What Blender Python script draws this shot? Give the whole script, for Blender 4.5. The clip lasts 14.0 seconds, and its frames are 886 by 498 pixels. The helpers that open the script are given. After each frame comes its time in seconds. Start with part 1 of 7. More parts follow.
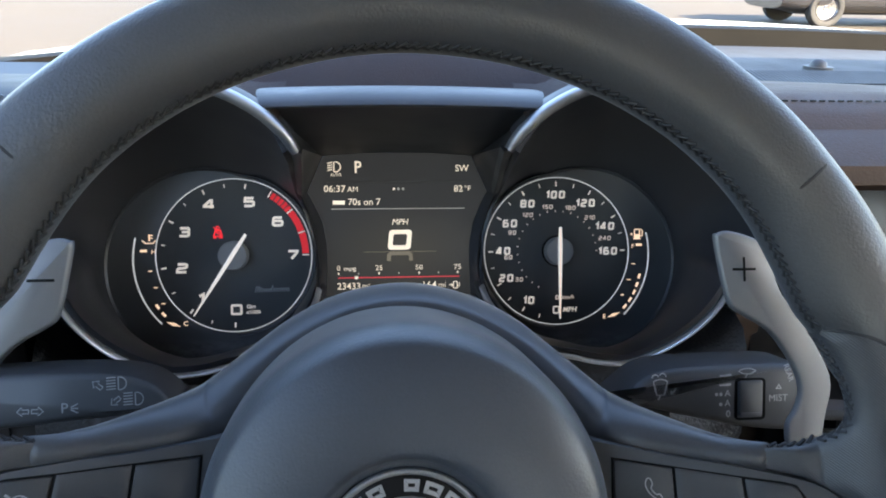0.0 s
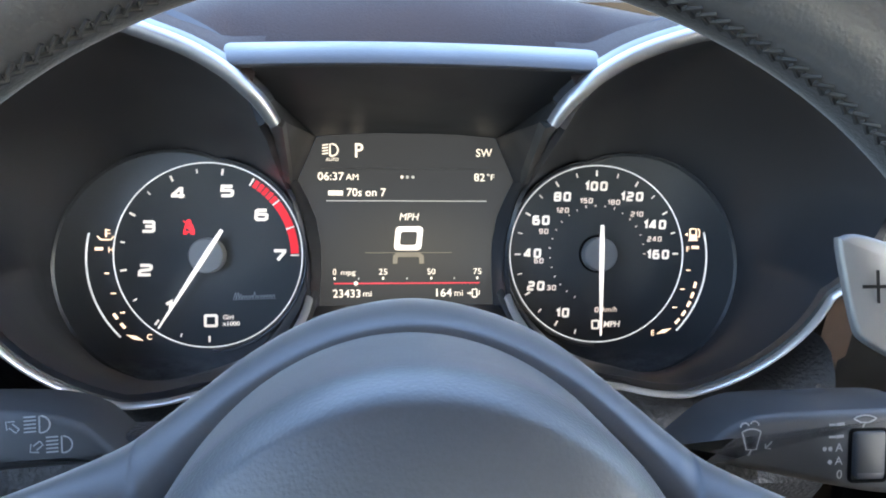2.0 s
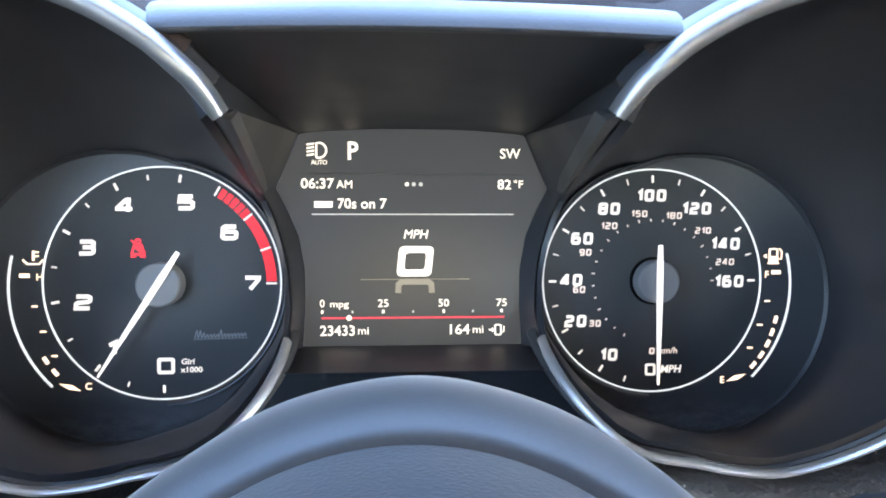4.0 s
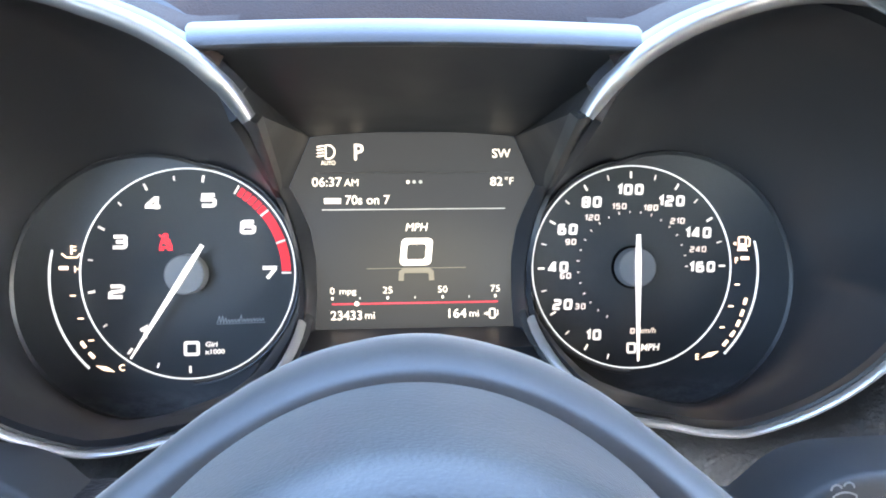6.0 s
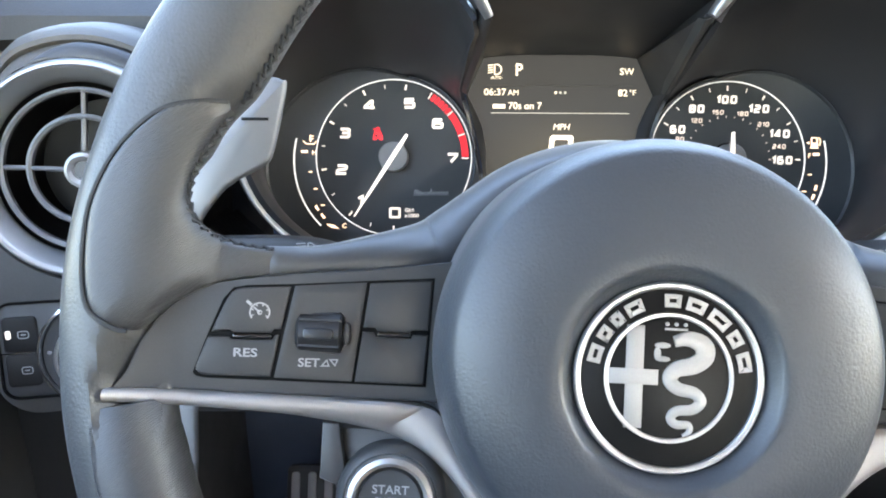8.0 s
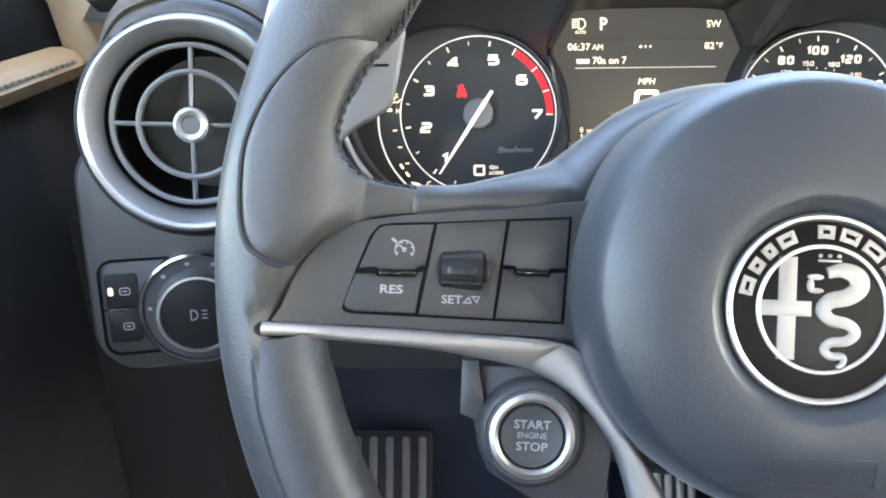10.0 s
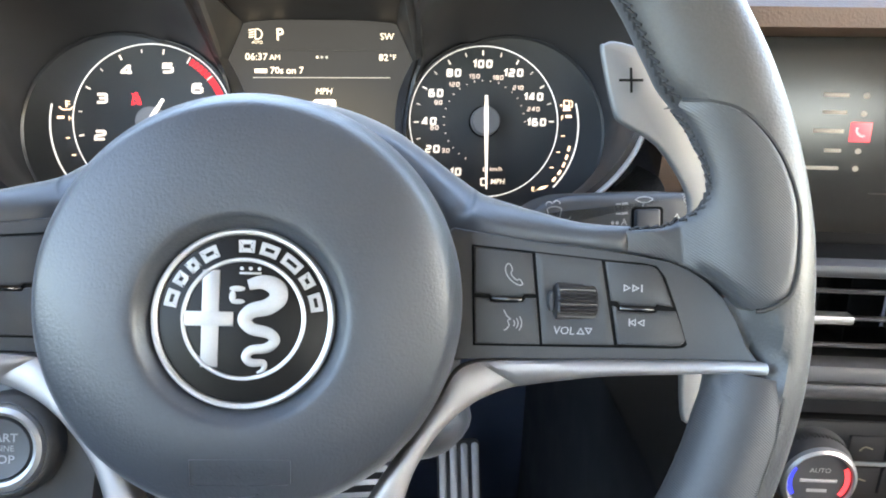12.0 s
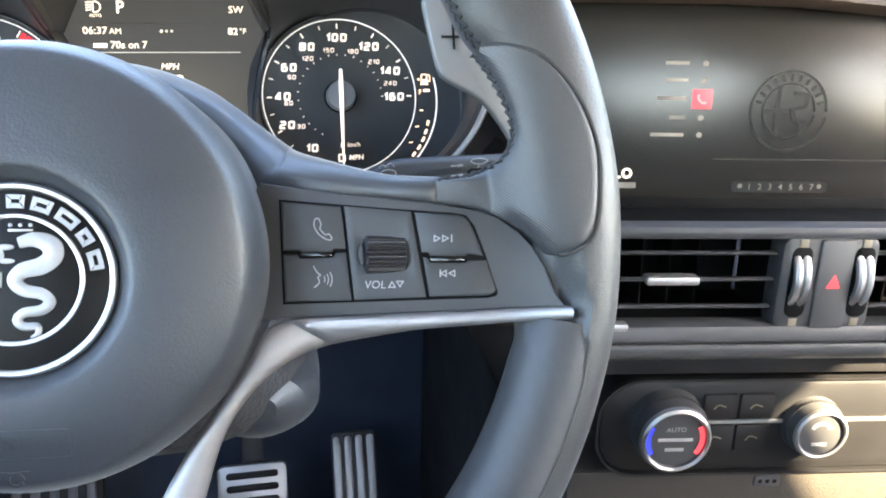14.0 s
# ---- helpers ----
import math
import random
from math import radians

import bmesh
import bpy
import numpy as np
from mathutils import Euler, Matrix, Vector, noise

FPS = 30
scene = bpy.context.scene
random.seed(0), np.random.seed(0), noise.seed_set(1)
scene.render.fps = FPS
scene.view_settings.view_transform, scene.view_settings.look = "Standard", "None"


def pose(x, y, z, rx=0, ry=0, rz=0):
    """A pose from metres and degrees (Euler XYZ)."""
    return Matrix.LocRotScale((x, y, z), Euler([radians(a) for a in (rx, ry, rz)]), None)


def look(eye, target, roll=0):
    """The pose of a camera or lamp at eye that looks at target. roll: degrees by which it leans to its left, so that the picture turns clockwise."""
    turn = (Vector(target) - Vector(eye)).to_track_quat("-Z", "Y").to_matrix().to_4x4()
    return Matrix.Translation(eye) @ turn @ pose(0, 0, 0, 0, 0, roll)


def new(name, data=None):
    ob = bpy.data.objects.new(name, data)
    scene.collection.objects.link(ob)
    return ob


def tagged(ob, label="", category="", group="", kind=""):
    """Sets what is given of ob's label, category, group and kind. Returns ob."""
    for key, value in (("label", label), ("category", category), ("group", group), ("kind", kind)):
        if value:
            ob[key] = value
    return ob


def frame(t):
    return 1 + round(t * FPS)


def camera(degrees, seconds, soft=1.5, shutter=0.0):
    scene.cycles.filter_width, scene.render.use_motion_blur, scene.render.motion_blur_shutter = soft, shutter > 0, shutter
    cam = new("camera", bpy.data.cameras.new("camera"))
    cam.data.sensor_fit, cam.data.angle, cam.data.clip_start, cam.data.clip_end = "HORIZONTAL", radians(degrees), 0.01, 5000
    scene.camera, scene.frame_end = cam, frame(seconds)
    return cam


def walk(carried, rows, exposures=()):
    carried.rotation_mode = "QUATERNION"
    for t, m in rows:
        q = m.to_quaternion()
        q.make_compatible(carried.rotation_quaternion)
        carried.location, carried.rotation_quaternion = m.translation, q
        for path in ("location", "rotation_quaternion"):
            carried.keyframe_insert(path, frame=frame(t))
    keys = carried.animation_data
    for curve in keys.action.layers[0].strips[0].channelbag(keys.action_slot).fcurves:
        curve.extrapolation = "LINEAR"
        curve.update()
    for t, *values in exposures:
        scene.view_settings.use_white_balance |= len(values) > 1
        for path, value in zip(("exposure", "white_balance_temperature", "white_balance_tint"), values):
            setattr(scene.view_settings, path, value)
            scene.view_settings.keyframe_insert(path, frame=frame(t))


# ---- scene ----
cam = camera(60.0, 14.0, soft=1.9)
PATH = [
    (0, (-0.02043, 0.02984, 1.13558), (0.07711, 0.95714, 0.77419), 1.427),
    (0.5, (-0.02127, 0.04325, 1.13070), (0.07453, 0.97075, 0.76936), 1.463),
    (1, (-0.01933, 0.06060, 1.12320), (0.07655, 0.98779, 0.76107), 1.585),
    (1.5, (-0.01849, 0.08677, 1.11391), (0.07649, 1.01382, 0.75120), 1.750),
    (2, (-0.01795, 0.11131, 1.10735), (0.07112, 1.03706, 0.73985), 1.879),
    (2.5, (-0.01932, 0.13492, 1.09896), (0.06293, 1.06145, 0.73187), 1.911),
    (3, (-0.01352, 0.15682, 1.09264), (0.06373, 1.08229, 0.72179), 1.765),
    (3.5, (-0.01154, 0.17867, 1.08688), (0.06407, 1.10472, 0.71712), 1.715),
    (3.7, (-0.01137, 0.18677, 1.08619), (0.06273, 1.11238, 0.71504), 1.665),
    (4.65, (-0.01187, 0.20550, 1.08922), (0.06042, 1.13311, 0.72274), 1.240),
    (6, (-0.01237, 0.16176, 1.09225), (0.05810, 1.09135, 0.73046), 0.815),
    (6.5, (-0.01624, 0.12346, 1.09740), (0.04858, 1.05534, 0.74048), 0.625),
    (7, (-0.03506, 0.07262, 1.09617), (0.02233, 1.00888, 0.74959), 0.687),
    (7.5, (-0.05374, 0.03753, 1.08992), (-0.02670, 0.97309, 0.73778), 0.570),
    (7.8, (-0.06649, 0.02430, 1.08129), (-0.05442, 0.95860, 0.72501), 0.444),
    (8, (-0.07617, 0.02484, 1.07350), (-0.07278, 0.95608, 0.70913), 0.365),
    (8.4, (-0.09555, 0.02705, 1.06409), (-0.11444, 0.95231, 0.68521), -0.291),
    (8.5, (-0.09939, 0.02626, 1.06210), (-0.12251, 0.94916, 0.67775), -0.559),
    (8.7, (-0.10462, 0.02282, 1.06015), (-0.13463, 0.94217, 0.66787), -0.704),
    (9.6, (-0.11500, 0.02092, 1.06194), (-0.14974, 0.94030, 0.67011), -1.004),
    (10.8, (-0.07135, 0.01333, 1.06906), (-0.09296, 0.93400, 0.67934), -1.351),
    (11, (-0.05129, 0.01399, 1.07184), (-0.05513, 0.93665, 0.68625), -0.818),
    (11.5, (-0.00472, 0.01201, 1.07236), (0.04019, 0.93248, 0.68412), 0.513),
    (12, (0.03135, 0.00581, 1.07160), (0.12212, 0.92057, 0.67792), 1.241),
    (12.5, (0.05526, -0.00168, 1.06505), (0.18653, 0.90627, 0.66706), 1.701),
    (13, (0.06849, -0.00085, 1.05703), (0.23220, 0.89970, 0.65429), 2.010),
    (13.5, (0.07057, 0.00126, 1.05424), (0.25288, 0.89817, 0.65135), 2.163),
    (14, (0.06934, 0.00085, 1.05438), (0.26403, 0.90127, 0.66533), 1.872),
]
EXPOSURE = 4.2
walk(cam, [(t, look(eye, target, roll)) for t, eye, target, roll in PATH],
     exposures=[(t, EXPOSURE + e, kelvin, 10) for t, e, kelvin in (
         (0.0, -0.55, 6600), (0.1, -0.25, 6600), (0.3, 0.0, 6600), (0.5, 0.38, 6650), (2.0, 0.44, 6600), (3.0, 0.72, 6550), (3.7, 0.72, 6500), (5.8, 1.05, 6600), (6.5, 1.13, 6800), (7.5, 1.03, 7200),
         (8.4, 0.9, 7500), (11.0, 1.06, 7650), (12.0, 1.06, 7550), (12.5, 1.2, 7450), (13.0, 1.36, 7400), (13.5, 1.16, 7250), (14.0, 0.99, 7150))])

# ---- daylight ----
SUN_ELEVATION, SUN_AZIMUTH = 33.0, 138.0   # azimuth clockwise from straight ahead
world = bpy.data.worlds.new("sky")
scene.world = world
world.use_nodes = True
wn = world.node_tree.nodes
sky = wn.new("ShaderNodeTexSky")
sky.sky_type, sky.sun_disc = "NISHITA", False
sky.sun_elevation, sky.sun_rotation = radians(SUN_ELEVATION), radians(SUN_AZIMUTH)
wn["Background"].inputs["Strength"].default_value = 0.105
world.node_tree.links.new(sky.outputs[0], wn["Background"].inputs["Color"])
sun = new("sun", bpy.data.lights.new("sun", "SUN"))
sun.data.energy, sun.data.angle, sun.data.color = 3.3, radians(0.6), (1.0, 0.83, 0.58)
sd = Vector((math.sin(radians(SUN_AZIMUTH)) * math.cos(radians(SUN_ELEVATION)), math.cos(radians(SUN_AZIMUTH)) * math.cos(radians(SUN_ELEVATION)), math.sin(radians(SUN_ELEVATION))))
sun.matrix_world = look(sd * 20, (0, 0, 0))

# ---- materials ----
MATS = {}


def surface(name, colour, rough=0.5, metal=0.0, vary=0.15, grain=900.0, bump=0.1, dist=0.0002, blotch=18.0, coat=0.0, spec=0.5, emit=None, power=0.0):
    """Plain coloured surface with fine grain, larger uneven wear and a small relief."""
    m = bpy.data.materials.new(name)
    m.use_nodes = True
    nt = m.node_tree
    n, link = nt.nodes, nt.links.new
    b = n["Principled BSDF"]
    tc = n.new("ShaderNodeTexCoord")
    fine, large = n.new("ShaderNodeTexNoise"), n.new("ShaderNodeTexNoise")
    fine.inputs["Scale"].default_value, large.inputs["Scale"].default_value = grain, blotch
    fine.inputs["Detail"].default_value, large.inputs["Detail"].default_value = 3.0, 4.0
    for t in (fine, large):
        link(tc.outputs["Object"], t.inputs["Vector"])
    add = n.new("ShaderNodeMath")
    add.operation = "ADD"
    link(fine.outputs["Fac"], add.inputs[0])
    link(large.outputs["Fac"], add.inputs[1])
    ramp = n.new("ShaderNodeMapRange")
    ramp.inputs["From Min"].default_value, ramp.inputs["From Max"].default_value = 0.6, 1.4
    ramp.inputs["To Min"].default_value, ramp.inputs["To Max"].default_value = 1.0 - vary, 1.0 + vary
    link(add.outputs[0], ramp.inputs["Value"])
    mul = n.new("ShaderNodeVectorMath")
    mul.operation = "SCALE"
    mul.inputs[0].default_value = colour
    link(ramp.outputs[0], mul.inputs["Scale"])
    link(mul.outputs[0], b.inputs["Base Color"])
    rr = n.new("ShaderNodeMapRange")
    rr.inputs["From Min"].default_value, rr.inputs["From Max"].default_value = 0.3, 0.7
    rr.inputs["To Min"].default_value, rr.inputs["To Max"].default_value = max(0.02, rough - (0.06 if rough > 0.37 else 0.012)), min(1.0, rough + (0.06 if rough > 0.37 else 0.012))
    rr.interpolation_type = "SMOOTHSTEP"
    link(large.outputs["Fac"], rr.inputs["Value"])
    if rough > 0.37:
        link(rr.outputs[0], b.inputs["Roughness"])
    else:
        b.inputs["Roughness"].default_value = rough
    b.inputs["Metallic"].default_value = metal
    b.inputs["Specular IOR Level"].default_value = spec
    b.inputs["Coat Weight"].default_value = coat
    b.inputs["Coat Roughness"].default_value = 0.08
    if bump:
        bp = n.new("ShaderNodeBump")
        bp.inputs["Strength"].default_value, bp.inputs["Distance"].default_value = bump, dist
        link(fine.outputs["Fac"], bp.inputs["Height"])
        link(bp.outputs[0], b.inputs["Normal"])
    if emit:
        b.inputs["Emission Color"].default_value = (*emit, 1)
        b.inputs["Emission Strength"].default_value = power
    MATS[name] = m
    return m


def pebbled(name, colour, rough, scale, depth, vary=0.12, sheen=0.0):
    """Leather or moulded plastic with a cell-like grain."""
    m = surface(name, colour, rough, vary=vary, bump=0.0)
    nt = m.node_tree
    n, link = nt.nodes, nt.links.new
    tc = n.new("ShaderNodeTexCoord")
    v, f = n.new("ShaderNodeTexVoronoi"), n.new("ShaderNodeTexNoise")
    v.feature = "SMOOTH_F1"
    v.inputs["Scale"].default_value, f.inputs["Scale"].default_value = scale, scale * 2.3
    link(tc.outputs["Object"], v.inputs["Vector"])
    link(tc.outputs["Object"], f.inputs["Vector"])
    mix = n.new("ShaderNodeMath")
    mix.operation = "MULTIPLY_ADD"
    mix.inputs[1].default_value = 0.5
    link(f.outputs["Fac"], mix.inputs[0])
    link(v.outputs["Distance"], mix.inputs[2])
    bp = n.new("ShaderNodeBump")
    bp.inputs["Strength"].default_value, bp.inputs["Distance"].default_value = 1.0, depth
    bp.invert = True
    link(mix.outputs[0], bp.inputs["Height"])
    link(bp.outputs[0], n["Principled BSDF"].inputs["Normal"])
    n["Principled BSDF"].inputs["Sheen Weight"].default_value = sheen
    n["Principled BSDF"].inputs["Sheen Roughness"].default_value = 0.35
    return m


def ribbed(name, colour, rough, turn, scale, depth):
    """Embossed diagonal ribs pressed into leather."""
    m = surface(name, colour, rough, vary=0.1, bump=0.0)
    nt = m.node_tree
    n, link = nt.nodes, nt.links.new
    tc, mp, wv, bp = n.new("ShaderNodeTexCoord"), n.new("ShaderNodeMapping"), n.new("ShaderNodeTexWave"), n.new("ShaderNodeBump")
    mp.inputs["Rotation"].default_value = (0, 0, radians(turn))
    wv.inputs["Scale"].default_value, wv.inputs["Distortion"].default_value = scale, 0.6
    wv.inputs["Detail Scale"].default_value = 30.0
    bp.inputs["Strength"].default_value, bp.inputs["Distance"].default_value = 1.0, depth
    link(tc.outputs["Object"], mp.inputs["Vector"])
    link(mp.outputs[0], wv.inputs["Vector"])
    link(wv.outputs["Fac"], bp.inputs["Height"])
    link(bp.outputs[0], n["Principled BSDF"].inputs["Normal"])
    return m


def lit(name, colour, power):
    """Back-lit print or display element: a painted surface that also glows."""
    return surface(name, colour, 0.5, vary=0.05, bump=0.0, emit=colour, power=power)


def dusty(m, low, high, dust):
    """Wiped dust left along the lower edge of a plate: streaky, between two heights of its own plane."""
    n, link = m.node_tree.nodes, m.node_tree.links.new
    b = n["Principled BSDF"]
    tc, sep, band, mp, nz, cut, mul, mix = n.new("ShaderNodeTexCoord"), n.new("ShaderNodeSeparateXYZ"), n.new("ShaderNodeMapRange"), n.new("ShaderNodeMapping"), n.new("ShaderNodeTexNoise"), n.new("ShaderNodeMapRange"), n.new("ShaderNodeMath"), n.new("ShaderNodeMix")
    link(tc.outputs["Object"], sep.inputs[0])
    link(sep.outputs["Y"], band.inputs["Value"])
    band.interpolation_type = "SMOOTHSTEP"
    band.inputs["From Min"].default_value, band.inputs["From Max"].default_value = high, low
    mp.inputs["Scale"].default_value = (1.0, 2.2, 1.0)
    mp.inputs["Rotation"].default_value = (0, 0, radians(35))
    link(tc.outputs["Object"], mp.inputs["Vector"])
    link(mp.outputs[0], nz.inputs["Vector"])
    nz.inputs["Scale"].default_value, nz.inputs["Detail"].default_value, nz.inputs["Roughness"].default_value = 70.0, 6.0, 0.75
    cut.inputs["From Min"].default_value, cut.inputs["From Max"].default_value = 0.36, 0.62
    link(nz.outputs["Fac"], cut.inputs["Value"])
    mul.operation = "MULTIPLY"
    link(band.outputs[0], mul.inputs[0])
    link(cut.outputs[0], mul.inputs[1])
    mix.data_type = "RGBA"
    old = b.inputs["Base Color"].links[0].from_socket
    link(mul.outputs[0], mix.inputs["Factor"])
    link(old, mix.inputs[6])
    mix.inputs[7].default_value = (*dust, 1)
    link(mix.outputs[2], b.inputs["Base Color"])


LEATHER = pebbled("wheel_leather", (0.047, 0.0475, 0.049), 0.41, 1050, 0.00011, sheen=0.12)
HUBSKIN = pebbled("airbag_cover_plastic", (0.031, 0.0355, 0.043), 0.43, 1100, 0.00009, sheen=0.2)
HUBSKIN.node_tree.nodes["Principled BSDF"].inputs["Specular IOR Level"].default_value = 0.6
# the pressed ribs slant towards the hub on either side
RIBBED = {-1: ribbed("embossed_leather_rising", (0.046, 0.0465, 0.049), 0.4, 50, 430, 0.00006), 1: ribbed("embossed_leather_falling", (0.046, 0.0465, 0.049), 0.4, -50, 430, 0.00006)}
BLACK = surface("satin_black_plastic", (0.047, 0.048, 0.05), 0.48, grain=2500, bump=0.15, dist=0.00004, spec=0.5)
BUTTON = surface("button_plastic", (0.036, 0.037, 0.039), 0.44, grain=2500, bump=0.15, dist=0.00004)
ROLLER = surface("roller_rubber", (0.014, 0.014, 0.016), 0.36, vary=0.1, grain=2500, bump=0.05, dist=0.00003)
BARSKIN = pebbled("smooth_black_trim", (0.04, 0.0415, 0.045), 0.43, 2600, 0.00002, sheen=0.45)
BARSKIN.node_tree.nodes["Principled BSDF"].inputs["Specular IOR Level"].default_value = 0.7
BADGEBLACK = surface("badge_enamel", (0.006, 0.0055, 0.0055), 0.36, vary=0.15, grain=800, bump=0.0, spec=0.22)
BADGESILVER = surface("badge_silver", (0.4, 0.39, 0.38), 0.5, metal=0.85, vary=0.08, grain=1800, bump=0.05, dist=0.00003)
BADGERING = surface("badge_ring_silver", (0.5, 0.5, 0.5), 0.38, metal=0.95, vary=0.05, grain=1800, bump=0.0)
GLOSSBLACK = surface("piano_black", (0.008, 0.008, 0.009), 0.12, vary=0.1, bump=0.0, coat=0.5)
DIAL = surface("dial_face", (0.04, 0.043, 0.046), 0.55, vary=0.1, grain=3000, bump=0.05, dist=0.00002)
PLATE = surface("dial_plate", (0.056, 0.06, 0.066), 0.34, vary=0.12, grain=1500, bump=0.05, dist=0.00002)
dusty(PLATE, -0.066, -0.050, (0.16, 0.17, 0.19))
ROOFSKIN = surface("matt_binnacle_roof", (0.03, 0.031, 0.036), 0.5, vary=0.12, grain=2500, bump=0.2, dist=0.00005)
BOWL = surface("binnacle_plastic", (0.034, 0.036, 0.043), 0.4, vary=0.12, grain=2500, bump=0.2, dist=0.00005)
DASH = pebbled("dashboard_skin", (0.025, 0.025, 0.026), 0.6, 1100, 0.00012)
DASHSIDE = pebbled("dash_side_skin", (0.058, 0.057, 0.056), 0.55, 1100, 0.00012)
DASHTOP = pebbled("dark_brown_dash_skin", (0.045, 0.034, 0.033), 0.8, 1100, 0.00015)
DASHTOP.node_tree.nodes["Principled BSDF"].inputs["Specular IOR Level"].default_value = 0.15
HOODSKIN = pebbled("hood_skin", (0.032, 0.033, 0.037), 0.44, 1600, 0.00006, sheen=0.05)
DASHPAD = pebbled("grey_dash_pad", (0.062, 0.055, 0.048), 0.6, 1100, 0.00012)
TRIM = surface("bright_trim", (0.36, 0.36, 0.37), 0.4, metal=0.8, vary=0.05, grain=2500, bump=0.0)
DASHTAN = pebbled("brown_leather", (0.075, 0.05, 0.04), 0.6, 700, 0.0002)
DASHTAN.node_tree.nodes["Principled BSDF"].inputs["Specular IOR Level"].default_value = 0.2
TAN = pebbled("tan_leather", (0.36, 0.24, 0.13), 0.5, 700, 0.0002)
GRAIN = pebbled("coarse_grained_plastic", (0.042, 0.043, 0.046), 0.45, 480, 0.0007)
SATIN = surface("satin_silver", (0.42, 0.42, 0.42), 0.42, metal=0.9, vary=0.05, grain=2500, bump=0.04, dist=0.00002)
SPOKEMETAL = surface("matt_silver_spoke", (0.4, 0.385, 0.38), 0.52, metal=0.85, vary=0.05, grain=2500, bump=0.04, dist=0.00002)
BRIGHTLINE = surface("bright_line", (0.72, 0.72, 0.73), 0.38, metal=0.75, vary=0.04, bump=0.0)
PANELBLACK = surface("panel_black", (0.011, 0.011, 0.012), 0.5, vary=0.12, grain=2500, bump=0.1, dist=0.00003, spec=0.3)
PADDLE = surface("brushed_aluminium", (0.21, 0.205, 0.2), 0.62, metal=0.75, vary=0.06, grain=3000, bump=0.12, dist=0.00003)
CHROME = surface("chrome", (0.8, 0.8, 0.81), 0.14, metal=1.0, vary=0.04, bump=0.0)
DARKCHROME = surface("dark_chrome", (0.22, 0.22, 0.23), 0.25, metal=1.0, vary=0.06, bump=0.0)
HOOPGREY = surface("satin_hoop_grey", (0.15, 0.15, 0.155), 0.5, metal=0.5, vary=0.05, grain=2500, bump=0.03, dist=0.00002)
CORD = ribbed("ribbed_cord", (0.022, 0.022, 0.023), 0.5, 80, 480, 0.00012)
THREAD = surface("black_thread", (0.02, 0.02, 0.021), 0.75, vary=0.2, grain=3000, bump=0.2)
INK = surface("grey_white_print", (0.3, 0.3, 0.3), 0.6, vary=0.06, bump=0.0)
# near-black for print and trim; also painted in as shade in gaps and vents
BLACKINKSHADE = surface("black_print_and_shade", (0.004, 0.004, 0.0042), 0.7, vary=0.05, bump=0.0, spec=0.1)
GLOW = lit("lit_white", (0.85, 0.77, 0.68), 0.037)
GLOWRING = lit("lit_ring", (0.8, 0.82, 0.83), 0.035)
GLOWAMBER = lit("lit_warm", (1.0, 0.7, 0.48), 0.075)
DIM = lit("lit_dim", (0.8, 0.65, 0.55), 0.035)
GLOWRED = lit("lit_red", (0.9, 0.02, 0.03), 0.08)
REDPRINT = lit("red_scale", (0.75, 0.02, 0.03), 0.04)
SCREENTEXT = lit("screen_text", (1.0, 0.86, 0.68), 0.06)
SCREENGREY = lit("screen_grey", (0.5, 0.47, 0.42), 0.035)
SCREENRED = lit("screen_red", (0.8, 0.05, 0.07), 0.045)
SCREEN = surface("display_panel", (0.026, 0.026, 0.027), 0.28, vary=0.0, bump=0.0, spec=0.22, emit=(0.46, 0.47, 0.47), power=0.005)


def backlight(m, at, size, colour, power):
    """The display's own picture: a soft glow round one place of its plane."""
    n, link = m.node_tree.nodes, m.node_tree.links.new
    tc, mp, gr, mix = n.new("ShaderNodeTexCoord"), n.new("ShaderNodeMapping"), n.new("ShaderNodeTexGradient"), n.new("ShaderNodeMix")
    mp.vector_type = "TEXTURE"
    mp.inputs["Location"].default_value, mp.inputs["Scale"].default_value = (at[0], at[1], -0.006), (size[0], size[1], 1.0)
    gr.gradient_type = "SPHERICAL"
    link(tc.outputs["Object"], mp.inputs["Vector"])
    link(mp.outputs[0], gr.inputs["Vector"])
    mix.data_type = "RGBA"
    mix.inputs[6].default_value = m.node_tree.nodes["Principled BSDF"].inputs["Emission Color"].default_value
    mix.inputs[7].default_value = (*[c * power for c in colour], 1)
    link(gr.outputs["Fac"], mix.inputs["Factor"])
    link(mix.outputs[2], n["Principled BSDF"].inputs["Emission Color"])


backlight(SCREEN, (0.002, 0.0), (0.06, 0.034), (0.95, 0.9, 0.72), 0.95)
NEEDLE = surface("needle_white", (0.78, 0.76, 0.73), 0.35, vary=0.05, bump=0.0, emit=(0.9, 0.85, 0.8), power=0.05)
HUBGREY = surface("needle_hub_grey", (0.2, 0.2, 0.21), 0.45, vary=0.06, grain=2500, bump=0.05, dist=0.00002)
RUBBER = surface("black_rubber", (0.014, 0.014, 0.015), 0.7, vary=0.2, grain=1200, bump=0.3)
CARPET = surface("dark_carpet", (0.06, 0.08, 0.125), 0.95, vary=0.3, grain=1800, bump=1.0, dist=0.002)
CLOTH = surface("headliner_cloth", (0.64, 0.58, 0.5), 0.95, vary=0.1, grain=1500, bump=0.4, dist=0.0005)
DARKPAINT = surface("dark_car_paint", (0.03, 0.03, 0.034), 0.25, vary=0.05, bump=0.0, coat=0.6)
WHITEPAINT = surface("white_car_paint", (0.6, 0.6, 0.59), 0.25, vary=0.03, bump=0.0, coat=1.0)
ASPHALT = surface("sunlit_asphalt", (0.05, 0.041, 0.032), 0.9, vary=0.25, grain=30, bump=0.5, dist=0.01, blotch=0.25)
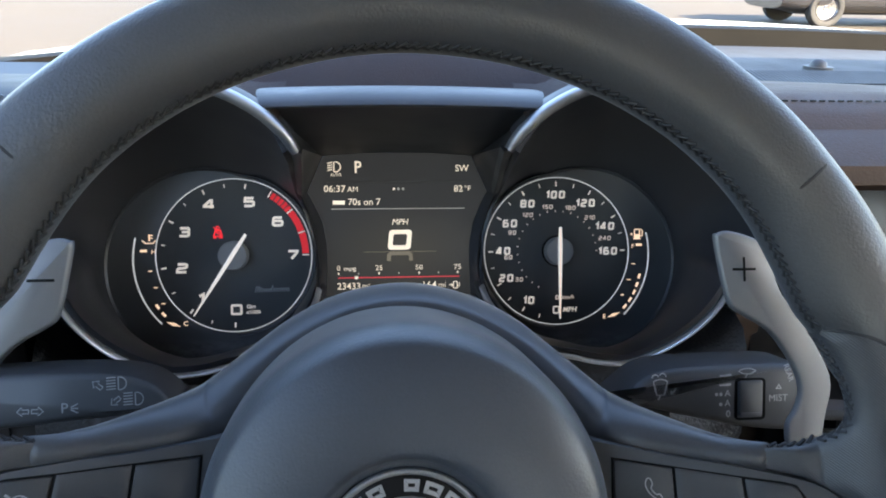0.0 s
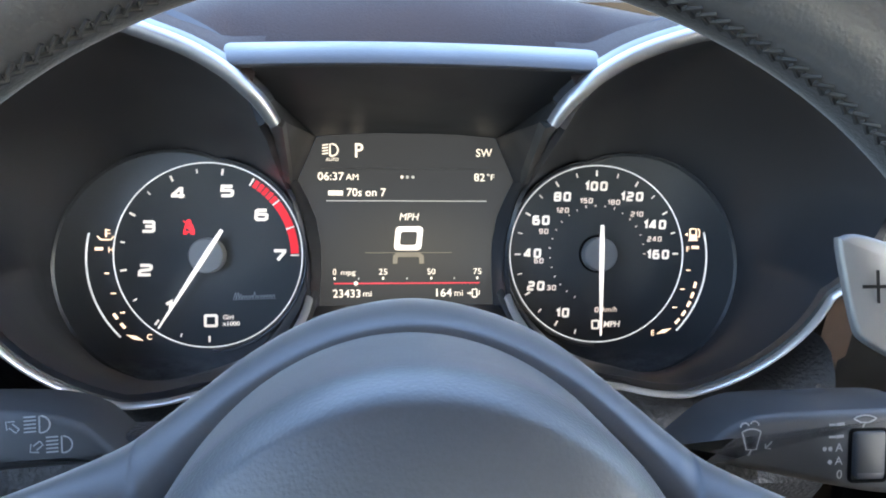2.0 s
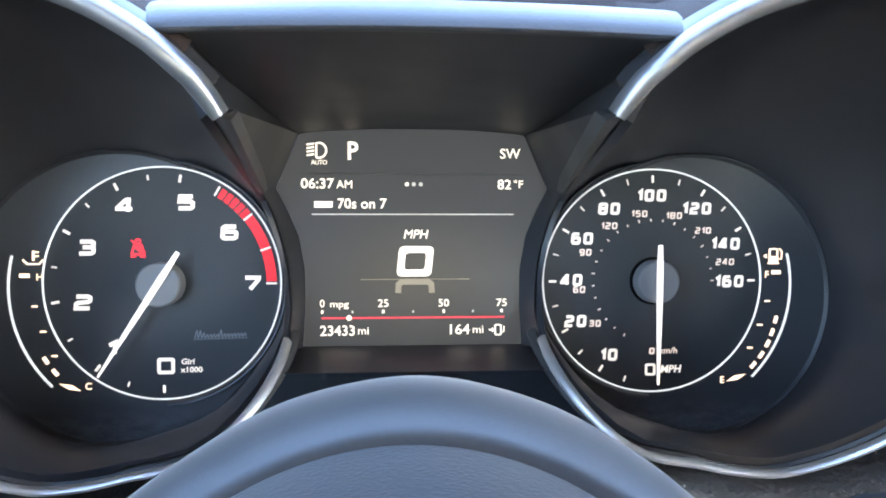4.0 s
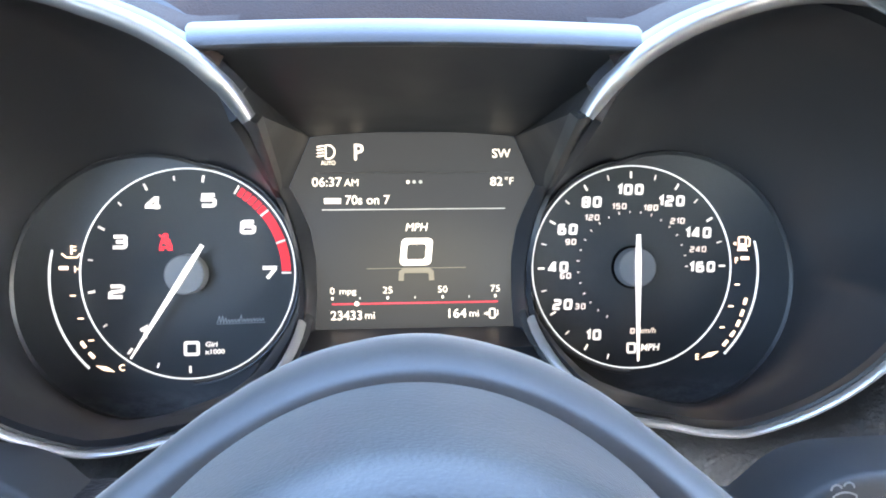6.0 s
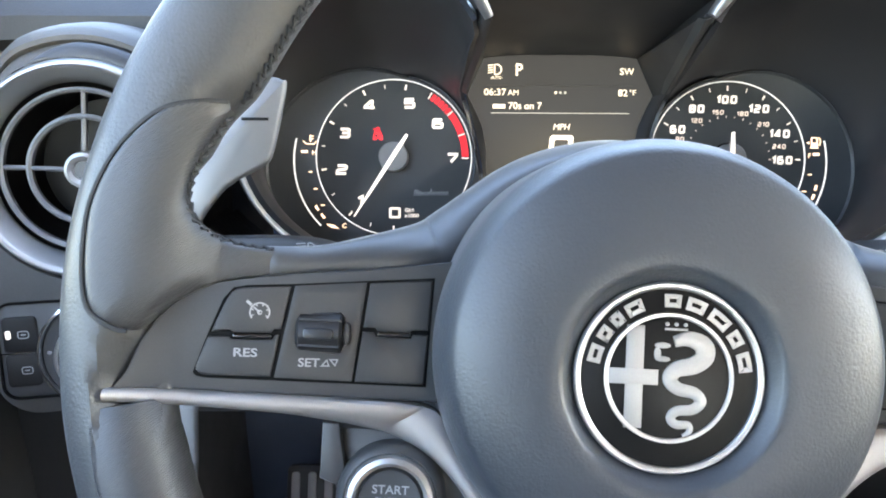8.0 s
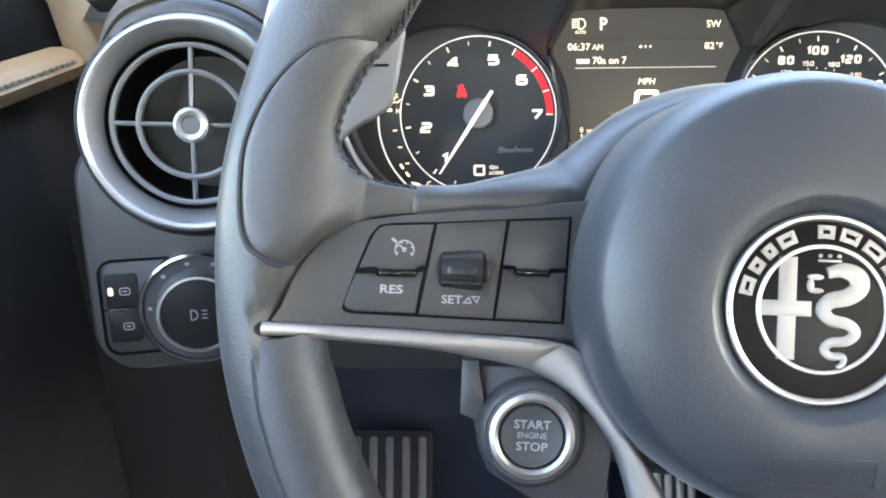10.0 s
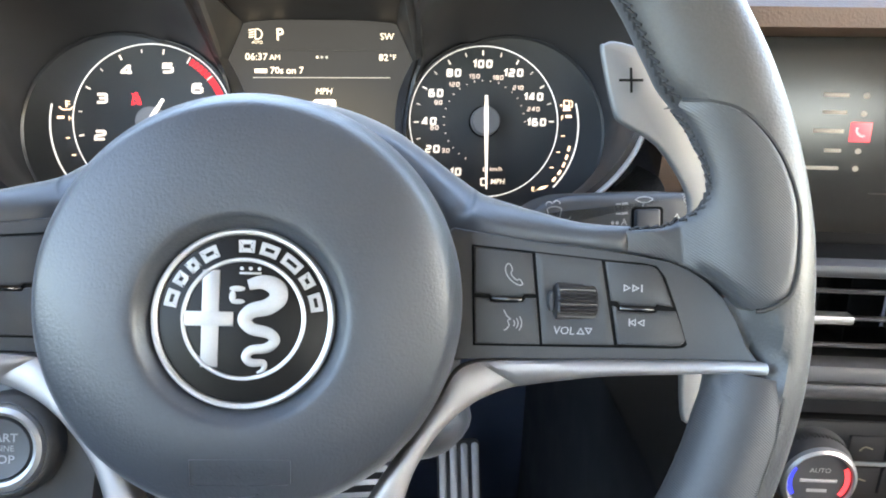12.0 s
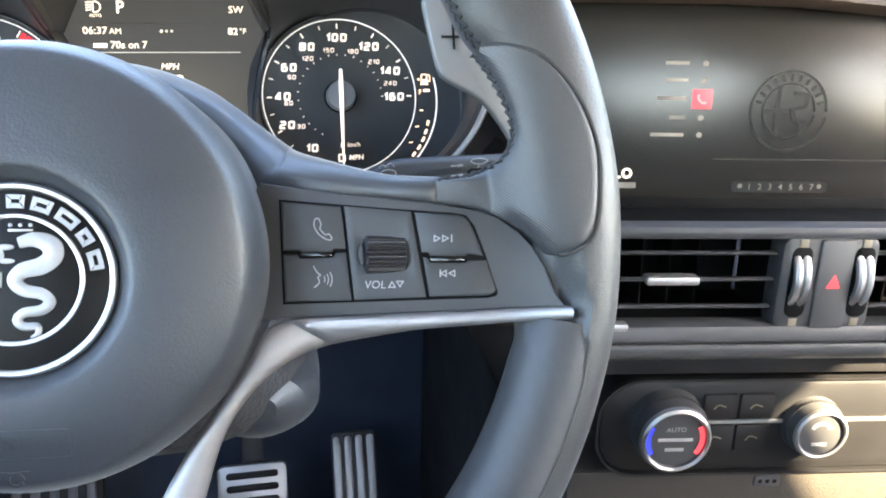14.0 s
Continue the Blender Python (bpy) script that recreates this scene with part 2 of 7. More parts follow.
BLUEPAINT = surface("blue_mark", (0.012, 0.02, 0.45), 0.4, vary=0.05, bump=0.0, emit=(0.03, 0.05, 0.9), power=0.05)
BROWNGLOSS = surface("dark_brown_gloss", (0.045, 0.03, 0.022), 0.25, vary=0.3, grain=60, bump=0.0, coat=0.4)
GREYTRIM = surface("satin_grey_trim", (0.05, 0.051, 0.054), 0.42, vary=0.08, grain=2500, bump=0.1, dist=0.00003)
CONSOLE = pebbled("console_plastic", (0.034, 0.03, 0.025), 0.5, 900, 0.0002)
SLAT = surface("vent_slat", (0.055, 0.055, 0.058), 0.35, vary=0.08, bump=0.0)
SCREENBIG = surface("wide_display_glass", (0.013, 0.0115, 0.01), 0.25, vary=0.1, bump=0.0, spec=0.5)
EMBLEM = surface("display_emblem", (0.006, 0.0055, 0.005), 0.3, vary=0.1, bump=0.0, spec=0.36)
SCREENDIM = lit("screen_dim_text", (0.17, 0.15, 0.13), 0.008)
SCREENFAINT = lit("screen_faint", (0.045, 0.041, 0.037), 0.007)
SCREENGHOST = lit("screen_ghost", (0.2, 0.17, 0.12), 0.05)
PILLAR = surface("beige_pillar_trim", (0.42, 0.35, 0.26), 0.8, vary=0.1, grain=1500, bump=0.3, dist=0.0003)
DIMTAN = surface("beige_print", (0.2, 0.17, 0.12), 0.5, vary=0.06, bump=0.0)
REDMARK = surface("red_mark", (0.6, 0.03, 0.04), 0.4, vary=0.05, bump=0.0, emit=(0.9, 0.04, 0.05), power=0.1)

# ---- building tools ----
MM = 0.001


def basis(origin, tilt, roll=0.0):
    """A pose whose X is right, Y up along a face leaning back by tilt, Z towards the driver."""
    return Matrix.Translation(origin) @ pose(0, 0, 0, 90 - tilt, 0, 0) @ pose(0, 0, 0, 0, 0, -roll)


def thing(name, m, label, category, group="", kind=""):
    ob = new(name)
    ob.matrix_world = m
    ob.empty_display_size = 0.02
    return tagged(ob, label, category, group, kind)


def finish(name, me, mat, parent=None, label="", angle=38):
    me.materials.append(mat)
    me.shade_smooth()
    me.set_sharp_from_angle(angle=radians(angle))
    ob = new(name, me)
    if parent:
        ob.parent = parent
    if label:
        ob["label"] = label
    return ob


def part(name, bm, mat, parent=None, label="", angle=38, flip=False):
    """Links a bmesh, drawn in millimetres, as one mesh object under a thing or a part."""
    bmesh.ops.recalc_face_normals(bm, faces=bm.faces)
    bm.transform(Matrix.Scale(MM, 4))
    me = bpy.data.meshes.new(name)
    bm.to_mesh(me)
    bm.free()
    return finish(name, me, mat, parent, label, angle)


def under(parent_part, ob):
    ob.parent = parent_part
    return ob


def join(*bms):
    out = bmesh.new()
    for b in bms:
        me = bpy.data.meshes.new("tmp")
        b.to_mesh(me)
        b.free()
        out.from_mesh(me)
        bpy.data.meshes.remove(me)
    return out


def skin(rings, close_u=True, cap=(False, False), close_v=False):
    """Skins rings of points (each ring the same count); close_u joins ring ends, close_v joins last ring to first."""
    bm = bmesh.new()
    vs = [[bm.verts.new(p) for p in r] for r in rings]
    nr, nu = len(vs), len(vs[0])
    for i in range(nr if close_v else nr - 1):
        a, b = vs[i], vs[(i + 1) % nr]
        for j in range(nu if close_u else nu - 1):
            k = (j + 1) % nu
            try:
                bm.faces.new((a[j], a[k], b[k], b[j]))
            except ValueError:
                pass
    if cap[0]:
        bm.faces.new(vs[0][::-1])
    if cap[1]:
        bm.faces.new(vs[-1])
    return bm


def lathe(profile, seg=64, centre=(0, 0), start=0.0, sweep_deg=360.0):
    full = sweep_deg >= 359.9
    n = seg if full else seg + 1
    rings = []
    for k in range(n):
        a = radians(start + sweep_deg * k / seg)
        rings.append([(centre[0] + r * math.cos(a), centre[1] + r * math.sin(a), z) for r, z in profile])
    bm = skin(rings, close_u=False, close_v=full)
    bmesh.ops.remove_doubles(bm, verts=bm.verts, dist=0.0005)
    return bm


def smooth_line(pts, per=6, closed=False):
    """Catmull-Rom through points."""
    pts = [Vector(p) for p in pts]
    n, out = len(pts), []
    for i in range(n if closed else n - 1):
        g = (lambda k: pts[k % n]) if closed else (lambda k: pts[min(max(k, 0), n - 1)])
        p0, p1, p2, p3 = g(i - 1), g(i), g(i + 1), g(i + 2)
        for s in range(per):
            t = s / per
            out.append(0.5 * ((2 * p1) + (p2 - p0) * t + (2 * p0 - 5 * p1 + 4 * p2 - p3) * t * t + (3 * p1 - p0 - 3 * p2 + p3) * t ** 3))
    if not closed:
        out.append(pts[-1])
    return out


def area2(p):
    return sum(p[i - 1][0] * p[i][1] - p[i][0] * p[i - 1][1] for i in range(len(p)))


def inset(pts, d):
    """Moves a polygon's corners inwards by d (counter-clockwise outline)."""
    out, n = [], len(pts)
    for i in range(n):
        a, b, c = Vector(pts[i - 1][:2]), Vector(pts[i][:2]), Vector(pts[(i + 1) % n][:2])
        e, f = (b - a), (c - b)
        if e.length < 1e-9 or f.length < 1e-9:
            out.append((b.x, b.y))
            continue
        e.normalize(), f.normalize()
        n1, n2 = Vector((-e.y, e.x)), Vector((-f.y, f.x))
        m = n1 + n2
        if m.length < 1e-6:
            m = n1
        m.normalize()
        k = d / max(0.35, m.dot(n1))
        out.append((b.x + m.x * k, b.y + m.y * k))
    return out


def prism(pts, z0, z1, bevel=0.5, zf=None):
    """A slab with the outline pts, from z0 up to z1, its upper edge rounded."""
    pts = [(p[0], p[1]) for p in pts]
    if area2(pts) < 0:
        pts = pts[::-1]
    levels = [(0, z0), (0, z1 - bevel), (bevel * 0.3, z1 - bevel * 0.3), (bevel, z1)] if bevel else [(0, z0), (0, z1)]
    rings = [[(x, y, z + (zf(x, y) if zf else 0)) for x, y in (inset(pts, d) if d else pts)] for d, z in levels]
    return skin(rings, cap=(True, True))


def sweep(path, section, closed=False, cap=True):
    """Sweeps a section (a across, b along Z) along a path in the XY plane; section may be a function of the fraction along it."""
    n, rings = len(path), []
    for i, p in enumerate(path):
        a = path[i - 1] if (i or closed) else path[0]
        b = path[(i + 1) % n] if (i < n - 1 or closed) else path[-1]
        t = Vector((b[0] - a[0], b[1] - a[1])).normalized()
        sec = section(i / (n - 1)) if callable(section) else section
        rings.append([(p[0] - t.y * u, p[1] + t.x * u, (p[2] if len(p) > 2 else 0) + w) for u, w in sec])
    return skin(rings, cap=(cap and not closed, cap and not closed), close_v=closed)


def oval(rx, rz, n=16, dz=0.0):
    return [(rx * math.cos(2 * math.pi * k / n), dz + rz * math.sin(2 * math.pi * k / n)) for k in range(n)]


def box(x0, x1, y0, y1, z0, z1, bevel=0.4):
    return prism([(x0, y0), (x1, y0), (x1, y1), (x0, y1)], z0, z1, bevel)


def rounded(x0, x1, y0, y1, r, n=5):
    out = []
    for cx, cy, a0 in ((x1 - r, y1 - r, 0), (x0 + r, y1 - r, 90), (x0 + r, y0 + r, 180), (x1 - r, y0 + r, 270)):
        for k in range(n + 1):
            a = radians(a0 + 90 * k / n)
            out.append((cx + r * math.cos(a), cy + r * math.sin(a)))
    return out


def line(pts, w, z0, z1, closed=False):
    """A flat raised stroke of width w."""
    return sweep(pts, [(w / 2, z0), (w / 2, z1), (-w / 2, z1), (-w / 2, z0)], closed)


def lettering(name, text, size, at, mat, parent, z=0.0, align="CENTER", stretch=1.0, slant=0.0, bold=0.0, turn=0.0, zf=None, width=0.0):
    """Raised print in the built-in font, its centre at (x, y), size the height of capitals in millimetres; width, where given, is the length of the word."""
    cu = bpy.data.curves.new(name, "FONT")
    cu.body, cu.align_x, cu.align_y = text, align, "CENTER"
    cu.size, cu.extrude, cu.offset, cu.shear = size / 0.7 * MM, 0.00005, bold * MM, slant
    cu.resolution_u = 3
    ob = bpy.data.objects.new(name, cu)
    scene.collection.objects.link(ob)
    me = bpy.data.meshes.new_from_object(ob.evaluated_get(bpy.context.evaluated_depsgraph_get()))
    bpy.data.objects.remove(ob)
    bpy.data.curves.remove(cu)
    if width:
        xs = [v.co.x for v in me.vertices]
        me.transform(Matrix.Translation((-(max(xs) + min(xs)) / 2, 0, 0)))
        stretch = width * MM / (max(xs) - min(xs))
    me.transform(Matrix.Diagonal((stretch, 1, 1, 1)))
    me.transform(pose(0, 0, 0, 0, 0, turn))
    me.transform(Matrix.Translation((at[0] * MM, at[1] * MM, z * MM)))
    if zf:
        for v in me.vertices:
            v.co.z += zf(v.co.x * 1000, v.co.y * 1000) * MM
    me.name = name
    me.materials.clear()
    ob = finish(name, me, mat, parent, "", 20)
    return tagged(ob, kind="stuff") if len(text) > 1 else ob


def stroke(pts, w, z0, z1, closed=False):
    """A flat raised stroke with mitred corners."""
    pts, n, rings = [Vector(p[:2]) for p in pts], len(pts), []
    for i, p in enumerate(pts):
        a = (p - pts[i - 1]).normalized() if (i or closed) else (pts[1] - p).normalized()
        b = (pts[(i + 1) % n] - p).normalized() if (i < n - 1 or closed) else a
        n1 = Vector((-a.y, a.x))
        m = (n1 + Vector((-b.y, b.x))).normalized()
        m *= 0.5 * w / max(0.45, m.dot(n1))
        rings.append([(p.x + m.x, p.y + m.y, z0), (p.x + m.x, p.y + m.y, z1), (p.x - m.x, p.y - m.y, z1), (p.x - m.x, p.y - m.y, z0)])
    return skin(rings, cap=(not closed, not closed), close_v=closed)


# strokes of the broad square dial numerals in a unit box
SQUARE_DIGITS = {
    "0": [("loop", "00 13 03 13")],
    "1": [((0.1, 0.74), (0.52, 1), (0.52, 0))],
    "2": [((0, 1), (0.84, 1), (1, 0.88), (1, 0.66), (0.86, 0.54), (0.14, 0.46), (0, 0.34), (0, 0), (1, 0))],
    "3": [((0, 1), (0.84, 1), (0.97, 0.89), (0.97, 0.63), (0.86, 0.52)), ((0.22, 0.52), (0.86, 0.52), (1, 0.4), (1, 0.12), (0.86, 0), (0, 0))],
    "4": [((0.76, 0), (0.76, 1), (0.6, 1), (0, 0.34), (0, 0.24), (1.06, 0.24))],
    "5": [((0.96, 1), (0.04, 1), (0.02, 0.58), (0.84, 0.58), (1, 0.46), (1, 0.13), (0.85, 0), (0, 0))],
    "6": [((0.94, 1), (0.15, 1), (0, 0.87), (0, 0.13), (0.15, 0), (0.85, 0), (1, 0.13), (1, 0.45), (0.85, 0.57), (0.02, 0.57))],
    "7": [((0, 1), (1, 1), (1, 0.86), (0.42, 0))],
    "8": [("loop", ""), ((0.04, 0.52), (0.96, 0.52))],
    "9": [((0.06, 0), (0.85, 0), (1, 0.13), (1, 0.87), (0.85, 1), (0.15, 1), (0, 0.87), (0, 0.55), (0.15, 0.43), (0.98, 0.43))],
}


def square_number(name, text, high, wide, at, mat, parent, z, thick=0.255, slant=0.08, space=0.3):
    """A number in broad square digits; high and wide: one digit's size in millimetres, at: the middle of the number."""
    t = high * thick
    adv = [(0.52 if c == "1" else 1.0) * wide + wide * space for c in text]
    x, bms = at[0] - (sum(adv) - wide * space) / 2, []
    for c, step in zip(text, adv):
        w, h = wide - t, high - t
        x0 = x + t / 2 - (0.1 * w if c == "1" else 0)
        for k, st in enumerate(SQUARE_DIGITS[c]):
            pts = [(q[0] - x0 - w / 2, q[1]) for q in rounded(x0, x0 + w, -h / 2, h / 2, 0.2 * w, 3)] if st[0] == "loop" else [((u - 0.5) * w, (v - 0.5) * h) for u, v in st]
            pts = [(x0 + w / 2 + u + slant * v, at[1] + v) for u, v in pts]
            bms.append(stroke(pts, t, z - 0.08 + 0.015 * k, z + 0.05 + 0.015 * k, st[0] == "loop"))
        x += step
    ob = part(name, join(*bms), mat, parent, angle=20)
    return tagged(ob, kind="stuff") if len(text) > 1 else ob


def outline(pts, w, z0, z1):
    """A closed raised frame of width w inside the outline pts."""
    pts = [(p[0], p[1]) for p in pts]
    if area2(pts) < 0:
        pts = pts[::-1]
    o, i = pts, inset(pts, w)
    return skin([[(x, y, z0) for x, y in o], [(x, y, z1) for x, y in o], [(x, y, z1) for x, y in i], [(x, y, z0) for x, y in i]])


def drape(bm, zf):
    """Lays a flat print onto a sloping face."""
    for v in bm.verts:
        v.co.z += zf(v.co.x, v.co.y)
    return bm


def arc(cx, cy, r, a0, a1, n=24):
    return [(cx + r * math.cos(radians(a0 + (a1 - a0) * k / n)), cy + r * math.sin(radians(a0 + (a1 - a0) * k / n))) for k in range(n + 1)]


def slab_world(name, rings, mat, parent=None, label="", cap=(True, True), close_u=True, angle=38):
    """A loft through rings of world points in metres."""
    bm = skin([[(p[0] * 1000, p[1] * 1000, p[2] * 1000) for p in r] for r in rings], close_u=close_u, cap=cap)
    return part(name, bm, mat, parent, label, angle)

# ---- steering wheel ----
WHEEL = basis((-0.00488, 0.23418, 0.96476), 23.55, 2.6)
RIM_R, RIM_W, RIM_D = 169.4, 16.1, 15.0
U0 = -1.5


def tilt_z(x, y=0):
    """Depth of the spokes: they fall away from the rim towards the hub."""
    ax = abs(x - U0)
    return -(5.7 + (123 - ax) * 0.245) + end_lift(x)


def end_lift(x):
    """How far the outer ends of the spokes curl up to the rim."""
    return 6.0 * (max(0.0, abs(x - U0) - 145) / 20.0) ** 2


def mirrored(pts, s):
    return [(U0 + s * p[0], *p[1:]) for p in pts]


def bumpy(v, k, amount):
    return amount * noise.noise(Vector(v) * k)


def rim_section(grow=0.0, a0=0.0, a1=360.0, n=28):
    return [((RIM_W + grow) * math.cos(radians(a0 + (a1 - a0) * k / n)), (RIM_D + grow) * math.sin(radians(a0 + (a1 - a0) * k / n))) for k in range(n)]


def inner_fill(a):
    """How far the rim swells inwards at the angle a (degrees)."""
    a %= 360
    d = a if a < 90 else 180 - a
    return 1.2 + (5.2 * math.exp(-((d - 28) / (13.0 if d > 28 else 5.0)) ** 2) if -90 < d else 0) - (1.2 if 185 < a < 355 else 0)


def spoke_dip(a, r):
    """Factor by which the rim's front sinks where a spoke lands on its inner half."""
    a = (a + 180) % 360 - 180
    d = abs(a) if abs(a) < 90 else 180 - abs(a)
    d = math.copysign(d, a)
    near = math.exp(-((d + 3.8) / 8.0) ** 6)
    k = min(1.0, max(0.0, (d + 9.0) / 9.0))
    t = min(1.0, max(0.0, (RIM_R + 2.6 - 7.0 * k * k * (3 - 2 * k) - r) / 7.0))
    return 1.0 - 0.76 * near * t * t * (3 - 2 * t)


def rim_at(a, c, grow=0.0):
    """Radius and depth of the rim's surface at ring angle a (degrees) and section angle c (radians)."""
    ca, sa = math.cos(c), math.sin(c)
    w = RIM_W + grow + (inner_fill(a) if ca < 0 else 0)
    e = 2.0 / 2.25
    d = abs((a + 180) % 360 - 180)
    d = math.copysign(min(d, 180 - d), (a + 180) % 360 - 180)
    sink = math.exp(-((d - 7.5) / 9.0) ** 6) * min(1.0, max(0.0, -ca * 2))
    w -= 5.5 * sink
    r, z = RIM_R + w * math.copysign(abs(ca) ** e, ca), (RIM_D + grow) * math.copysign(abs(sa) ** e, sa)
    z *= 1 - 0.25 * sink if z > 0 else 1
    return (r, z * (spoke_dip(a, r) if z > 0 else 1))


def steering_wheel():
    w = thing("steering_wheel", WHEEL, "black leather steering wheel with satin silver spokes and round airbag hub", "steering wheel")
    # rim: closed ring, a touch fuller at the thumb grips
    path = arc(0, 0, RIM_R, 0, 360, 300)[:-1]
    rings = []
    for i, p in enumerate(path):
        rad = Vector(p).normalized()
        ring = []
        for k in range(44):
            c = 2 * math.pi * k / 44
            q = rim_at(i * 1.2, c)
            q = Vector((rad.x * q[0], rad.y * q[0], q[1]))
            ring.append(q + Vector((rad.x * math.cos(c), rad.y * math.cos(c), math.sin(c))) * bumpy(q, 0.035, 0.25))
        rings.append(ring)
    rim = part("rim", skin(rings, close_v=True), LEATHER, w, "smooth black leather rim")
    # radial seams where the leather pieces meet
    for a in (139.5, 41.5, -38, -142):
        c = Vector((RIM_R * math.cos(radians(a)), RIM_R * math.sin(radians(a)), 0))
        r = c.normalized()
        ring = [c + r * (RIM_W + 0.1) * math.cos(2 * math.pi * k / 40) + Vector((0, 0, (RIM_D + 0.1) * math.sin(2 * math.pi * k / 40))) for k in range(40)]
        t = Vector((-r.y, r.x, 0))
        rings = []
        for k, q in enumerate(ring):
            o = (q - c).normalized()
            rings.append([q + t * 0.55 * math.cos(b) + o * 0.3 * math.sin(b) for b in (0, 1.26, 2.51, 3.77, 5.03)])
        part("seam", skin(rings, close_v=True), THREAD, rim)
    # lower embossed grips on the inner half of the rim
    for s in (1, -1):
        pts = arc(0, 0, RIM_R, -10.0, -60, 40)
        pts = [(s * p[0], p[1]) for p in pts]
        sec = rim_section(0.9, 78, 232, 14) + rim_section(-1.5, 232, 78, 14)
        if s > 0:
            sec = [(u, v) for u, v in sec]
        # inner side is towards the centre: flip the section so that it faces there
        rr = []
        for k, p in enumerate(pts):
            r = Vector(p).normalized()
            e = (0.82, 0.885, 0.935, 0.97, 0.99)[k] if k < 5 else 1.0
            rr.append([(p[0] + r.x * u * e, p[1] + r.y * u * e, v * e) for u, v in sec])
        part("lower_grip", skin(rr, cap=(True, True)), RIBBED[s], rim, "embossed black leather grip")
        edge = [Vector((RIM_R + (RIM_W + 1.0) * math.cos(radians(78)), 0, (RIM_D + 1.0) * math.sin(radians(78))))]
        rr = []
        for k in range(41):
            a = radians(-11.5 - 49 * k / 40)
            f = min(1.0, 0.3 + 0.2 * k, 0.3 + 0.2 * (40 - k))
            R0 = RIM_R + (RIM_W + 0.6) * math.cos(radians(78))
            z0 = (RIM_D + 0.6) * math.sin(radians(78))
            rr.append([(s * (R0 + 1.7 * f * math.cos(b)) * math.cos(a), (R0 + 1.7 * f * math.cos(b)) * math.sin(a), z0 - 1.0 + (0.4 + 1.1 * f) * math.sin(b)) for b in (0, 1.05, 2.1, 3.14, 4.19, 5.24)])
        part("piping", skin(rr, cap=(True, True)), CORD, rim, "ribbed black piping")

    # thumb rests: embossed leather that runs from the rim into the upper spoke
    edge_in = [(-137.2, 60.2), (-143.2, 49.8), (-147.4, 39.4), (-148.2, 31.2), (-144.6, 24.6), (-136.6, 20.2), (-124.5, 19.0)]
    edge_out = [(-137.4, 62.0), (-145.5, 60.6), (-156, 56.6), (-167, 45), (-174, 29), (-174.8, 12), (-172.8, 0.5), (-168.4, -4.0), (-161.2, -7.0), (-156.4, -2.8), (-151.6, 1.8), (-139, 8.6), (-124.5, 11)]

    def even(pts, n):
        pts = smooth_line(pts, 8)
        acc = [0.0]
        for p, q in zip(pts, pts[1:]):
            acc.append(acc[-1] + (q - p).length)
        res, k = [], 0
        for i in range(n + 1):
            d = acc[-1] * i / n
            while k < len(pts) - 2 and acc[k + 1] < d:
                k += 1
            res.append(pts[k].lerp(pts[k + 1], (d - acc[k]) / max(acc[k + 1] - acc[k], 1e-9)))
        return res

    def thumb_z(x, y):
        r = math.hypot(x, y)
        w = RIM_W + (inner_fill(math.degrees(math.atan2(y, x))) if r < RIM_R else 0.6)
        q = 1 - (abs(r - RIM_R) / w) ** 2.25
        zr = RIM_D * q ** (1 / 2.25) if q > 0 else -30
        zw = -6.0 + (abs(x) - 126) * 0.2
        if r < RIM_R:
            g = min(1.0, max(0.0, (r - 141.5) / (RIM_R - 141.5)))
            zr = zw + (RIM_D - zw) * (1 - (1 - g) ** 2.3)
        k = 1.6
        return math.log(math.exp((zr - zw) / k) + 1.0) * k + zw if zr < zw + 20 else zr

    for s in (-1, 1):
        flip = lambda p: Vector((-p[0] - 1.5 if s > 0 else p[0], p[1], 0))
        ea, eb = [flip(p) for p in even(edge_in, 120)], [flip(p) for p in even(edge_out, 120)]
        rings = []
        for i, (p, q) in enumerate(zip(ea, eb)):
            end = min(1.0, i / 8.0)
            ring = []
            for f, lift in ((0.03, -8), (0, -5), (0, -2.5), (0.02, -0.4), (0.06, 0.5), (0.1, 0.8), (0.14, 0.9), (0.2, 1.0), (0.27, 1.0), (0.35, 1.0), (0.42, 1.0), (0.5, 1.0), (0.6, 1.0), (0.7, 1.0), (0.79, 1.0), (0.86, 1.1), (0.91, 1.1), (0.95, 0.8), (0.985, 0.0), (1, -1.6), (1, -16)):
                v = p.lerp(q, f)
                z = thumb_z(v.x, v.y)
                # towards the spoke the leather tucks down to the panel
                g = min(1.0, max(0.0, (i / 120.0 - 0.64) / 0.1)) * min(1.0, max(0.0, (f - 0.45) / 0.5)) ** 2
                z += (min(z, tilt_z(v.x) + 1.0) - z) * g
                sink = 2.6 * max(0.0, (i - 104) / 16.0) ** 1.5
                ring.append((v.x, v.y, z - sink + lift * (end if lift > 0 else 1) * (1 - 0.7 * g if lift > 0 else 1)))
            rings.append(ring)
        part("thumb_rest", skin(rings, close_u=False), RIBBED[s], rim, "embossed black leather thumb rest")
        # dark tube laid on the leather as the shaded crease round the thumb rest
        cord = [(v.x * 1.002, v.y * 1.002, thumb_z(v.x * 1.002, v.y * 1.002) + 0.35) for v in eb[0:86:2]]
        part("seam", sweep(cord, oval(0.7, 0.45, 8)), THREAD, rim)
        # black body of the spoke behind the thumb rest
        back = [(U0 + s * x, y) for x, y in ((118, 10), (148, 9), (160, 4), (160, -20), (118, -20))]
        part("spoke_core", prism(back, -34, -14, 3), BLACK, w)

    # cross stitching along the rim's inner side and the thumb rests
    line_pts = []
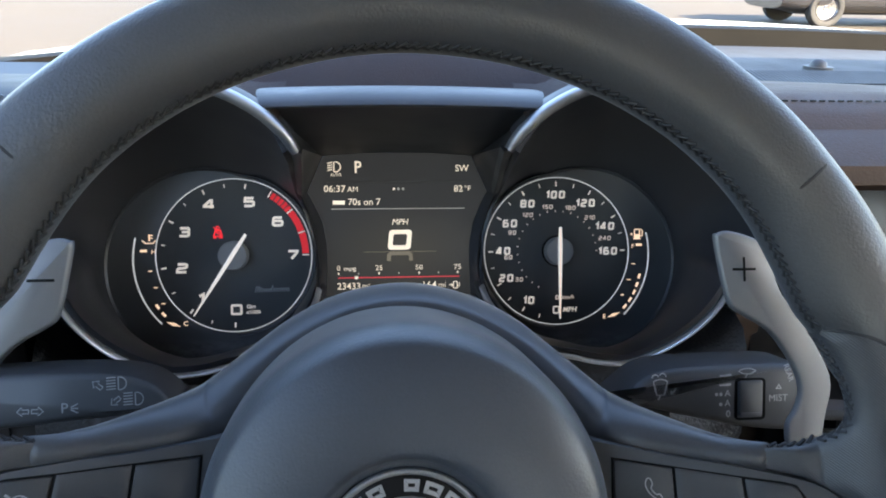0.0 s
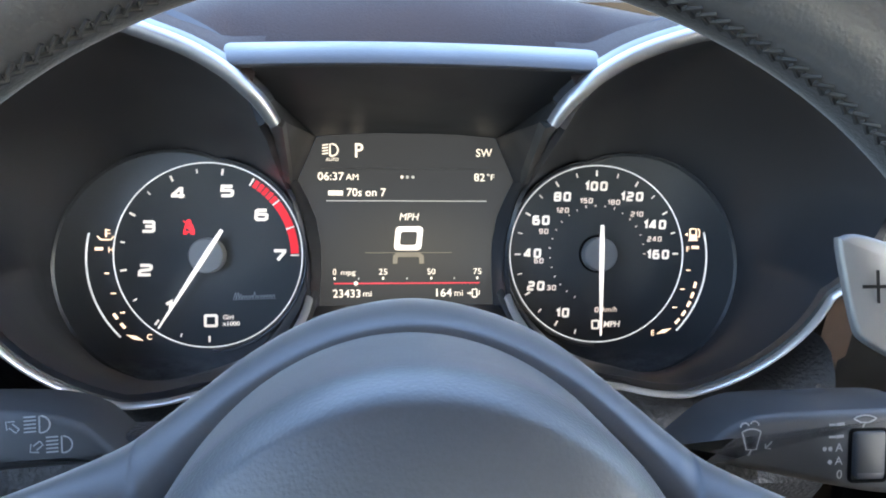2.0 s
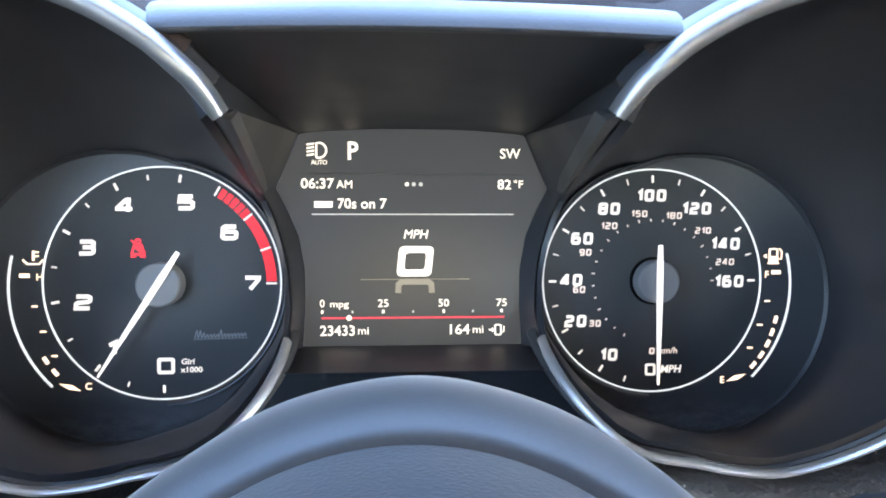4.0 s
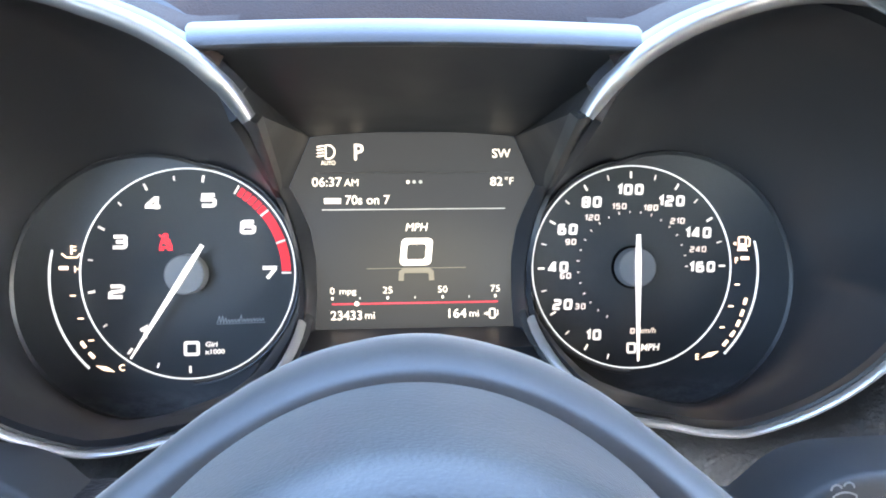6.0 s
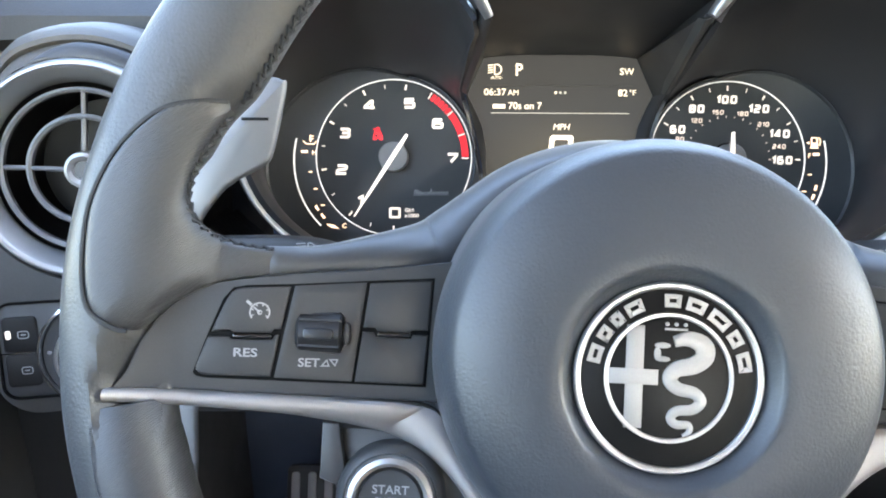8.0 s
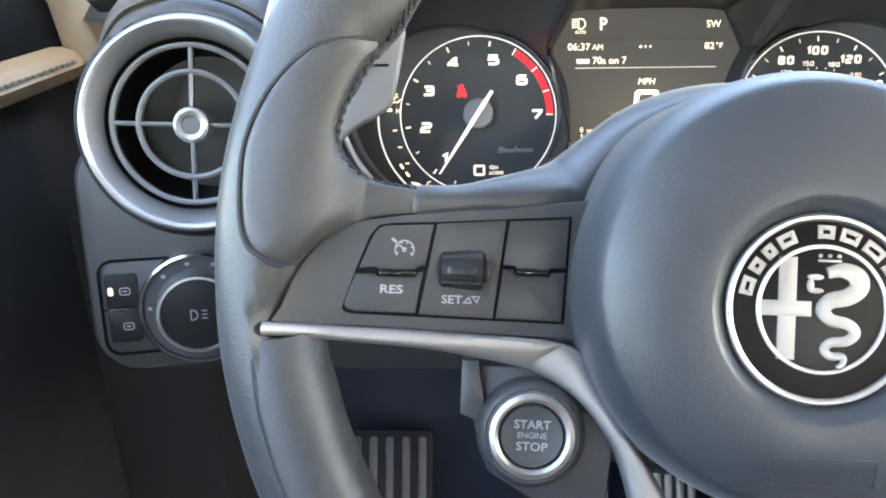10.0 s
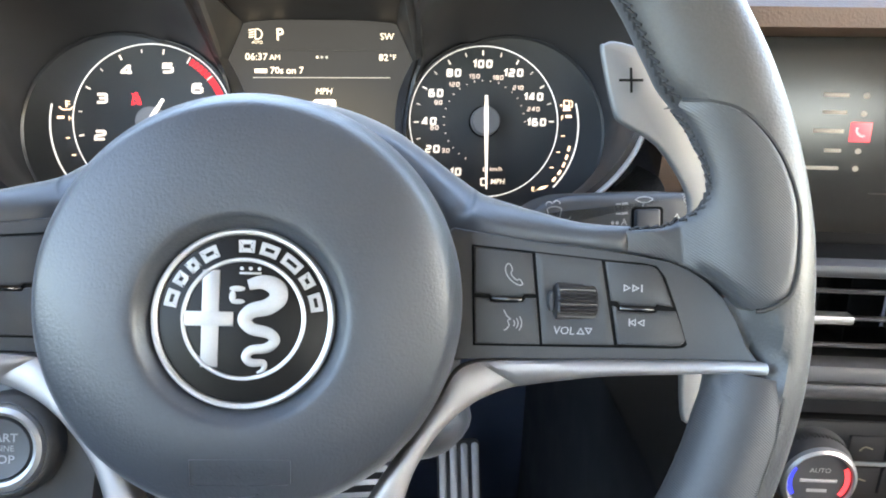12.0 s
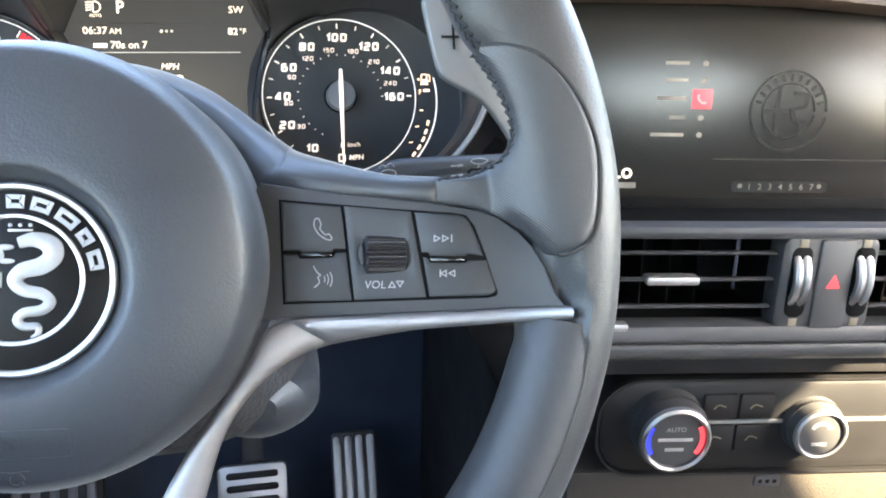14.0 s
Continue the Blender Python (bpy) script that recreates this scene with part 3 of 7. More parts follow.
    for k in range(0, 300):
        a = 24.5 + (155.5 - 24.5) * k / 299
        r, z = rim_at(a, radians(166), 0.3)
        line_pts.append((Vector((r * math.cos(radians(a)), r * math.sin(radians(a)), z)), Vector((-math.cos(radians(a)), -math.sin(radians(a)), 0.25)).normalized()))
    runs = [line_pts]
    for sg in (-1, 1):
        run = []
        for v in even(edge_in, 90):
            x = v.x if sg < 0 else -v.x - 1.5
            run.append((Vector((x, v.y, thumb_z(x, v.y) - 2.6)), Vector((-sg * 0.3 if v.y > 26 else 0, 0.7, 0.5)).normalized() if v.y < 30 else Vector((-sg, 0, 0.4)).normalized()))
        runs.append(run)
    stitch = bmesh.new()
    for run in runs:
        need, acc = 1.6, 0.0
        for (p, n), (q, _) in zip(run, run[1:]):
            acc += (q - p).length
            if acc < need * 2:
                continue
            acc = 0.0
            t = (q - p).normalized()
            side = t.cross(n).normalized()
            for sg in (1, -1):
                a0, b0 = p + side * sg * 2.0 - n * 0.25 - t * 1.5, p + t * 2.1 - side * sg * 0.5 + n * (0.22 + 0.12 * sg)
                d = (b0 - a0).normalized()
                n1 = d.cross(n).normalized()
                n2 = d.cross(n1)
                va = [stitch.verts.new(a0 + n1 * 0.62 * math.cos(w_) + n2 * 0.5 * math.sin(w_)) for w_ in (0, 1.05, 2.09, 3.14, 4.19, 5.24)]
                vb = [stitch.verts.new(b0 + n1 * 0.62 * math.cos(w_) + n2 * 0.5 * math.sin(w_)) for w_ in (0, 1.05, 2.09, 3.14, 4.19, 5.24)]
                for j in range(6):
                    stitch.faces.new((va[j], va[(j + 1) % 6], vb[(j + 1) % 6], vb[j]))
                stitch.faces.new(va), stitch.faces.new(vb)
    tagged(part("stitching", stitch, THREAD, rim, "black cross stitching"), kind="stuff")

    # upper cross bar: slim arms that rise into a deep arch behind the hub
    front = [(-125, 10.4, -8), (-112, 12.2, -10.5), (-97, 14.2, -14.5), (-82, 16.0, -18.5), (-71.5, 18.4, -24), (-66.5, 24.5, -30), (-60, 33, -38), (-48, 45, -48), (-30, 56, -57), (-14, 61.2, -61), (0, 62.6, -62)]
    ridge = [(-126.5, 20.3, -9), (-116, 20.9, -13), (-104, 22.8, -27), (-90, 26.8, -42), (-78, 31.6, -57), (-67.5, 38.2, -65), (-57.5, 46.3, -73), (-42, 59, -85), (-29.5, 65.6, -94), (-14, 69.8, -98), (0, 71.2, -100)]
    both = []
    for line_ in (front, ridge):
        both.append(smooth_line([(U0 + x, y, z) for x, y, z in line_] + [(U0 - x, y, z) for x, y, z in line_[-2::-1]], 7))
    rings = []
    nb = len(both[0])
    for i in range(nb):
        p, q = both[0][i], both[1][i]
        t = (both[0][min(nb - 1, i + 1)] - both[0][max(0, i - 1)]).normalized()
        d = q - p
        o = t.cross(d).normalized()
        if o.y + o.z < 0:
            o = -o
        k = d.length
        h = (0.34 - 0.17 * min(1.0, max(0.0, (100 - abs(p.x)) / 50))) * k
        h *= min(1.0, 0.45 + 0.28 * min(i, nb - 1 - i))
        arch_ring = [p - o * 9 + Vector((0, 0, -3)), p - o * 2.0]
        for g in (0.03, 0.1, 0.2, 0.33, 0.48, 0.62, 0.76, 0.88, 0.96, 1.0):
            arch_ring.append(p + d * g + o * (h * math.sin(math.pi * (0.06 + 0.94 * g) ** 0.9) ** 0.75 if g < 1 else 0))
        arch_ring.append(q + Vector((0, -3, -3)))
        arch_ring.append(q - o * 9 + Vector((0, -4, -3)))
        rings.append(arch_ring)
    part("cross_bar", skin(rings, cap=(True, True)), BARSKIN, w, "smooth black upper spoke trim", angle=55)

    # hub: airbag cover with soft shoulder and a sunken seat for the badge
    HC = (-3.0, -9.0)
    prof = [(0, 8), (28.4, 8), (28.8, 8.6), (29.6, 9.8), (31.4, 12.7), (32.3, 13.6), (33.8, 14.0), (37, 13.95), (42, 13.7), (48, 13.0), (54, 11.7), (59, 10.0), (62.4, 8.5), (63.3, 7.9), (64.2, 7.0), (65.8, 4.4), (67.6, 0.2), (69, -4), (69.8, -9), (70.6, -20), (71.8, -36), (72.8, -50), (73.2, -68)]
    shell = lathe(prof, 128)
    for v in shell.verts:
        # the badge sits a little below the middle of the cover
        k = min(1.0, max(0.0, (math.hypot(v.co.x, v.co.y) - 30) / 28))
        k = k * k * (3 - 2 * k)
        v.co.x += -3.5 * (1 - k) + HC[0] * k
        v.co.y += -13.0 * (1 - k) + HC[1] * k
    cover = part("airbag_cover", shell, HUBSKIN, w, "dark grey pebbled airbag cover", angle=50)
    # faint moulded airbag mark and horn sign
    dome = lambda x, y: 13.6 - 0.0245 * max(0.0, math.hypot(x - HC[0], y - HC[1]) - 42) ** 1.75
    part("moulded_frame", drape(outline(rounded(-18.5, 12.5, -64.5, -55.5, 1.2), 0.6, -1.0, 0.7), dome), HUBSKIN, cover)
    lettering("moulded_word", "AIRbag", 4.2, (-3, -60), HUBSKIN, cover, 0.8, bold=0.12, width=24, zf=dome)
    hornpts = arc(-3, -70.5, 2.0, 0, 330, 20)
    part("moulded_horn", drape(join(line(hornpts, 0.6, -1.0, 0.5), line([(-7, -68), (-4, -68.5), (1, -68), (2.5, -66.9)], 0.6, -1.0, 0.5)), lambda x, y: dome(x, y) - 0.2), HUBSKIN, cover)

    # badge: silver ring, black field, plain silver shapes
    B = (-3.5, -13.0)
    badge = part("badge", lathe([(0, 9.0), (26.6, 9.0), (27.6, 8.6), (27.6, 7.0)], 72, B), BADGEBLACK, w, "round black and silver hub badge")
    part("badge_rim", lathe([(25.9, 8.9), (26.1, 9.9), (26.5, 10.2), (27.5, 10.2), (28.0, 9.8), (28.2, 8.6)], 96, B), BADGERING, badge)
    part("badge_inner_ring", lathe([(17.7, 8.9), (17.8, 9.5), (18.0, 9.6), (18.9, 9.6), (19.1, 9.4), (19.1, 8.9)], 80, B), BADGERING, badge)
    for a0, a1 in ((171, 158), (153, 143), (138.5, 129.5), (125, 112), (95, 83), (78, 64), (59, 43), (38, 27), (21, 7)):
        mark = arc(B[0], B[1], 24.6, a0, a1, 6) + arc(B[0], B[1], 20.7, a1 - 0.4, a0 + 0.4, 6)
        part("badge_mark", outline(mark, 1.35, 8.9, 9.5), BADGESILVER, badge)
    bar = box(B[0] - 12.8, B[0] - 7.6, B[1] - 15.0, B[1] + 15.0, 8.9, 9.5, 0.15)
    part("badge_bar", bar, BADGESILVER, badge)
    part("badge_bar", box(B[0] - 17.9, B[0] - 3.2, B[1] - 2.3, B[1] + 2.2, 8.9, 9.56, 0.15), BADGESILVER, badge)
    wave = smooth_line([(B[0] + x, B[1] + y) for x, y in ((1.2, 10.6), (5.5, 11.6), (9.6, 10.0), (10.4, 6.6), (7.2, 3.9), (2.4, 2.6), (0.2, -0.2), (2.6, -3.0), (7.6, -4.2), (9.6, -6.6), (7.2, -8.9), (2.6, -9.6), (0.9, -11.7), (2.6, -13.5), (6.2, -13.6), (6.4, -15.6), (4.6, -16.8))], 6)
    ring = []
    for i, q in enumerate(wave):
        a, b = wave[max(0, i - 1)], wave[min(len(wave) - 1, i + 1)]
        t = (b - a).normalized()
        f = i / len(wave)
        h = (1.6 + 10 * f if f < 0.14 else 3.0 - 1.1 * (f - 0.14) / 0.3 if f < 0.44 else 1.9 - 0.7 * (f - 0.44) / 0.4 if f < 0.84 else 1.2 - 0.7 * (f - 0.84) / 0.16)
        ring.append([(q.x - t.y * u, q.y + t.x * u, z) for u, z in ((h, 8.9), (h * 0.94, 9.5), (h * 0.4, 9.8), (-h * 0.4, 9.8), (-h * 0.94, 9.5), (-h, 8.9))])
    part("badge_wave", skin(ring, cap=(True, True)), BADGESILVER, badge)
    for x, y, rx, ry in ((-2.2, 9.4, 2.4, 0.9), (-3.6, 6.9, 1.0, 2.0), (-2.0, 5.4, 2.2, 0.8)):
        part("badge_fleck", prism([(B[0] + x + rx * math.cos(k * 0.524), B[1] + y + ry * math.sin(k * 0.524)) for k in range(12)], 8.9, 9.5, 0.1), BADGESILVER, badge)
    part("badge_dash", box(B[0] - 1.6, B[0] + 5.0, B[1] + 13.9, B[1] + 14.6, 8.9, 9.5, 0.1), BADGESILVER, badge)
    for x in (-1.0, 1.7, 4.4):
        part("badge_dot", prism([(B[0] + x + 0.6 * math.cos(k * 0.785), B[1] + 15.7 + 0.6 * math.sin(k * 0.785)) for k in range(8)], 8.9, 9.5, 0.1), BADGESILVER, badge)

    # spokes, buttons, silver trim
    panel = [(-164.6, -24), (-161.6, -19), (-158.8, -10.3), (-155.2, -3.6), (-150.8, 1.5), (-144.6, 5.9), (-139, 8.2), (-126, 10.6), (-110, 12.8), (-96, 14), (-66, 18.5), (-60, 10), (-60, -29), (-74, -28), (-120, -26)]
    trim_top = [(-165.6, -23.8), (-145, -25), (-120, -26), (-96, -27.2), (-78, -28.4), (-68, -32), (-61, -44), (-50, -60), (-40, -75), (-31, -95), (-25, -125), (-22, -152)]
    trim_bot = [(-165.6, -27.8), (-145, -29.6), (-120, -31.5), (-104, -34), (-92, -36.4), (-81, -39.6), (-71, -45.2), (-61.5, -54.5), (-53.5, -68), (-47, -90), (-38, -125), (-35, -152)]
    for s in (-1, 1):
        P = lambda pts: [(U0 - s * p[0], p[1]) for p in pts]
        slab = prism(P(panel), -14, 0, 0.8, lambda x, y: tilt_z(x) - end_lift(x))
        for k in range(7):
            bmesh.ops.bisect_plane(slab, geom=slab.verts[:] + slab.edges[:] + slab.faces[:], dist=1e-5, plane_co=(U0 + s * (145 + k * 3), 0, 0), plane_no=(1, 0, 0))
        for v in slab.verts:
            v.co.z += end_lift(v.co.x)
        body = part("button_panel", slab, BLACK, w, "satin black spoke panel")
        tt, tb = smooth_line(P(trim_top), 5), smooth_line(P(trim_bot), 5)
        rings = []
        for a, b in zip(tt, tb):
            z = tilt_z(0.5 * (a.x + b.x)) if abs(a.x) > 75 else tilt_z(75)
            z += 3.2
            m = (a + b) / 2
            prof2 = [(0.0, -9), (0.0, -1.6), (0.12, -0.3), (0.3, 0.25), (0.5, 0.4), (0.75, 0.1), (0.93, -0.9), (1.0, -2.2), (1.0, -9)]
            rings.append([(a.x + (b.x - a.x) * f, a.y + (b.y - a.y) * f, z + h) for f, h in prof2])
        part("silver_spoke", skin(rings, cap=(True, True)), SPOKEMETAL, w, "satin silver lower spoke trim")

        def button(name, pts, lift=0.7, label=""):
            shape = P(pts)
            shape = inset(shape if area2(shape) > 0 else shape[::-1], 0.29)
            return part(name, prism(shape, -4, lift, 0.55, tilt_z), BUTTON, body, label)

        # black sheet just proud of the panel paints the shade between the keys
        part("button_gap_shade", prism(P([(-144.5, -19.6), (-143.6, -20.6), (-141.2, -21.2), (-73.4, -23.1), (-72.1, 12.7), (-116, 8.7), (-130, 7.7), (-134.2, 6.8), (-137.0, 3.2), (-141.0, -8)]), -3, 0.08, 0.05, tilt_z), BLACKINKSHADE, body)
        up = smooth_line([(-140.2, -7.4), (-136.2, 3.0), (-133.6, 6.4), (-130, 7.2)], 4)
        outer_up = button("button", [(p.x, p.y) for p in up] + [(-116.9, 8.1), (-119.2, -5.9), (-121.4, -6.0), (-122.2, -7.2), (-133.8, -7.4), (-134.6, -6.6)])
        lo = smooth_line([(-140.8, -8.2), (-143.6, -16.5), (-143.8, -18.8), (-142, -20.3), (-139, -20.6)], 4)
        outer_lo = button("button", [(p.x, p.y) for p in lo] + [(-121.7, -20.8), (-119.6, -7.0), (-121.4, -7.4), (-122.2, -8.8), (-133.8, -9.0), (-134.6, -8.2)])
        # middle key: a dished square with the roller in it
        quad = [(-116.0, 8.1), (-94.0, 10.2), (-97.2, -21.6), (-120.8, -20.8)]
        n, rows = 18, []
        for i in range(n + 1):
            fv, row = i / n, []
            for j in range(n + 1):
                fu = j / n
                x = (quad[0][0] * (1 - fu) + quad[1][0] * fu) * (1 - fv) + (quad[3][0] * (1 - fu) + quad[2][0] * fu) * fv
                y = (quad[0][1] * (1 - fu) + quad[1][1] * fu) * (1 - fv) + (quad[3][1] * (1 - fu) + quad[2][1] * fu) * fv
                xx = U0 - s * x
                edge = min(fu, 1 - fu, fv, 1 - fv)
                dish = 0.6 * math.exp(-((y + 6.3) / 8.2) ** 4) * min(1.0, max(0.0, (min(fu, 1 - fu) - 0.05) / 0.13)) ** 1.4
                row.append((xx, y, tilt_z(xx) + 0.7 - dish - (0.35 if edge == 0 else 0)))
            rows.append(row)
        skirt = lambda row: [(x, y, z - 3.6) for x, y, z in row]
        bm = skin([skirt(rows[0])] + rows + [skirt(rows[-1])], close_u=False)
        for k in (0, n):
            side = [bm.verts.new(q) for q in [r[k] for r in rows]]
            low = [bm.verts.new(q) for q in skirt([r[k] for r in rows])]
            for i in range(n):
                bm.faces.new((side[i], side[i + 1], low[i + 1], low[i]))
        bmesh.ops.remove_doubles(bm, verts=bm.verts, dist=0.001)
        mid_b = part("button", bm, BUTTON, body, "dished key round the roller")
        in_up = button("button", [(-93.1, 10.3), (-72.6, 12.2), (-73.2, -4.9), (-78.7, -5.0), (-79.4, -5.9), (-90.0, -5.6), (-90.7, -4.6), (-94.7, -4.5)])
        in_lo = button("button", [(-94.8, -5.3), (-90.9, -5.5), (-90.0, -6.9), (-79.2, -7.2), (-78.5, -5.9), (-73.2, -5.8), (-73.9, -22.6), (-96.5, -22.0)])
        # slim glossy rocker bars between the upper and lower keys
        for x0, x1, y in ((-133.6, -122.0, -8.1), (-89.9, -79.0, -6.3)):
            part("rocker_bar", prism(P(rounded(x0, x1, y - 0.85, y + 0.85, 0.8, 3)), -3, 1.0, 0.4, tilt_z), GLOSSBLACK, body)
        # scroll roller: fine ridges on one spoke, a smooth drum with a raised pad on the other
        rx0, rx1 = -115.0, -100.4
        rm = (rx0 + rx1) / 2
        zc = tilt_z(U0 - s * rm) - 1.6
        rings, fine = [], s > 0
        for x, r in ((rx0, 4.0), (rx0 + 0.3, 5.6), (rx0 + 1.0, 6.5), (rx1 - 1.0, 6.5), (rx1 - 0.3, 5.6), (rx1, 4.0)):
            row = []
            for k in range(84):
                a = 2 * math.pi * k / 84
                cut = 0.5 if r > 6 and ((fine and k % 3 == 0) or (not fine and k % 6 == 0 and abs(math.cos(a)) > 0.45)) else 0
                row.append((U0 - s * x, -6.3 + (r - cut) * math.cos(a), zc + (r - cut) * math.sin(a)))
            rings.append(row)
        roll = part("roller", skin(rings, cap=(True, True)), ROLLER, body, "ridged black scroll roller" if fine else "smooth black scroll roller", angle=12)
        slot = [(U0 - s * (rm + u), v) for u, v in rounded(-(rx1 - rx0) / 2 - 0.3, (rx1 - rx0) / 2 + 0.3, -13.0, 0.4, 1.5)]
        # thin black sheet, not an opening: painted shade round the roller
        part("roller_gap_shade", prism(slot, -1.0, 0.2, 0.05, tilt_z), BLACKINKSHADE, body)
        if not fine:
            part("roller_cap", prism(rounded(U0 + rm - 4.6, U0 + rm + 4.8, -8.3, -4.7, 1.3), zc + 5.4, zc + 7.3, 0.6), ROLLER, roll)
        for x in (rx0 - 1.0, rx1 + 1.0):
            part("roller_cheek", prism([(U0 - s * x + 1.3 * math.cos(k * 0.524), -6.3 + 3.6 * math.sin(k * 0.524)) for k in range(12)], zc - 2, zc + 3.0, 0.8), BUTTON, body)

        zt = lambda x, y: tilt_z(x, y) + 0.72
        X = lambda x: U0 - s * x
        if s < 0:
            # left spoke: cruise control
            lettering("res_print", "RES", 2.6, (-131.0, -13.3), INK, outer_lo, 0, zf=zt, bold=0.08, width=7.0)
            lettering("set_print", "SET", 2.6, (-112.0, -16.0), INK, mid_b, 0, zf=zt, bold=0.08, width=6.6)
            for k, sg in ((-105.6, 1), (-103.0, -1)):
                tri = [(U0 + k - 1.5, -15.8 - 1.2 * sg), (U0 + k + 1.5, -15.8 - 1.2 * sg), (U0 + k + 0.6, -15.8 + 1.2 * sg)]
                part("arrow_print", drape(outline(tri, 0.4, 0, 0.08), zt), INK, mid_b)
            c = (U0 - 126.0, -0.6)
            z = 0
            part("cruise_print", drape(join(line(arc(c[0], c[1], 2.9, -40, 220, 20), 0.45, z, z + 0.08), line([(c[0], c[1]), (c[0] - 1.9, c[1] + 1.6)], 0.5, z, z + 0.08), line(arc(c[0], c[1], 0.6, 0, 330, 8), 0.4, z, z + 0.08), line([(c[0] - 4.0, c[1] + 3.4), (c[0] - 2.5, c[1] + 2.2)], 0.9, z, z + 0.08),
                 *[line([(c[0] + 2.9 * math.cos(radians(a)), c[1] + 2.9 * math.sin(radians(a))), (c[0] + 2.0 * math.cos(radians(a)), c[1] + 2.0 * math.sin(radians(a)))], 0.4, z, z + 0.08) for a in (-30, 20, 70, 115, 160, 205)]), zt), INK, outer_up)
        else:
            # right spoke: telephone, voice, volume, track
            z = 0
            ph = smooth_line([(U0 + 2.2 + x, y + 1.2) for x, y in [(82.0, 4.6), (81.7, 2.2), (83.4, -0.6), (86.2, -2.4), (87.6, -2.0), (86.6, -0.4), (85.4, -0.6), (83.6, 1.4), (84.0, 2.8), (83.2, 4.8)]], 3, True)
            part("telephone_print", drape(line(ph, 0.4, z, z + 0.08, True), zt), INK, in_up)
            fc = smooth_line([(U0 + 2.2 + x, y + 0.4) for x, y in [(81.4, -10.4), (82.6, -12.6), (83.8, -13.6), (82.8, -14.2), (83.4, -15.8), (82.4, -17.2), (81.6, -17.6)]], 3)
            part("voice_print", drape(join(line(fc, 0.4, z, z + 0.08), *[line(arc(U0 + 85.6, -14.6, r, -35, 35, 8), 0.35, z, z + 0.08) for r in (1.8, 3.0, 4.2)]), zt), INK, in_lo)
            lettering("vol_print", "VOL", 2.7, (102.6, -16.6), INK, mid_b, 0, zf=zt, slant=0.1, width=6.8)
            for k, sg in ((109.6, 1), (112.2, -1)):
                tri = [(U0 + k - 1.4, -16.4 - 1.2 * sg), (U0 + k + 1.4, -16.4 - 1.2 * sg), (U0 + k, -16.4 + 1.2 * sg)]
                part("arrow_print", drape(outline(tri, 0.38, 0, 0.08), zt), INK, mid_b)
            for row, sg, bx, ob_ in ((-1.0, 1, 126.4, outer_up), (-12.8, -1, 128.4, outer_lo)):
                ps = []
                z = 0
                for q in (-1.9, 0.9):
                    ps.append(outline([(U0 + bx + q * 1.0 - sg * 1.1, row + 1.3), (U0 + bx + q - sg * 1.1, row - 1.3), (U0 + bx + q + sg * 1.3, row)], 0.36, z, z + 0.08))
                ps.append(line([(U0 + bx + sg * 2.9, row + 1.3), (U0 + bx + sg * 2.9, row - 1.3)], 0.45, z, z + 0.08))
                part("track_print", drape(join(*ps), zt), INK, ob_)

    # start button on its pod below the left spoke
    SC = (-84.4, -59.0)
    pod = part("start_pod", join(lathe([(0, -30), (17.8, -30), (17.8, -16), (16.6, -13.4), (15.2, -12.6), (14.6, -13.0)], 64, SC), prism([(-106, -38), (-70, -38), (-56, -62), (-58, -84), (-78, -86), (-98, -74), (-104, -56)], -40, -22, 2.0)), BLACK, w)
    part("start_ring", lathe([(10.6, -13.6), (11.0, -11.4), (12.2, -10.7), (13.8, -11.3), (14.7, -13.2)], 72, SC), SATIN, pod, "satin silver ring")
    cap = part("start_button", lathe([(0, -12.2), (8.6, -12.0), (9.8, -11.6), (10.4, -12.8), (10.5, -16)], 56, SC), BLACK, pod)
    lettering("start_print", "START", 2.7, (SC[0], SC[1] + 3.6), INK, cap, -11.75, stretch=1.05, bold=0.05)
    lettering("engine_print", "ENGINE", 1.9, (SC[0], SC[1] + 0.1), INK, cap, -11.85, stretch=1.0)
    lettering("stop_print", "STOP", 2.7, (SC[0], SC[1] - 3.5), INK, cap, -11.75, stretch=1.1, bold=0.05)
    part("pod_strip", prism([(-108, -36), (-102.5, -36), (-99.5, -53), (-103, -56), (-108, -54)], -34, -17, 0.8), GREYTRIM, pod)
    return w


steering_wheel()

# ---- column paddles and stalks ----
COLUMN = basis((-0.00488, 0.23418, 0.96476), 23.55, 0.0)


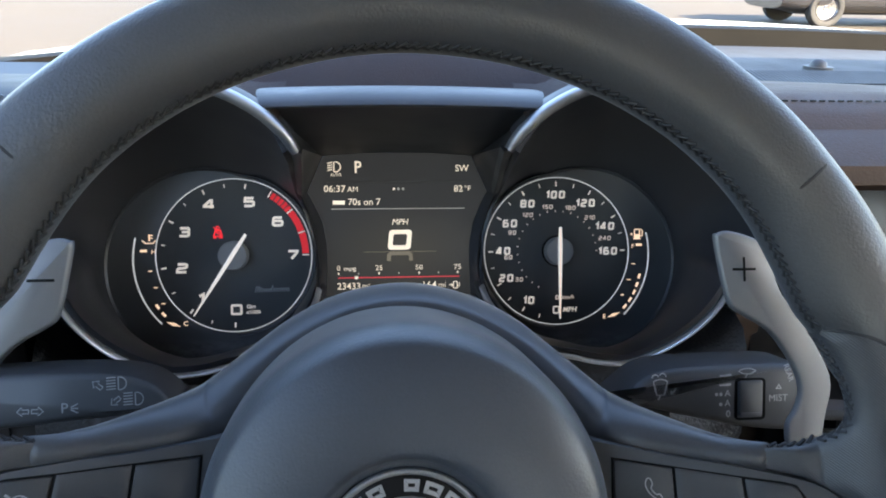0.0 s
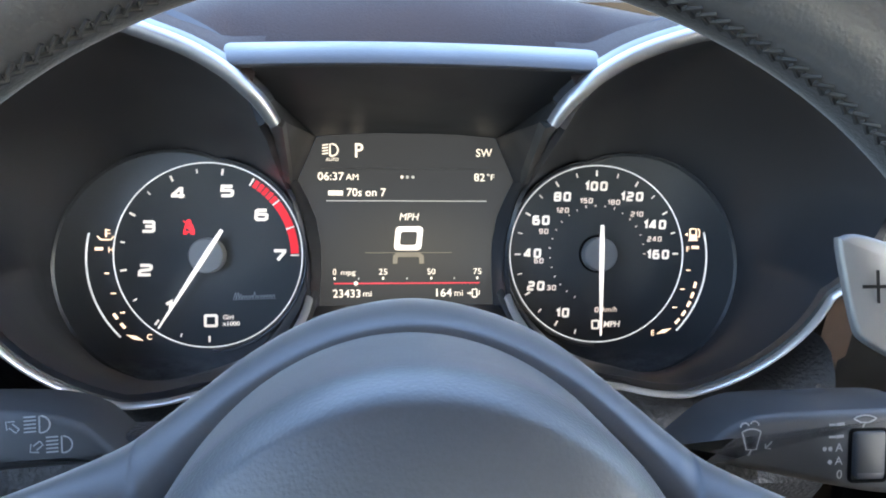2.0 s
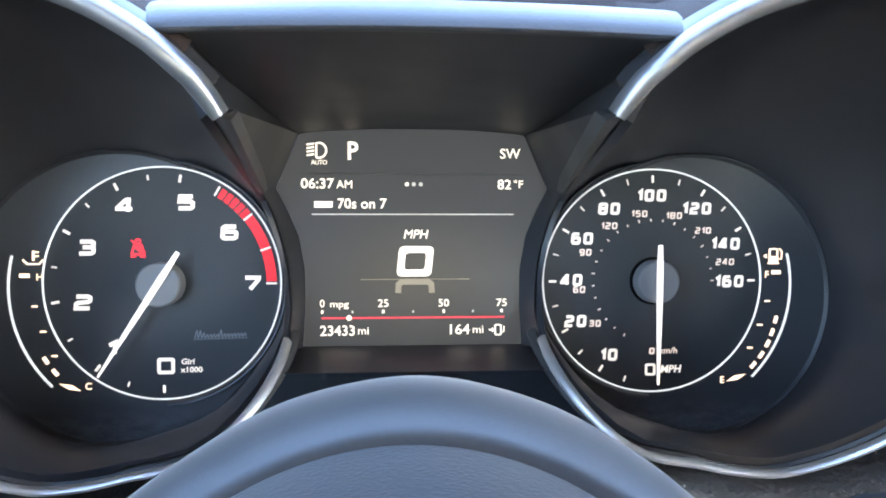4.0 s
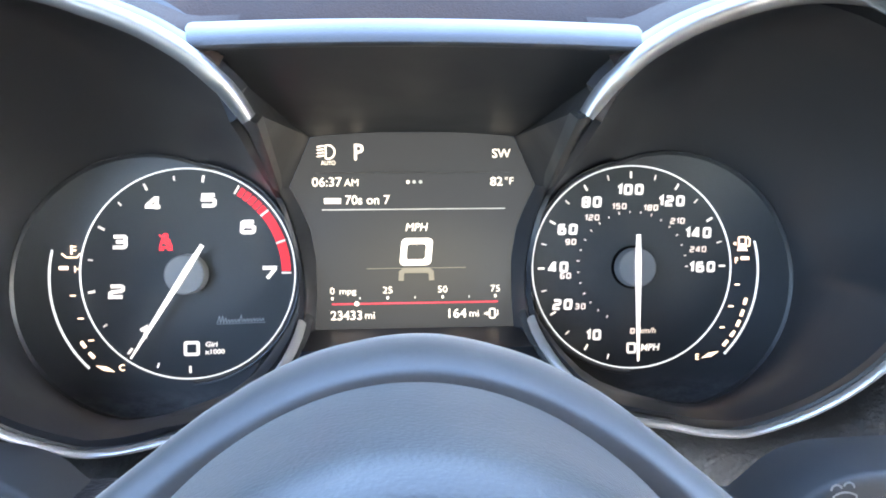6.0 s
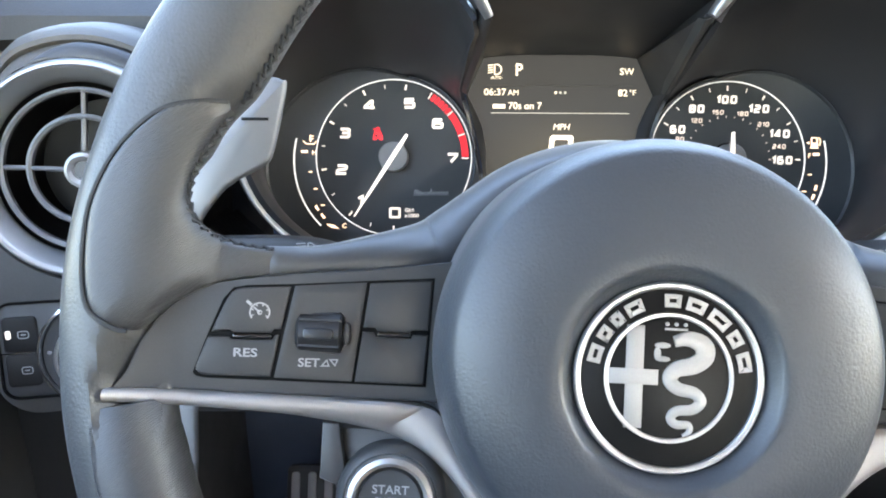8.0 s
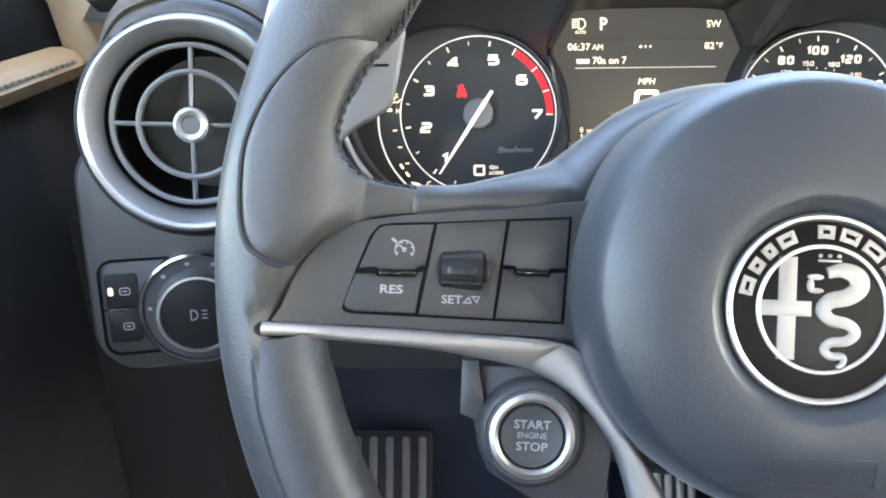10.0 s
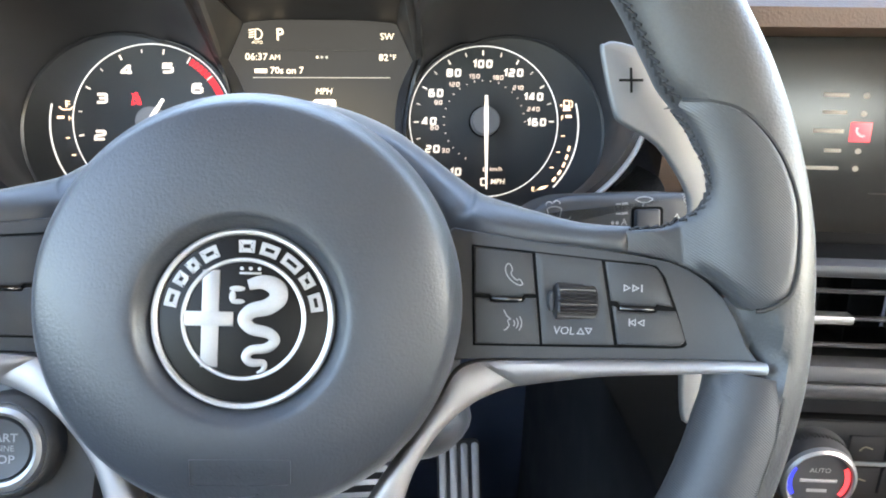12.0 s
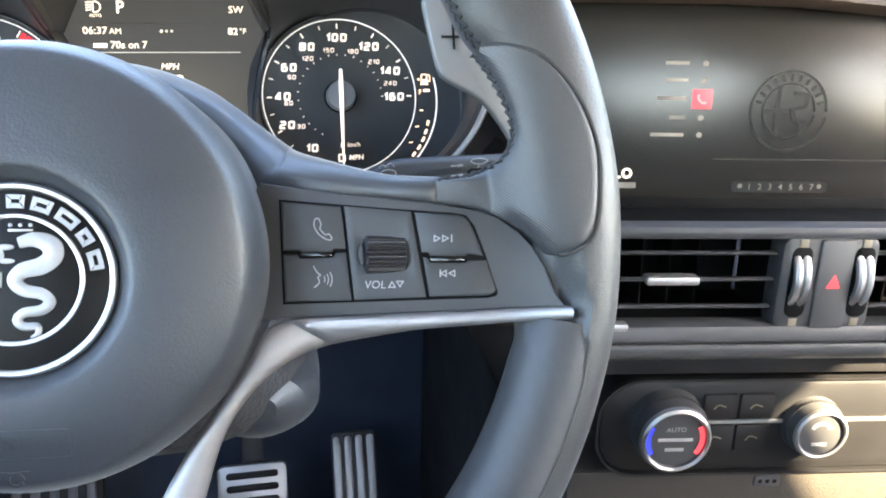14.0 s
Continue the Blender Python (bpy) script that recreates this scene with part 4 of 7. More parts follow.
def paddle(s, sign, label):
    p = thing("shift_paddle", COLUMN, label, "shift paddle", "paddles behind the wheel")
    out = [(132.0, 90), (133.6, 92.6), (137.6, 93.6), (147, 91.2), (152.6, 88.2), (155.6, 84), (158.0, 75), (161.6, 66), (168.2, 57.5), (180.5, 39), (185, 26), (182, 11), (179, -10), (177.5, -35), (175.5, -58), (173, -68), (168, -68), (166.5, -58), (166.5, -35), (166, -10), (163.5, 8), (168, 16), (170.2, 25), (166, 36), (155, 50.5), (140.2, 59.3), (136.2, 66)]
    loop = [(s * q.x + 0.4, q.y) for q in smooth_line(out, 3, True)]
    zf = lambda x, y: -60 + 1.6 * math.cos((abs(x - 0.4) - 144) / 14.0) + (0.06 * (y - 60) if y < 60 else 0)
    body = part("blade", prism(loop, -3.2, 0, 1.3, zf), PADDLE, p, "brushed aluminium blade", angle=50)
    c = (s * 143.7 + 0.7, 77.0)
    z = zf(*c) + 0.02
    marks = [box(c[0] - 5.2, c[0] + 5.2, c[1] - 0.55, c[1] + 0.55, z, z + 0.12, 0.03)]
    if sign == "+":
        marks.append(box(c[0] - 0.55, c[0] + 0.55, c[1] - 5.2, c[1] + 5.2, z + 0.02, z + 0.14, 0.03))
    part("sign_print", join(*marks), BLACKINKSHADE, body)
    return p


paddle(1, "+", "brushed aluminium gearshift paddle with a black plus sign")
paddle(-1, "-", "brushed aluminium gearshift paddle with a black minus sign")

# ---- instrument cluster ----
GAUGE = basis((0, 0.4995, 0.95), 20.0)
LIP_Y, LIP_Z, LIP_X, LIP_R = 0.42, 0.994, 0.130, 0.0865


def gauge_point(x, y, z):
    return GAUGE @ Vector((x * MM, y * MM, z * MM))


FLANK = [(146, (0.0540, 0.404, 1.0412)), (156, (0.0565, 0.434, 1.0248)), (166, (0.0592, 0.466, 1.0078)), (176, (0.0620, 0.497, 0.9915)), (186, (0.0585, 0.502, 0.9780)), (196, (0.0548, 0.499, 0.9640)), (206, (0.0520, 0.490, 0.9500)), (216, (0.0510, 0.470, 0.9390)), (226, (0.0590, 0.444, 0.9300)), (238, (0.0760, 0.424, 0.9210))]


def lip_base(s, a, grow=0.0):
    r = LIP_R + grow
    side = max(0.0, math.cos(radians(a)))
    low = a % 360 - 360 if a % 360 > 180 else a % 360
    # the lower outer quarter is drawn in towards the dial
    r -= (0.015 + 0.025 * min(1.0, max(0.0, (20 - low) / 45.0))) * side
    flat = 0.0045 * max(0.0, -math.sin(radians(a)))
    return Vector((s * (LIP_X + r * math.cos(radians(a))), LIP_Y - 0.025 * side, LIP_Z + (r - flat) * math.sin(radians(a))))


def lip_point(s, a, grow=0.0, back=0.0):
    """A point of the binnacle's mouth; a: degrees, 0 outwards, 90 up. The inner flank recedes to the dial and the display."""
    a %= 360
    if 136 < a < 250:
        keys = [(136, lip_base(1, 136))] + [(k, Vector(p)) for k, p in FLANK] + [(250, lip_base(1, 250)), (262, lip_base(1, 262))]
        keys = [(124, lip_base(1, 124))] + keys
        i = max(k for k in range(len(keys)) if keys[k][0] <= a)
        i = min(max(i, 1), len(keys) - 3)
        p0, p1, p2, p3 = (keys[i + o][1] for o in (-1, 0, 1, 2))
        t = (a - keys[i][0]) / (keys[i + 1][0] - keys[i][0])
        p = 0.5 * ((2 * p1) + (p2 - p0) * t + (2 * p0 - 5 * p1 + 4 * p2 - p3) * t * t + (3 * p1 - p0 - 3 * p2 + p3) * t ** 3)
        away = Vector((p.x - LIP_X, 0, p.z - LIP_Z)).normalized()
        p = p + away * grow
        w = 0.0045 * min(1.0, max(0.0, (a - 136) / 8)) * min(1.0, max(0.0, (178 - a) / 32)) if s < 0 else 0.0
        return Vector((s * (p.x + w), p.y + back, p.z))
    p = lip_base(s, a, grow)
    return p + Vector((0, back, 0))


BROW = [(8, 0.0745), (40, 0.0785), (70, 0.0845), (93.6, 0.0881), (104.7, 0.0904), (115.4, 0.0922), (124.6, 0.0944), (133.3, 0.0961), (140.8, 0.0966), (148, 0.0952)]


def brow_point(s, a):
    """The middle of the silver brow, which overhangs the mouth, and the way outwards from it."""
    r = float(np.interp(a, [k for k, _ in BROW], [v for _, v in BROW]))
    ra = Vector((s * math.cos(radians(a)), 0, math.sin(radians(a))))
    shift = Vector((-0.0045, 0, -0.001)) * min(1.0, max(0.0, (a - 90) / 25)) if s < 0 else Vector((0, 0, 0))
    return Vector((s * LIP_X, 0.390 + 0.0004 * max(0.0, a - 138) - 0.02 * max(0.0, math.cos(radians(a))), LIP_Z)) + ra * r + shift, ra


def brow_height(x):
    """Height of the brow over the side position x."""
    pts = [brow_point(1 if x > 0 else -1, a)[0] for a in range(148, 88, -3)]
    return float(np.interp(abs(x), [abs(q.x) for q in pts], [q.z for q in pts]))


def dial(s):
    cx = s * 106.0
    if s < 0:
        d = thing("rev_counter", GAUGE, "round black rev counter with white numerals and red zone", "gauge", "round dials of the cluster")
    else:
        d = thing("speedometer", GAUGE, "round black speedometer with white miles and small kilometre numerals", "gauge", "round dials of the cluster")
    plate = part("dial_plate", lathe([(0, -1.2), (63.2, -1.2), (63.5, -6)], 96, (s * 124, -7)), PLATE, d, "dark smoked dial surround")
    part("plate_edge", lathe([(61.6, -1.2), (62.3, -0.5), (62.9, 0.1), (63.5, -0.1), (63.6, -4)], 80, (s * 124, -7), 200 if s > 0 else 62, 278), BOWL, plate)
    face = part("dial_face", lathe([(0, -0.5), (48.9, -0.5), (48.9, -1.2)], 96, (cx, 0)), DIAL, d)
    part("dial_ring", lathe([(48.95, -0.6), (49.05, 0.1), (49.3, 0.25), (49.55, 0.1), (49.65, -0.8)], 128, (cx, 0)), GLOWRING, d, "thin white ring")
    start = 100 if s > 0 else -88
    part("dial_collar", lathe([(50.3, -0.8), (50.6, 0.8), (51.2, 1.3), (51.8, 1.4), (52.2, 0.4), (52.4, -6)], 60, (cx, 0), start, 168), BOWL, d, "black plastic collar")
    part("needle_hub", lathe([(0, 8.1), (8.6, 8.0), (9.2, 7.4), (9.4, -0.5)], 56, (cx, 0)), HUBGREY, d)
    if s > 0:
        part("hub_ring", lathe([(9.5, 1.0), (10.4, 0.8), (10.5, -0.4)], 48, (cx, 0)), BLACKINKSHADE, d)

    def at(a, r):
        return (cx + r * math.sin(radians(a)), r * math.cos(radians(a)))

    def tick(a, r0, r1, w, mat=GLOW):
        p, q = at(a, r0), at(a, r1)
        part("tick", line([p, q], w, -0.5, -0.35), mat, face)

    z = -0.42
    if s < 0:
        # rev counter: 0 straight down, 7 straight to the side
        for v, x, y in ((1, -21.5, -27.3), (2, -33.0, -7.8), (3, -31.2, 15.3), (4, -15.5, 32.9), (5, 9.8, 34.3), (6, 27.8, 21.6), (7, 36.9, -0.2)):
            square_number("numeral", str(v), 6.7, 7.4, (cx + x, y), GLOW, face, z)
        for a in (180, 217.5, 260, 299, 335, 9.5):
            tick(a, 43.3, 46.6, 1.15)
        for a in (199, 238.5, 279, 317, 352.5):
            tick(a, 44, 46.2, 0.8)
        red = lambda a0, a1, r0, r1, m, nm: part(nm, sweep(arc(cx, 0, (r0 + r1) / 2, 90 - a0, 90 - a1, 14), [((r1 - r0) / 2, -0.5), ((r1 - r0) / 2, -0.32), (-(r1 - r0) / 2, -0.32), (-(r1 - r0) / 2, -0.5)]), m, face)
        for k in range(5):
            red(32 + k * 3.9, 35.0 + k * 3.9, 43.0, 47.4, REDPRINT, "red_hatch")
        red(52.4, 70.5, 43.2, 47.4, REDPRINT, "red_zone")
        red(72, 89.0, 43.2, 47.4, REDPRINT, "red_zone")
        for a in (30.2, 51.6, 71.2, 90.2):
            tick(a, 43.0, 47.5, 0.8)
        part("numeral", outline(rounded(cx - 2.9, cx + 4.5, -38.6, -31.6, 1.2), 1.5, -0.5, -0.36), GLOW, face)
        lettering("unit_print", "Giri", 2.3, (cx + 10.0, -33.4), GLOW, face, z, slant=0.1, bold=0.08, width=5.6)
        lettering("unit_print", "x1000", 2.2, (cx + 11.4, -36.9), GLOW, face, z, bold=0.08, width=9.2)
        part("script_print", join(line(smooth_line([(cx + 12.8 + k * 0.72 + (0.35 if k % 2 else 0), -23.0 + (2.9 if k in (1, 3, 15) else 1.9 if k == 5 else 1.1 if k % 2 else -0.5) + k * 0.02) for k in range(31)], 4), 0.45, -0.5, -0.38), line([(cx + 12.4, -23.9), (cx + 35, -23.4)], 0.3, -0.5, -0.38)), INK, face, "thin silver maker's mark")
        # seat belt lamp
        bx, by = cx - 10.2, 15.0
        part("belt_lamp", join(line(arc(bx, by + 2.8, 1.0, 0, 350, 12), 0.6, -0.5, -0.36), line([(bx - 2.7, by - 2.6), (bx - 1.6, by + 1.2), (bx + 1.6, by + 1.2), (bx + 2.7, by - 2.6), (bx - 2.7, by - 2.6)], 0.75, -0.5, -0.36), line([(bx - 1.9, by + 0.8), (bx + 2.1, by - 2.2)], 0.7, -0.49, -0.35), line([(bx - 3.0, by - 3.5), (bx - 1.0, by - 3.5)], 0.7, -0.5, -0.36), line([(bx + 0.8, by - 3.5), (bx + 3.0, by - 3.5)], 0.7, -0.5, -0.36), line([(bx - 2.9, by + 3.4), (bx + 3.0, by - 1.8)], 0.5, -0.48, -0.34)), GLOWRED, face, "red seat belt warning light")
        na, tip, tail = 212.6, 44.8, 16.0
    else:
        for txt, x, y in (("10", -19.6, -32.7), ("20", -34.7, -17.6), ("40", -36.6, 0.5), ("60", -31.9, 18.8), ("80", -19.9, 31.9), ("100", -0.8, 37.8), ("120", 19.7, 32.1), ("140", 33.0, 16.4), ("160", 34.9, -0.4)):
            square_number("numeral", txt, 5.3, 4.2, (cx + x, y), GLOW, face, z, thick=0.245)
        for a in (211, 241, 270, 299.5, 329.5, 359.5, 30, 59.5, 90):
            tick(a, 43.4, 46.6, 1.0)
        for a in (196, 226, 256, 285, 315, 345, 15, 45, 75):
            tick(a, 43.8, 46.4, 0.7)
        for txt, x, y in (("30", -26.0, -18.7), ("60", -33.1, -3.7), ("90", -30.4, 12.7), ("120", -19.8, 24.4), ("150", -6.3, 29.7), ("180", 9.4, 28.9), ("210", 22.7, 22.3), ("240", 32.9, 8.3)):
            square_number("small_numeral", txt, 2.9, 2.3, (cx + x, y), DIM, face, z, thick=0.21)
        for k in range(22):
            a = 208 + k * (450 - 208) / 21.0
            tick(a, 26.4, 27.4 + 0.4 * (k % 3 == 0), 0.6, DIM)
        lettering("unit_print", "km/h", 2.6, (cx + 7.3, -31.2), DIM, face, z, slant=0.15, bold=0.06, width=8.2)
        square_number("small_numeral", "0", 2.9, 2.4, (cx - 0.1, -31.2), DIM, face, z)
        part("numeral", outline(rounded(cx - 3.2, cx + 1.6, -42.2, -36.8, 1.0), 1.1, -0.5, -0.36), GLOW, face)
        lettering("unit_print", "MPH", 3.2, (cx + 8.6, -39.5), GLOW, face, z, slant=0.15, bold=0.12, width=9.6)
        na, tip, tail = 180.6, 44.5, 16.0
    # pointer
    d1 = Vector((math.sin(radians(na)), math.cos(radians(na))))
    e = Vector((-d1.y, d1.x))
    pts = [(d1 * tip + e * 0.4), (d1 * 20 + e * 1.0), (d1 * 6 + e * 1.25), (d1 * -4 + e * 1.35), (d1 * -tail + e * 0.9), (d1 * -tail - e * 0.9), (d1 * -4 - e * 1.35), (d1 * 6 - e * 1.25), (d1 * 20 - e * 1.0), (d1 * tip - e * 0.4)]
    needle = part("pointer", prism([(cx + p.x, p.y) for p in pts], 8.4, 9.6, 0.35), NEEDLE, d, "slim white pointer")
    part("pointer_saddle", prism([(cx + p.x, p.y) for p in (d1 * 7 + e * 1.9, d1 * -9.5 + e * 2.1, d1 * -9.5 - e * 2.1, d1 * 7 - e * 1.9)], 7.6, 8.5, 0.3), HUBGREY, needle)
    part("pointer_ridge", line([(cx + (d1 * (tip - 1)).x, (d1 * (tip - 1)).y), (cx + (d1 * -(tail - 1)).x, (d1 * -(tail - 1)).y)], 0.3, 9.55, 9.85), GLOWAMBER if s > 0 else GLOW, needle)
    # side scale: coolant or fuel
    ox = cx + s * 5
    g = lambda a, r: (ox + s * r * math.cos(radians(a)), -2 + r * math.sin(radians(a)))
    part("side_scale", sweep([g(13.8 - 59 * k / 30, 58.5) for k in range(31)], [(0.5, -1.2), (0.5, -0.9), (-0.5, -0.9), (-0.5, -1.2)]), GLOWRING, d)
    for x, y, wide in ((159.0, -9.4, 2.4), (155.7, -20.1, 2.6), (151.2, -30.4, 2.4)):
        part("scale_tick", box(s * x - wide / 2, s * x + wide / 2, y - 0.35, y + 0.35, -1.2, -0.9, 0.05), GLOWAMBER, d)
    part("scale_tick", box(s * 162.9 - 2.1, s * 162.9 + 2.1, 2.7, 4.4, -1.2, -0.9, 0.05), GLOWAMBER, d)
    bars = ((163.0, -17.8), (161.4, -23.5), (159.4, -28.6), (156.5, -33.7), (152.8, -38.2)) if s > 0 else ((154.8, -32.3), (151.0, -37.4))
    for x, y in bars:
        t = Vector((-(y + 2), x - abs(ox))).normalized() * 1.7
        part("level_bar", line([(s * (x - t.x), y - t.y), (s * (x + t.x), y + t.y)], 1.5, -1.2, -0.85), GLOWAMBER, d)
    q = (s * 145.0, -43.8)
    part("level_bar", prism([(q[0] - s * 4.4, q[1] - 1.6), (q[0] + s * 0.6, q[1] - 0.9), (q[0] + s * 4.4, q[1] + 1.6), (q[0] - s * 0.8, q[1] + 0.9)], -1.2, -0.85, 0), GLOWAMBER, d)
    if s < 0:
        lettering("letter", "H", 2.9, (-156.7, 2.8), GLOWAMBER, d, -0.9, bold=0.05)
        lettering("letter", "C", 2.9, (-137.4, -43.6), GLOWAMBER, d, -0.9, bold=0.05)
        part("coolant_sign", join(line([(-159.2, 14), (-159.2, 9.8)], 0.8, -1.2, -0.9), line([(-163.6, 10.2), (-161.6, 8.4), (-156.8, 8.4), (-155.2, 10.2)], 0.7, -1.2, -0.9), line([(-159.2, 13.4), (-157, 13.4)], 0.6, -1.2, -0.9), line([(-159.2, 11.7), (-157, 11.7)], 0.6, -1.2, -0.9)), GLOWAMBER, d)
    else:
        lettering("letter", "F", 2.9, (158.5, 2.4), GLOWAMBER, d, -0.9, bold=0.05)
        lettering("letter", "E", 2.9, (138.4, -44.8), GLOWAMBER, d, -0.9, bold=0.05)
        part("fuel_sign", join(line(rounded(159.8, 163.4, 8.0, 14.0, 0.6, 2), 0.7, -1.2, -0.9, True), prism([(160.0, 8.2), (163.2, 8.2), (163.2, 10.8), (160.0, 10.8)], -1.2, -0.92, 0), line([(159.0, 7.6), (164.2, 7.6)], 0.7, -1.2, -0.9), line([(163.6, 9.6), (165.2, 9.4), (165.5, 12.8), (164.2, 14.2)], 0.6, -1.2, -0.9), prism([(156.8, 10.8), (158.4, 11.8), (158.4, 9.8)], -1.2, -0.9, 0)), GLOWAMBER, d)
    return d


dial(-1)
dial(1)


def display():
    t = thing("driver_display", GAUGE, "dark driver display showing zero miles per hour and trip data", "display")
    half = [(24, 66.6), (44, 65.4), (49.3, 64), (59.5, 40.7), (54.5, 31), (49.8, 20), (47.2, 5), (47.2, -12), (48.2, -29)]
    out = half + [(-x, y) for x, y in half[::-1]]
    glass = part("screen_glass", prism(out, -9, -6, 0), SCREEN, t)
    z = -5.95

    def word(name, text, high, left, right, y, bold=0.04, mat=SCREENTEXT, slant=0.0):
        lettering(name, text, high, ((left + right) / 2, y), mat, glass, z, bold=bold, slant=slant, width=right - left)

    word("gear_letter", "P", 7.6, -28.4, -23.9, 56.7, 0.2)
    word("compass_print", "SW", 4.3, 38.5, 47.5, 56.0, 0.02)
    word("clock_print", "06:37", 4.3, -48.7, -34.5, 42.6)
    word("clock_print", "AM", 3.4, -33.4, -26.6, 42.3, 0.0)
    word("temperature_print", "82", 4.2, 37.4, 43.4, 42.4)
    word("temperature_print", "°F", 3.3, 44.6, 48.8, 42.6, 0.0)
    word("radio_print", "70s on 7", 4.3, -32.9, -11.6, 33.9)
    part("radio_mark", box(-43.0, -35.1, 32.4, 35.0, z - 0.05, z + 0.1, 0.02), SCREENTEXT, glass)
    for k, m in ((-2.7, SCREENTEXT), (0.3, SCREENGREY), (3.4, SCREENGREY)):
        part("page_dot", prism([(k + 0.9 * math.cos(a * 0.628), 42.6 + 0.9 * math.sin(a * 0.628)) for a in range(10)], z - 0.05, z + 0.1, 0), m, glass)
    part("rule", box(-44.1, 44.5, 29.2, 29.7, z - 0.05, z + 0.1, 0.02), SCREENGREY, glass)
    part("rule", box(-47, 47, 47.0, 47.25, z - 0.05, z + 0.08, 0.02), SCREENFAINT, glass)
    word("unit_print", "MPH", 3.9, -4.1, 6.7, 20.5, 0.0, slant=0.2)
    zero = lambda x, y, k, f: [(x + a + 0.1 * b, y + b * f) for a, b in rounded(-7.6 * k, 7.6 * k, -6.6 * k, 6.6 * k, 2.2 * k, 4)]
    o, i = zero(0.9, 8.8, 1.0, 1.0), zero(0.9, 8.8, 0.6, 0.94)
    part("speed_numeral", skin([[(x, y, z - 0.05) for x, y in o], [(x, y, z + 0.12) for x, y in o], [(x, y, z + 0.12) for x, y in i], [(x, y, z - 0.05) for x, y in i]]), SCREENTEXT, glass)
    mirror = [(-6.6, -5.2), (-6.4, -1.4), (-5.0, -0.2), (6.6, -0.2), (8.0, -1.4), (8.2, -5.2)]
    part("numeral_mirror", stroke(mirror, 2.6, z - 0.05, z + 0.05), SCREENGHOST, glass, "faint mirrored numeral")
    part("horizon_line", box(-23, 25, 0.75, 1.0, z - 0.05, z + 0.04, 0.01), SCREENGHOST, glass)
    part("red_bar", box(-40.1, 40.5, -16.4, -15.7, z - 0.05, z + 0.1, 0.02), SCREENRED, glass)
    part("bar_knob", prism([(-28.1 + 1.2 * math.cos(a * 0.628), -16 + 1.2 * math.sin(a * 0.628)) for a in range(10)], z - 0.05, z + 0.16, 0), SCREENTEXT, glass)
    for l, r, txt in ((-40.8, -38.8, "0"), (-15.5, -10.9, "25"), (11.2, 15.8, "50"), (37.0, 41.6, "75")):
        word("scale_print", txt, 3.3, l, r, -9.8, 0.0)
        part("scale_tick", box((l + r) / 2 - 0.5, (l + r) / 2 + 0.5, -14.0, -12.6, z - 0.05, z + 0.1, 0.02), SCREENTEXT, glass)
    for x in (-26.6, 0.0, 26.4):
        part("scale_tick", box(x - 0.35, x + 0.35, -13.9, -12.9, z - 0.05, z + 0.1, 0.02), SCREENGREY, glass)
    word("scale_print", "mpg", 2.8, -36.3, -28.3, -10.0, 0.0)
    word("odometer_print", "23433", 4.4, -40.7, -25.7, -21.8)
    word("odometer_print", "mi", 3.4, -24.2, -19.6, -21.8, 0.0)
    word("range_print", "164", 4.4, 16.3, 25.0, -21.7)
    word("range_print", "mi", 3.4, 26.5, 31.1, -21.7, 0.0)
    part("pump_sign", join(line(rounded(36.4, 39.0, -24.0, -19.6, 0.4, 2), 0.6, z - 0.05, z + 0.1, True), line([(33.6, -21.8), (35.8, -21.8)], 0.6, z - 0.05, z + 0.1), line([(35.0, -20.9), (35.9, -21.8), (35.0, -22.7)], 0.5, z - 0.05, z + 0.12), line([(39, -22.8), (40.3, -22.6), (40.4, -20.2)], 0.5, z - 0.05, z + 0.1)), SCREENTEXT, glass)
    lamp = [line([(-46.2, 59.6 - 1.55 * k), (-42.9, 60.2 - 1.55 * k)], 0.7, z - 0.05, z + 0.1) for k in range(4)]
    part("headlamp_sign", join(*lamp, line([(-42, 54.0), (-42, 60.4)] + arc(-41, 57.2, 3.3, 80, -80, 10)[0:] + [(-42, 54.0)], 0.8, z - 0.05, z + 0.1)), SCREENTEXT, glass)
    word("auto_print", "AUTO", 1.9, -44.3, -37.4, 51.9, 0.02)
    return t


display()


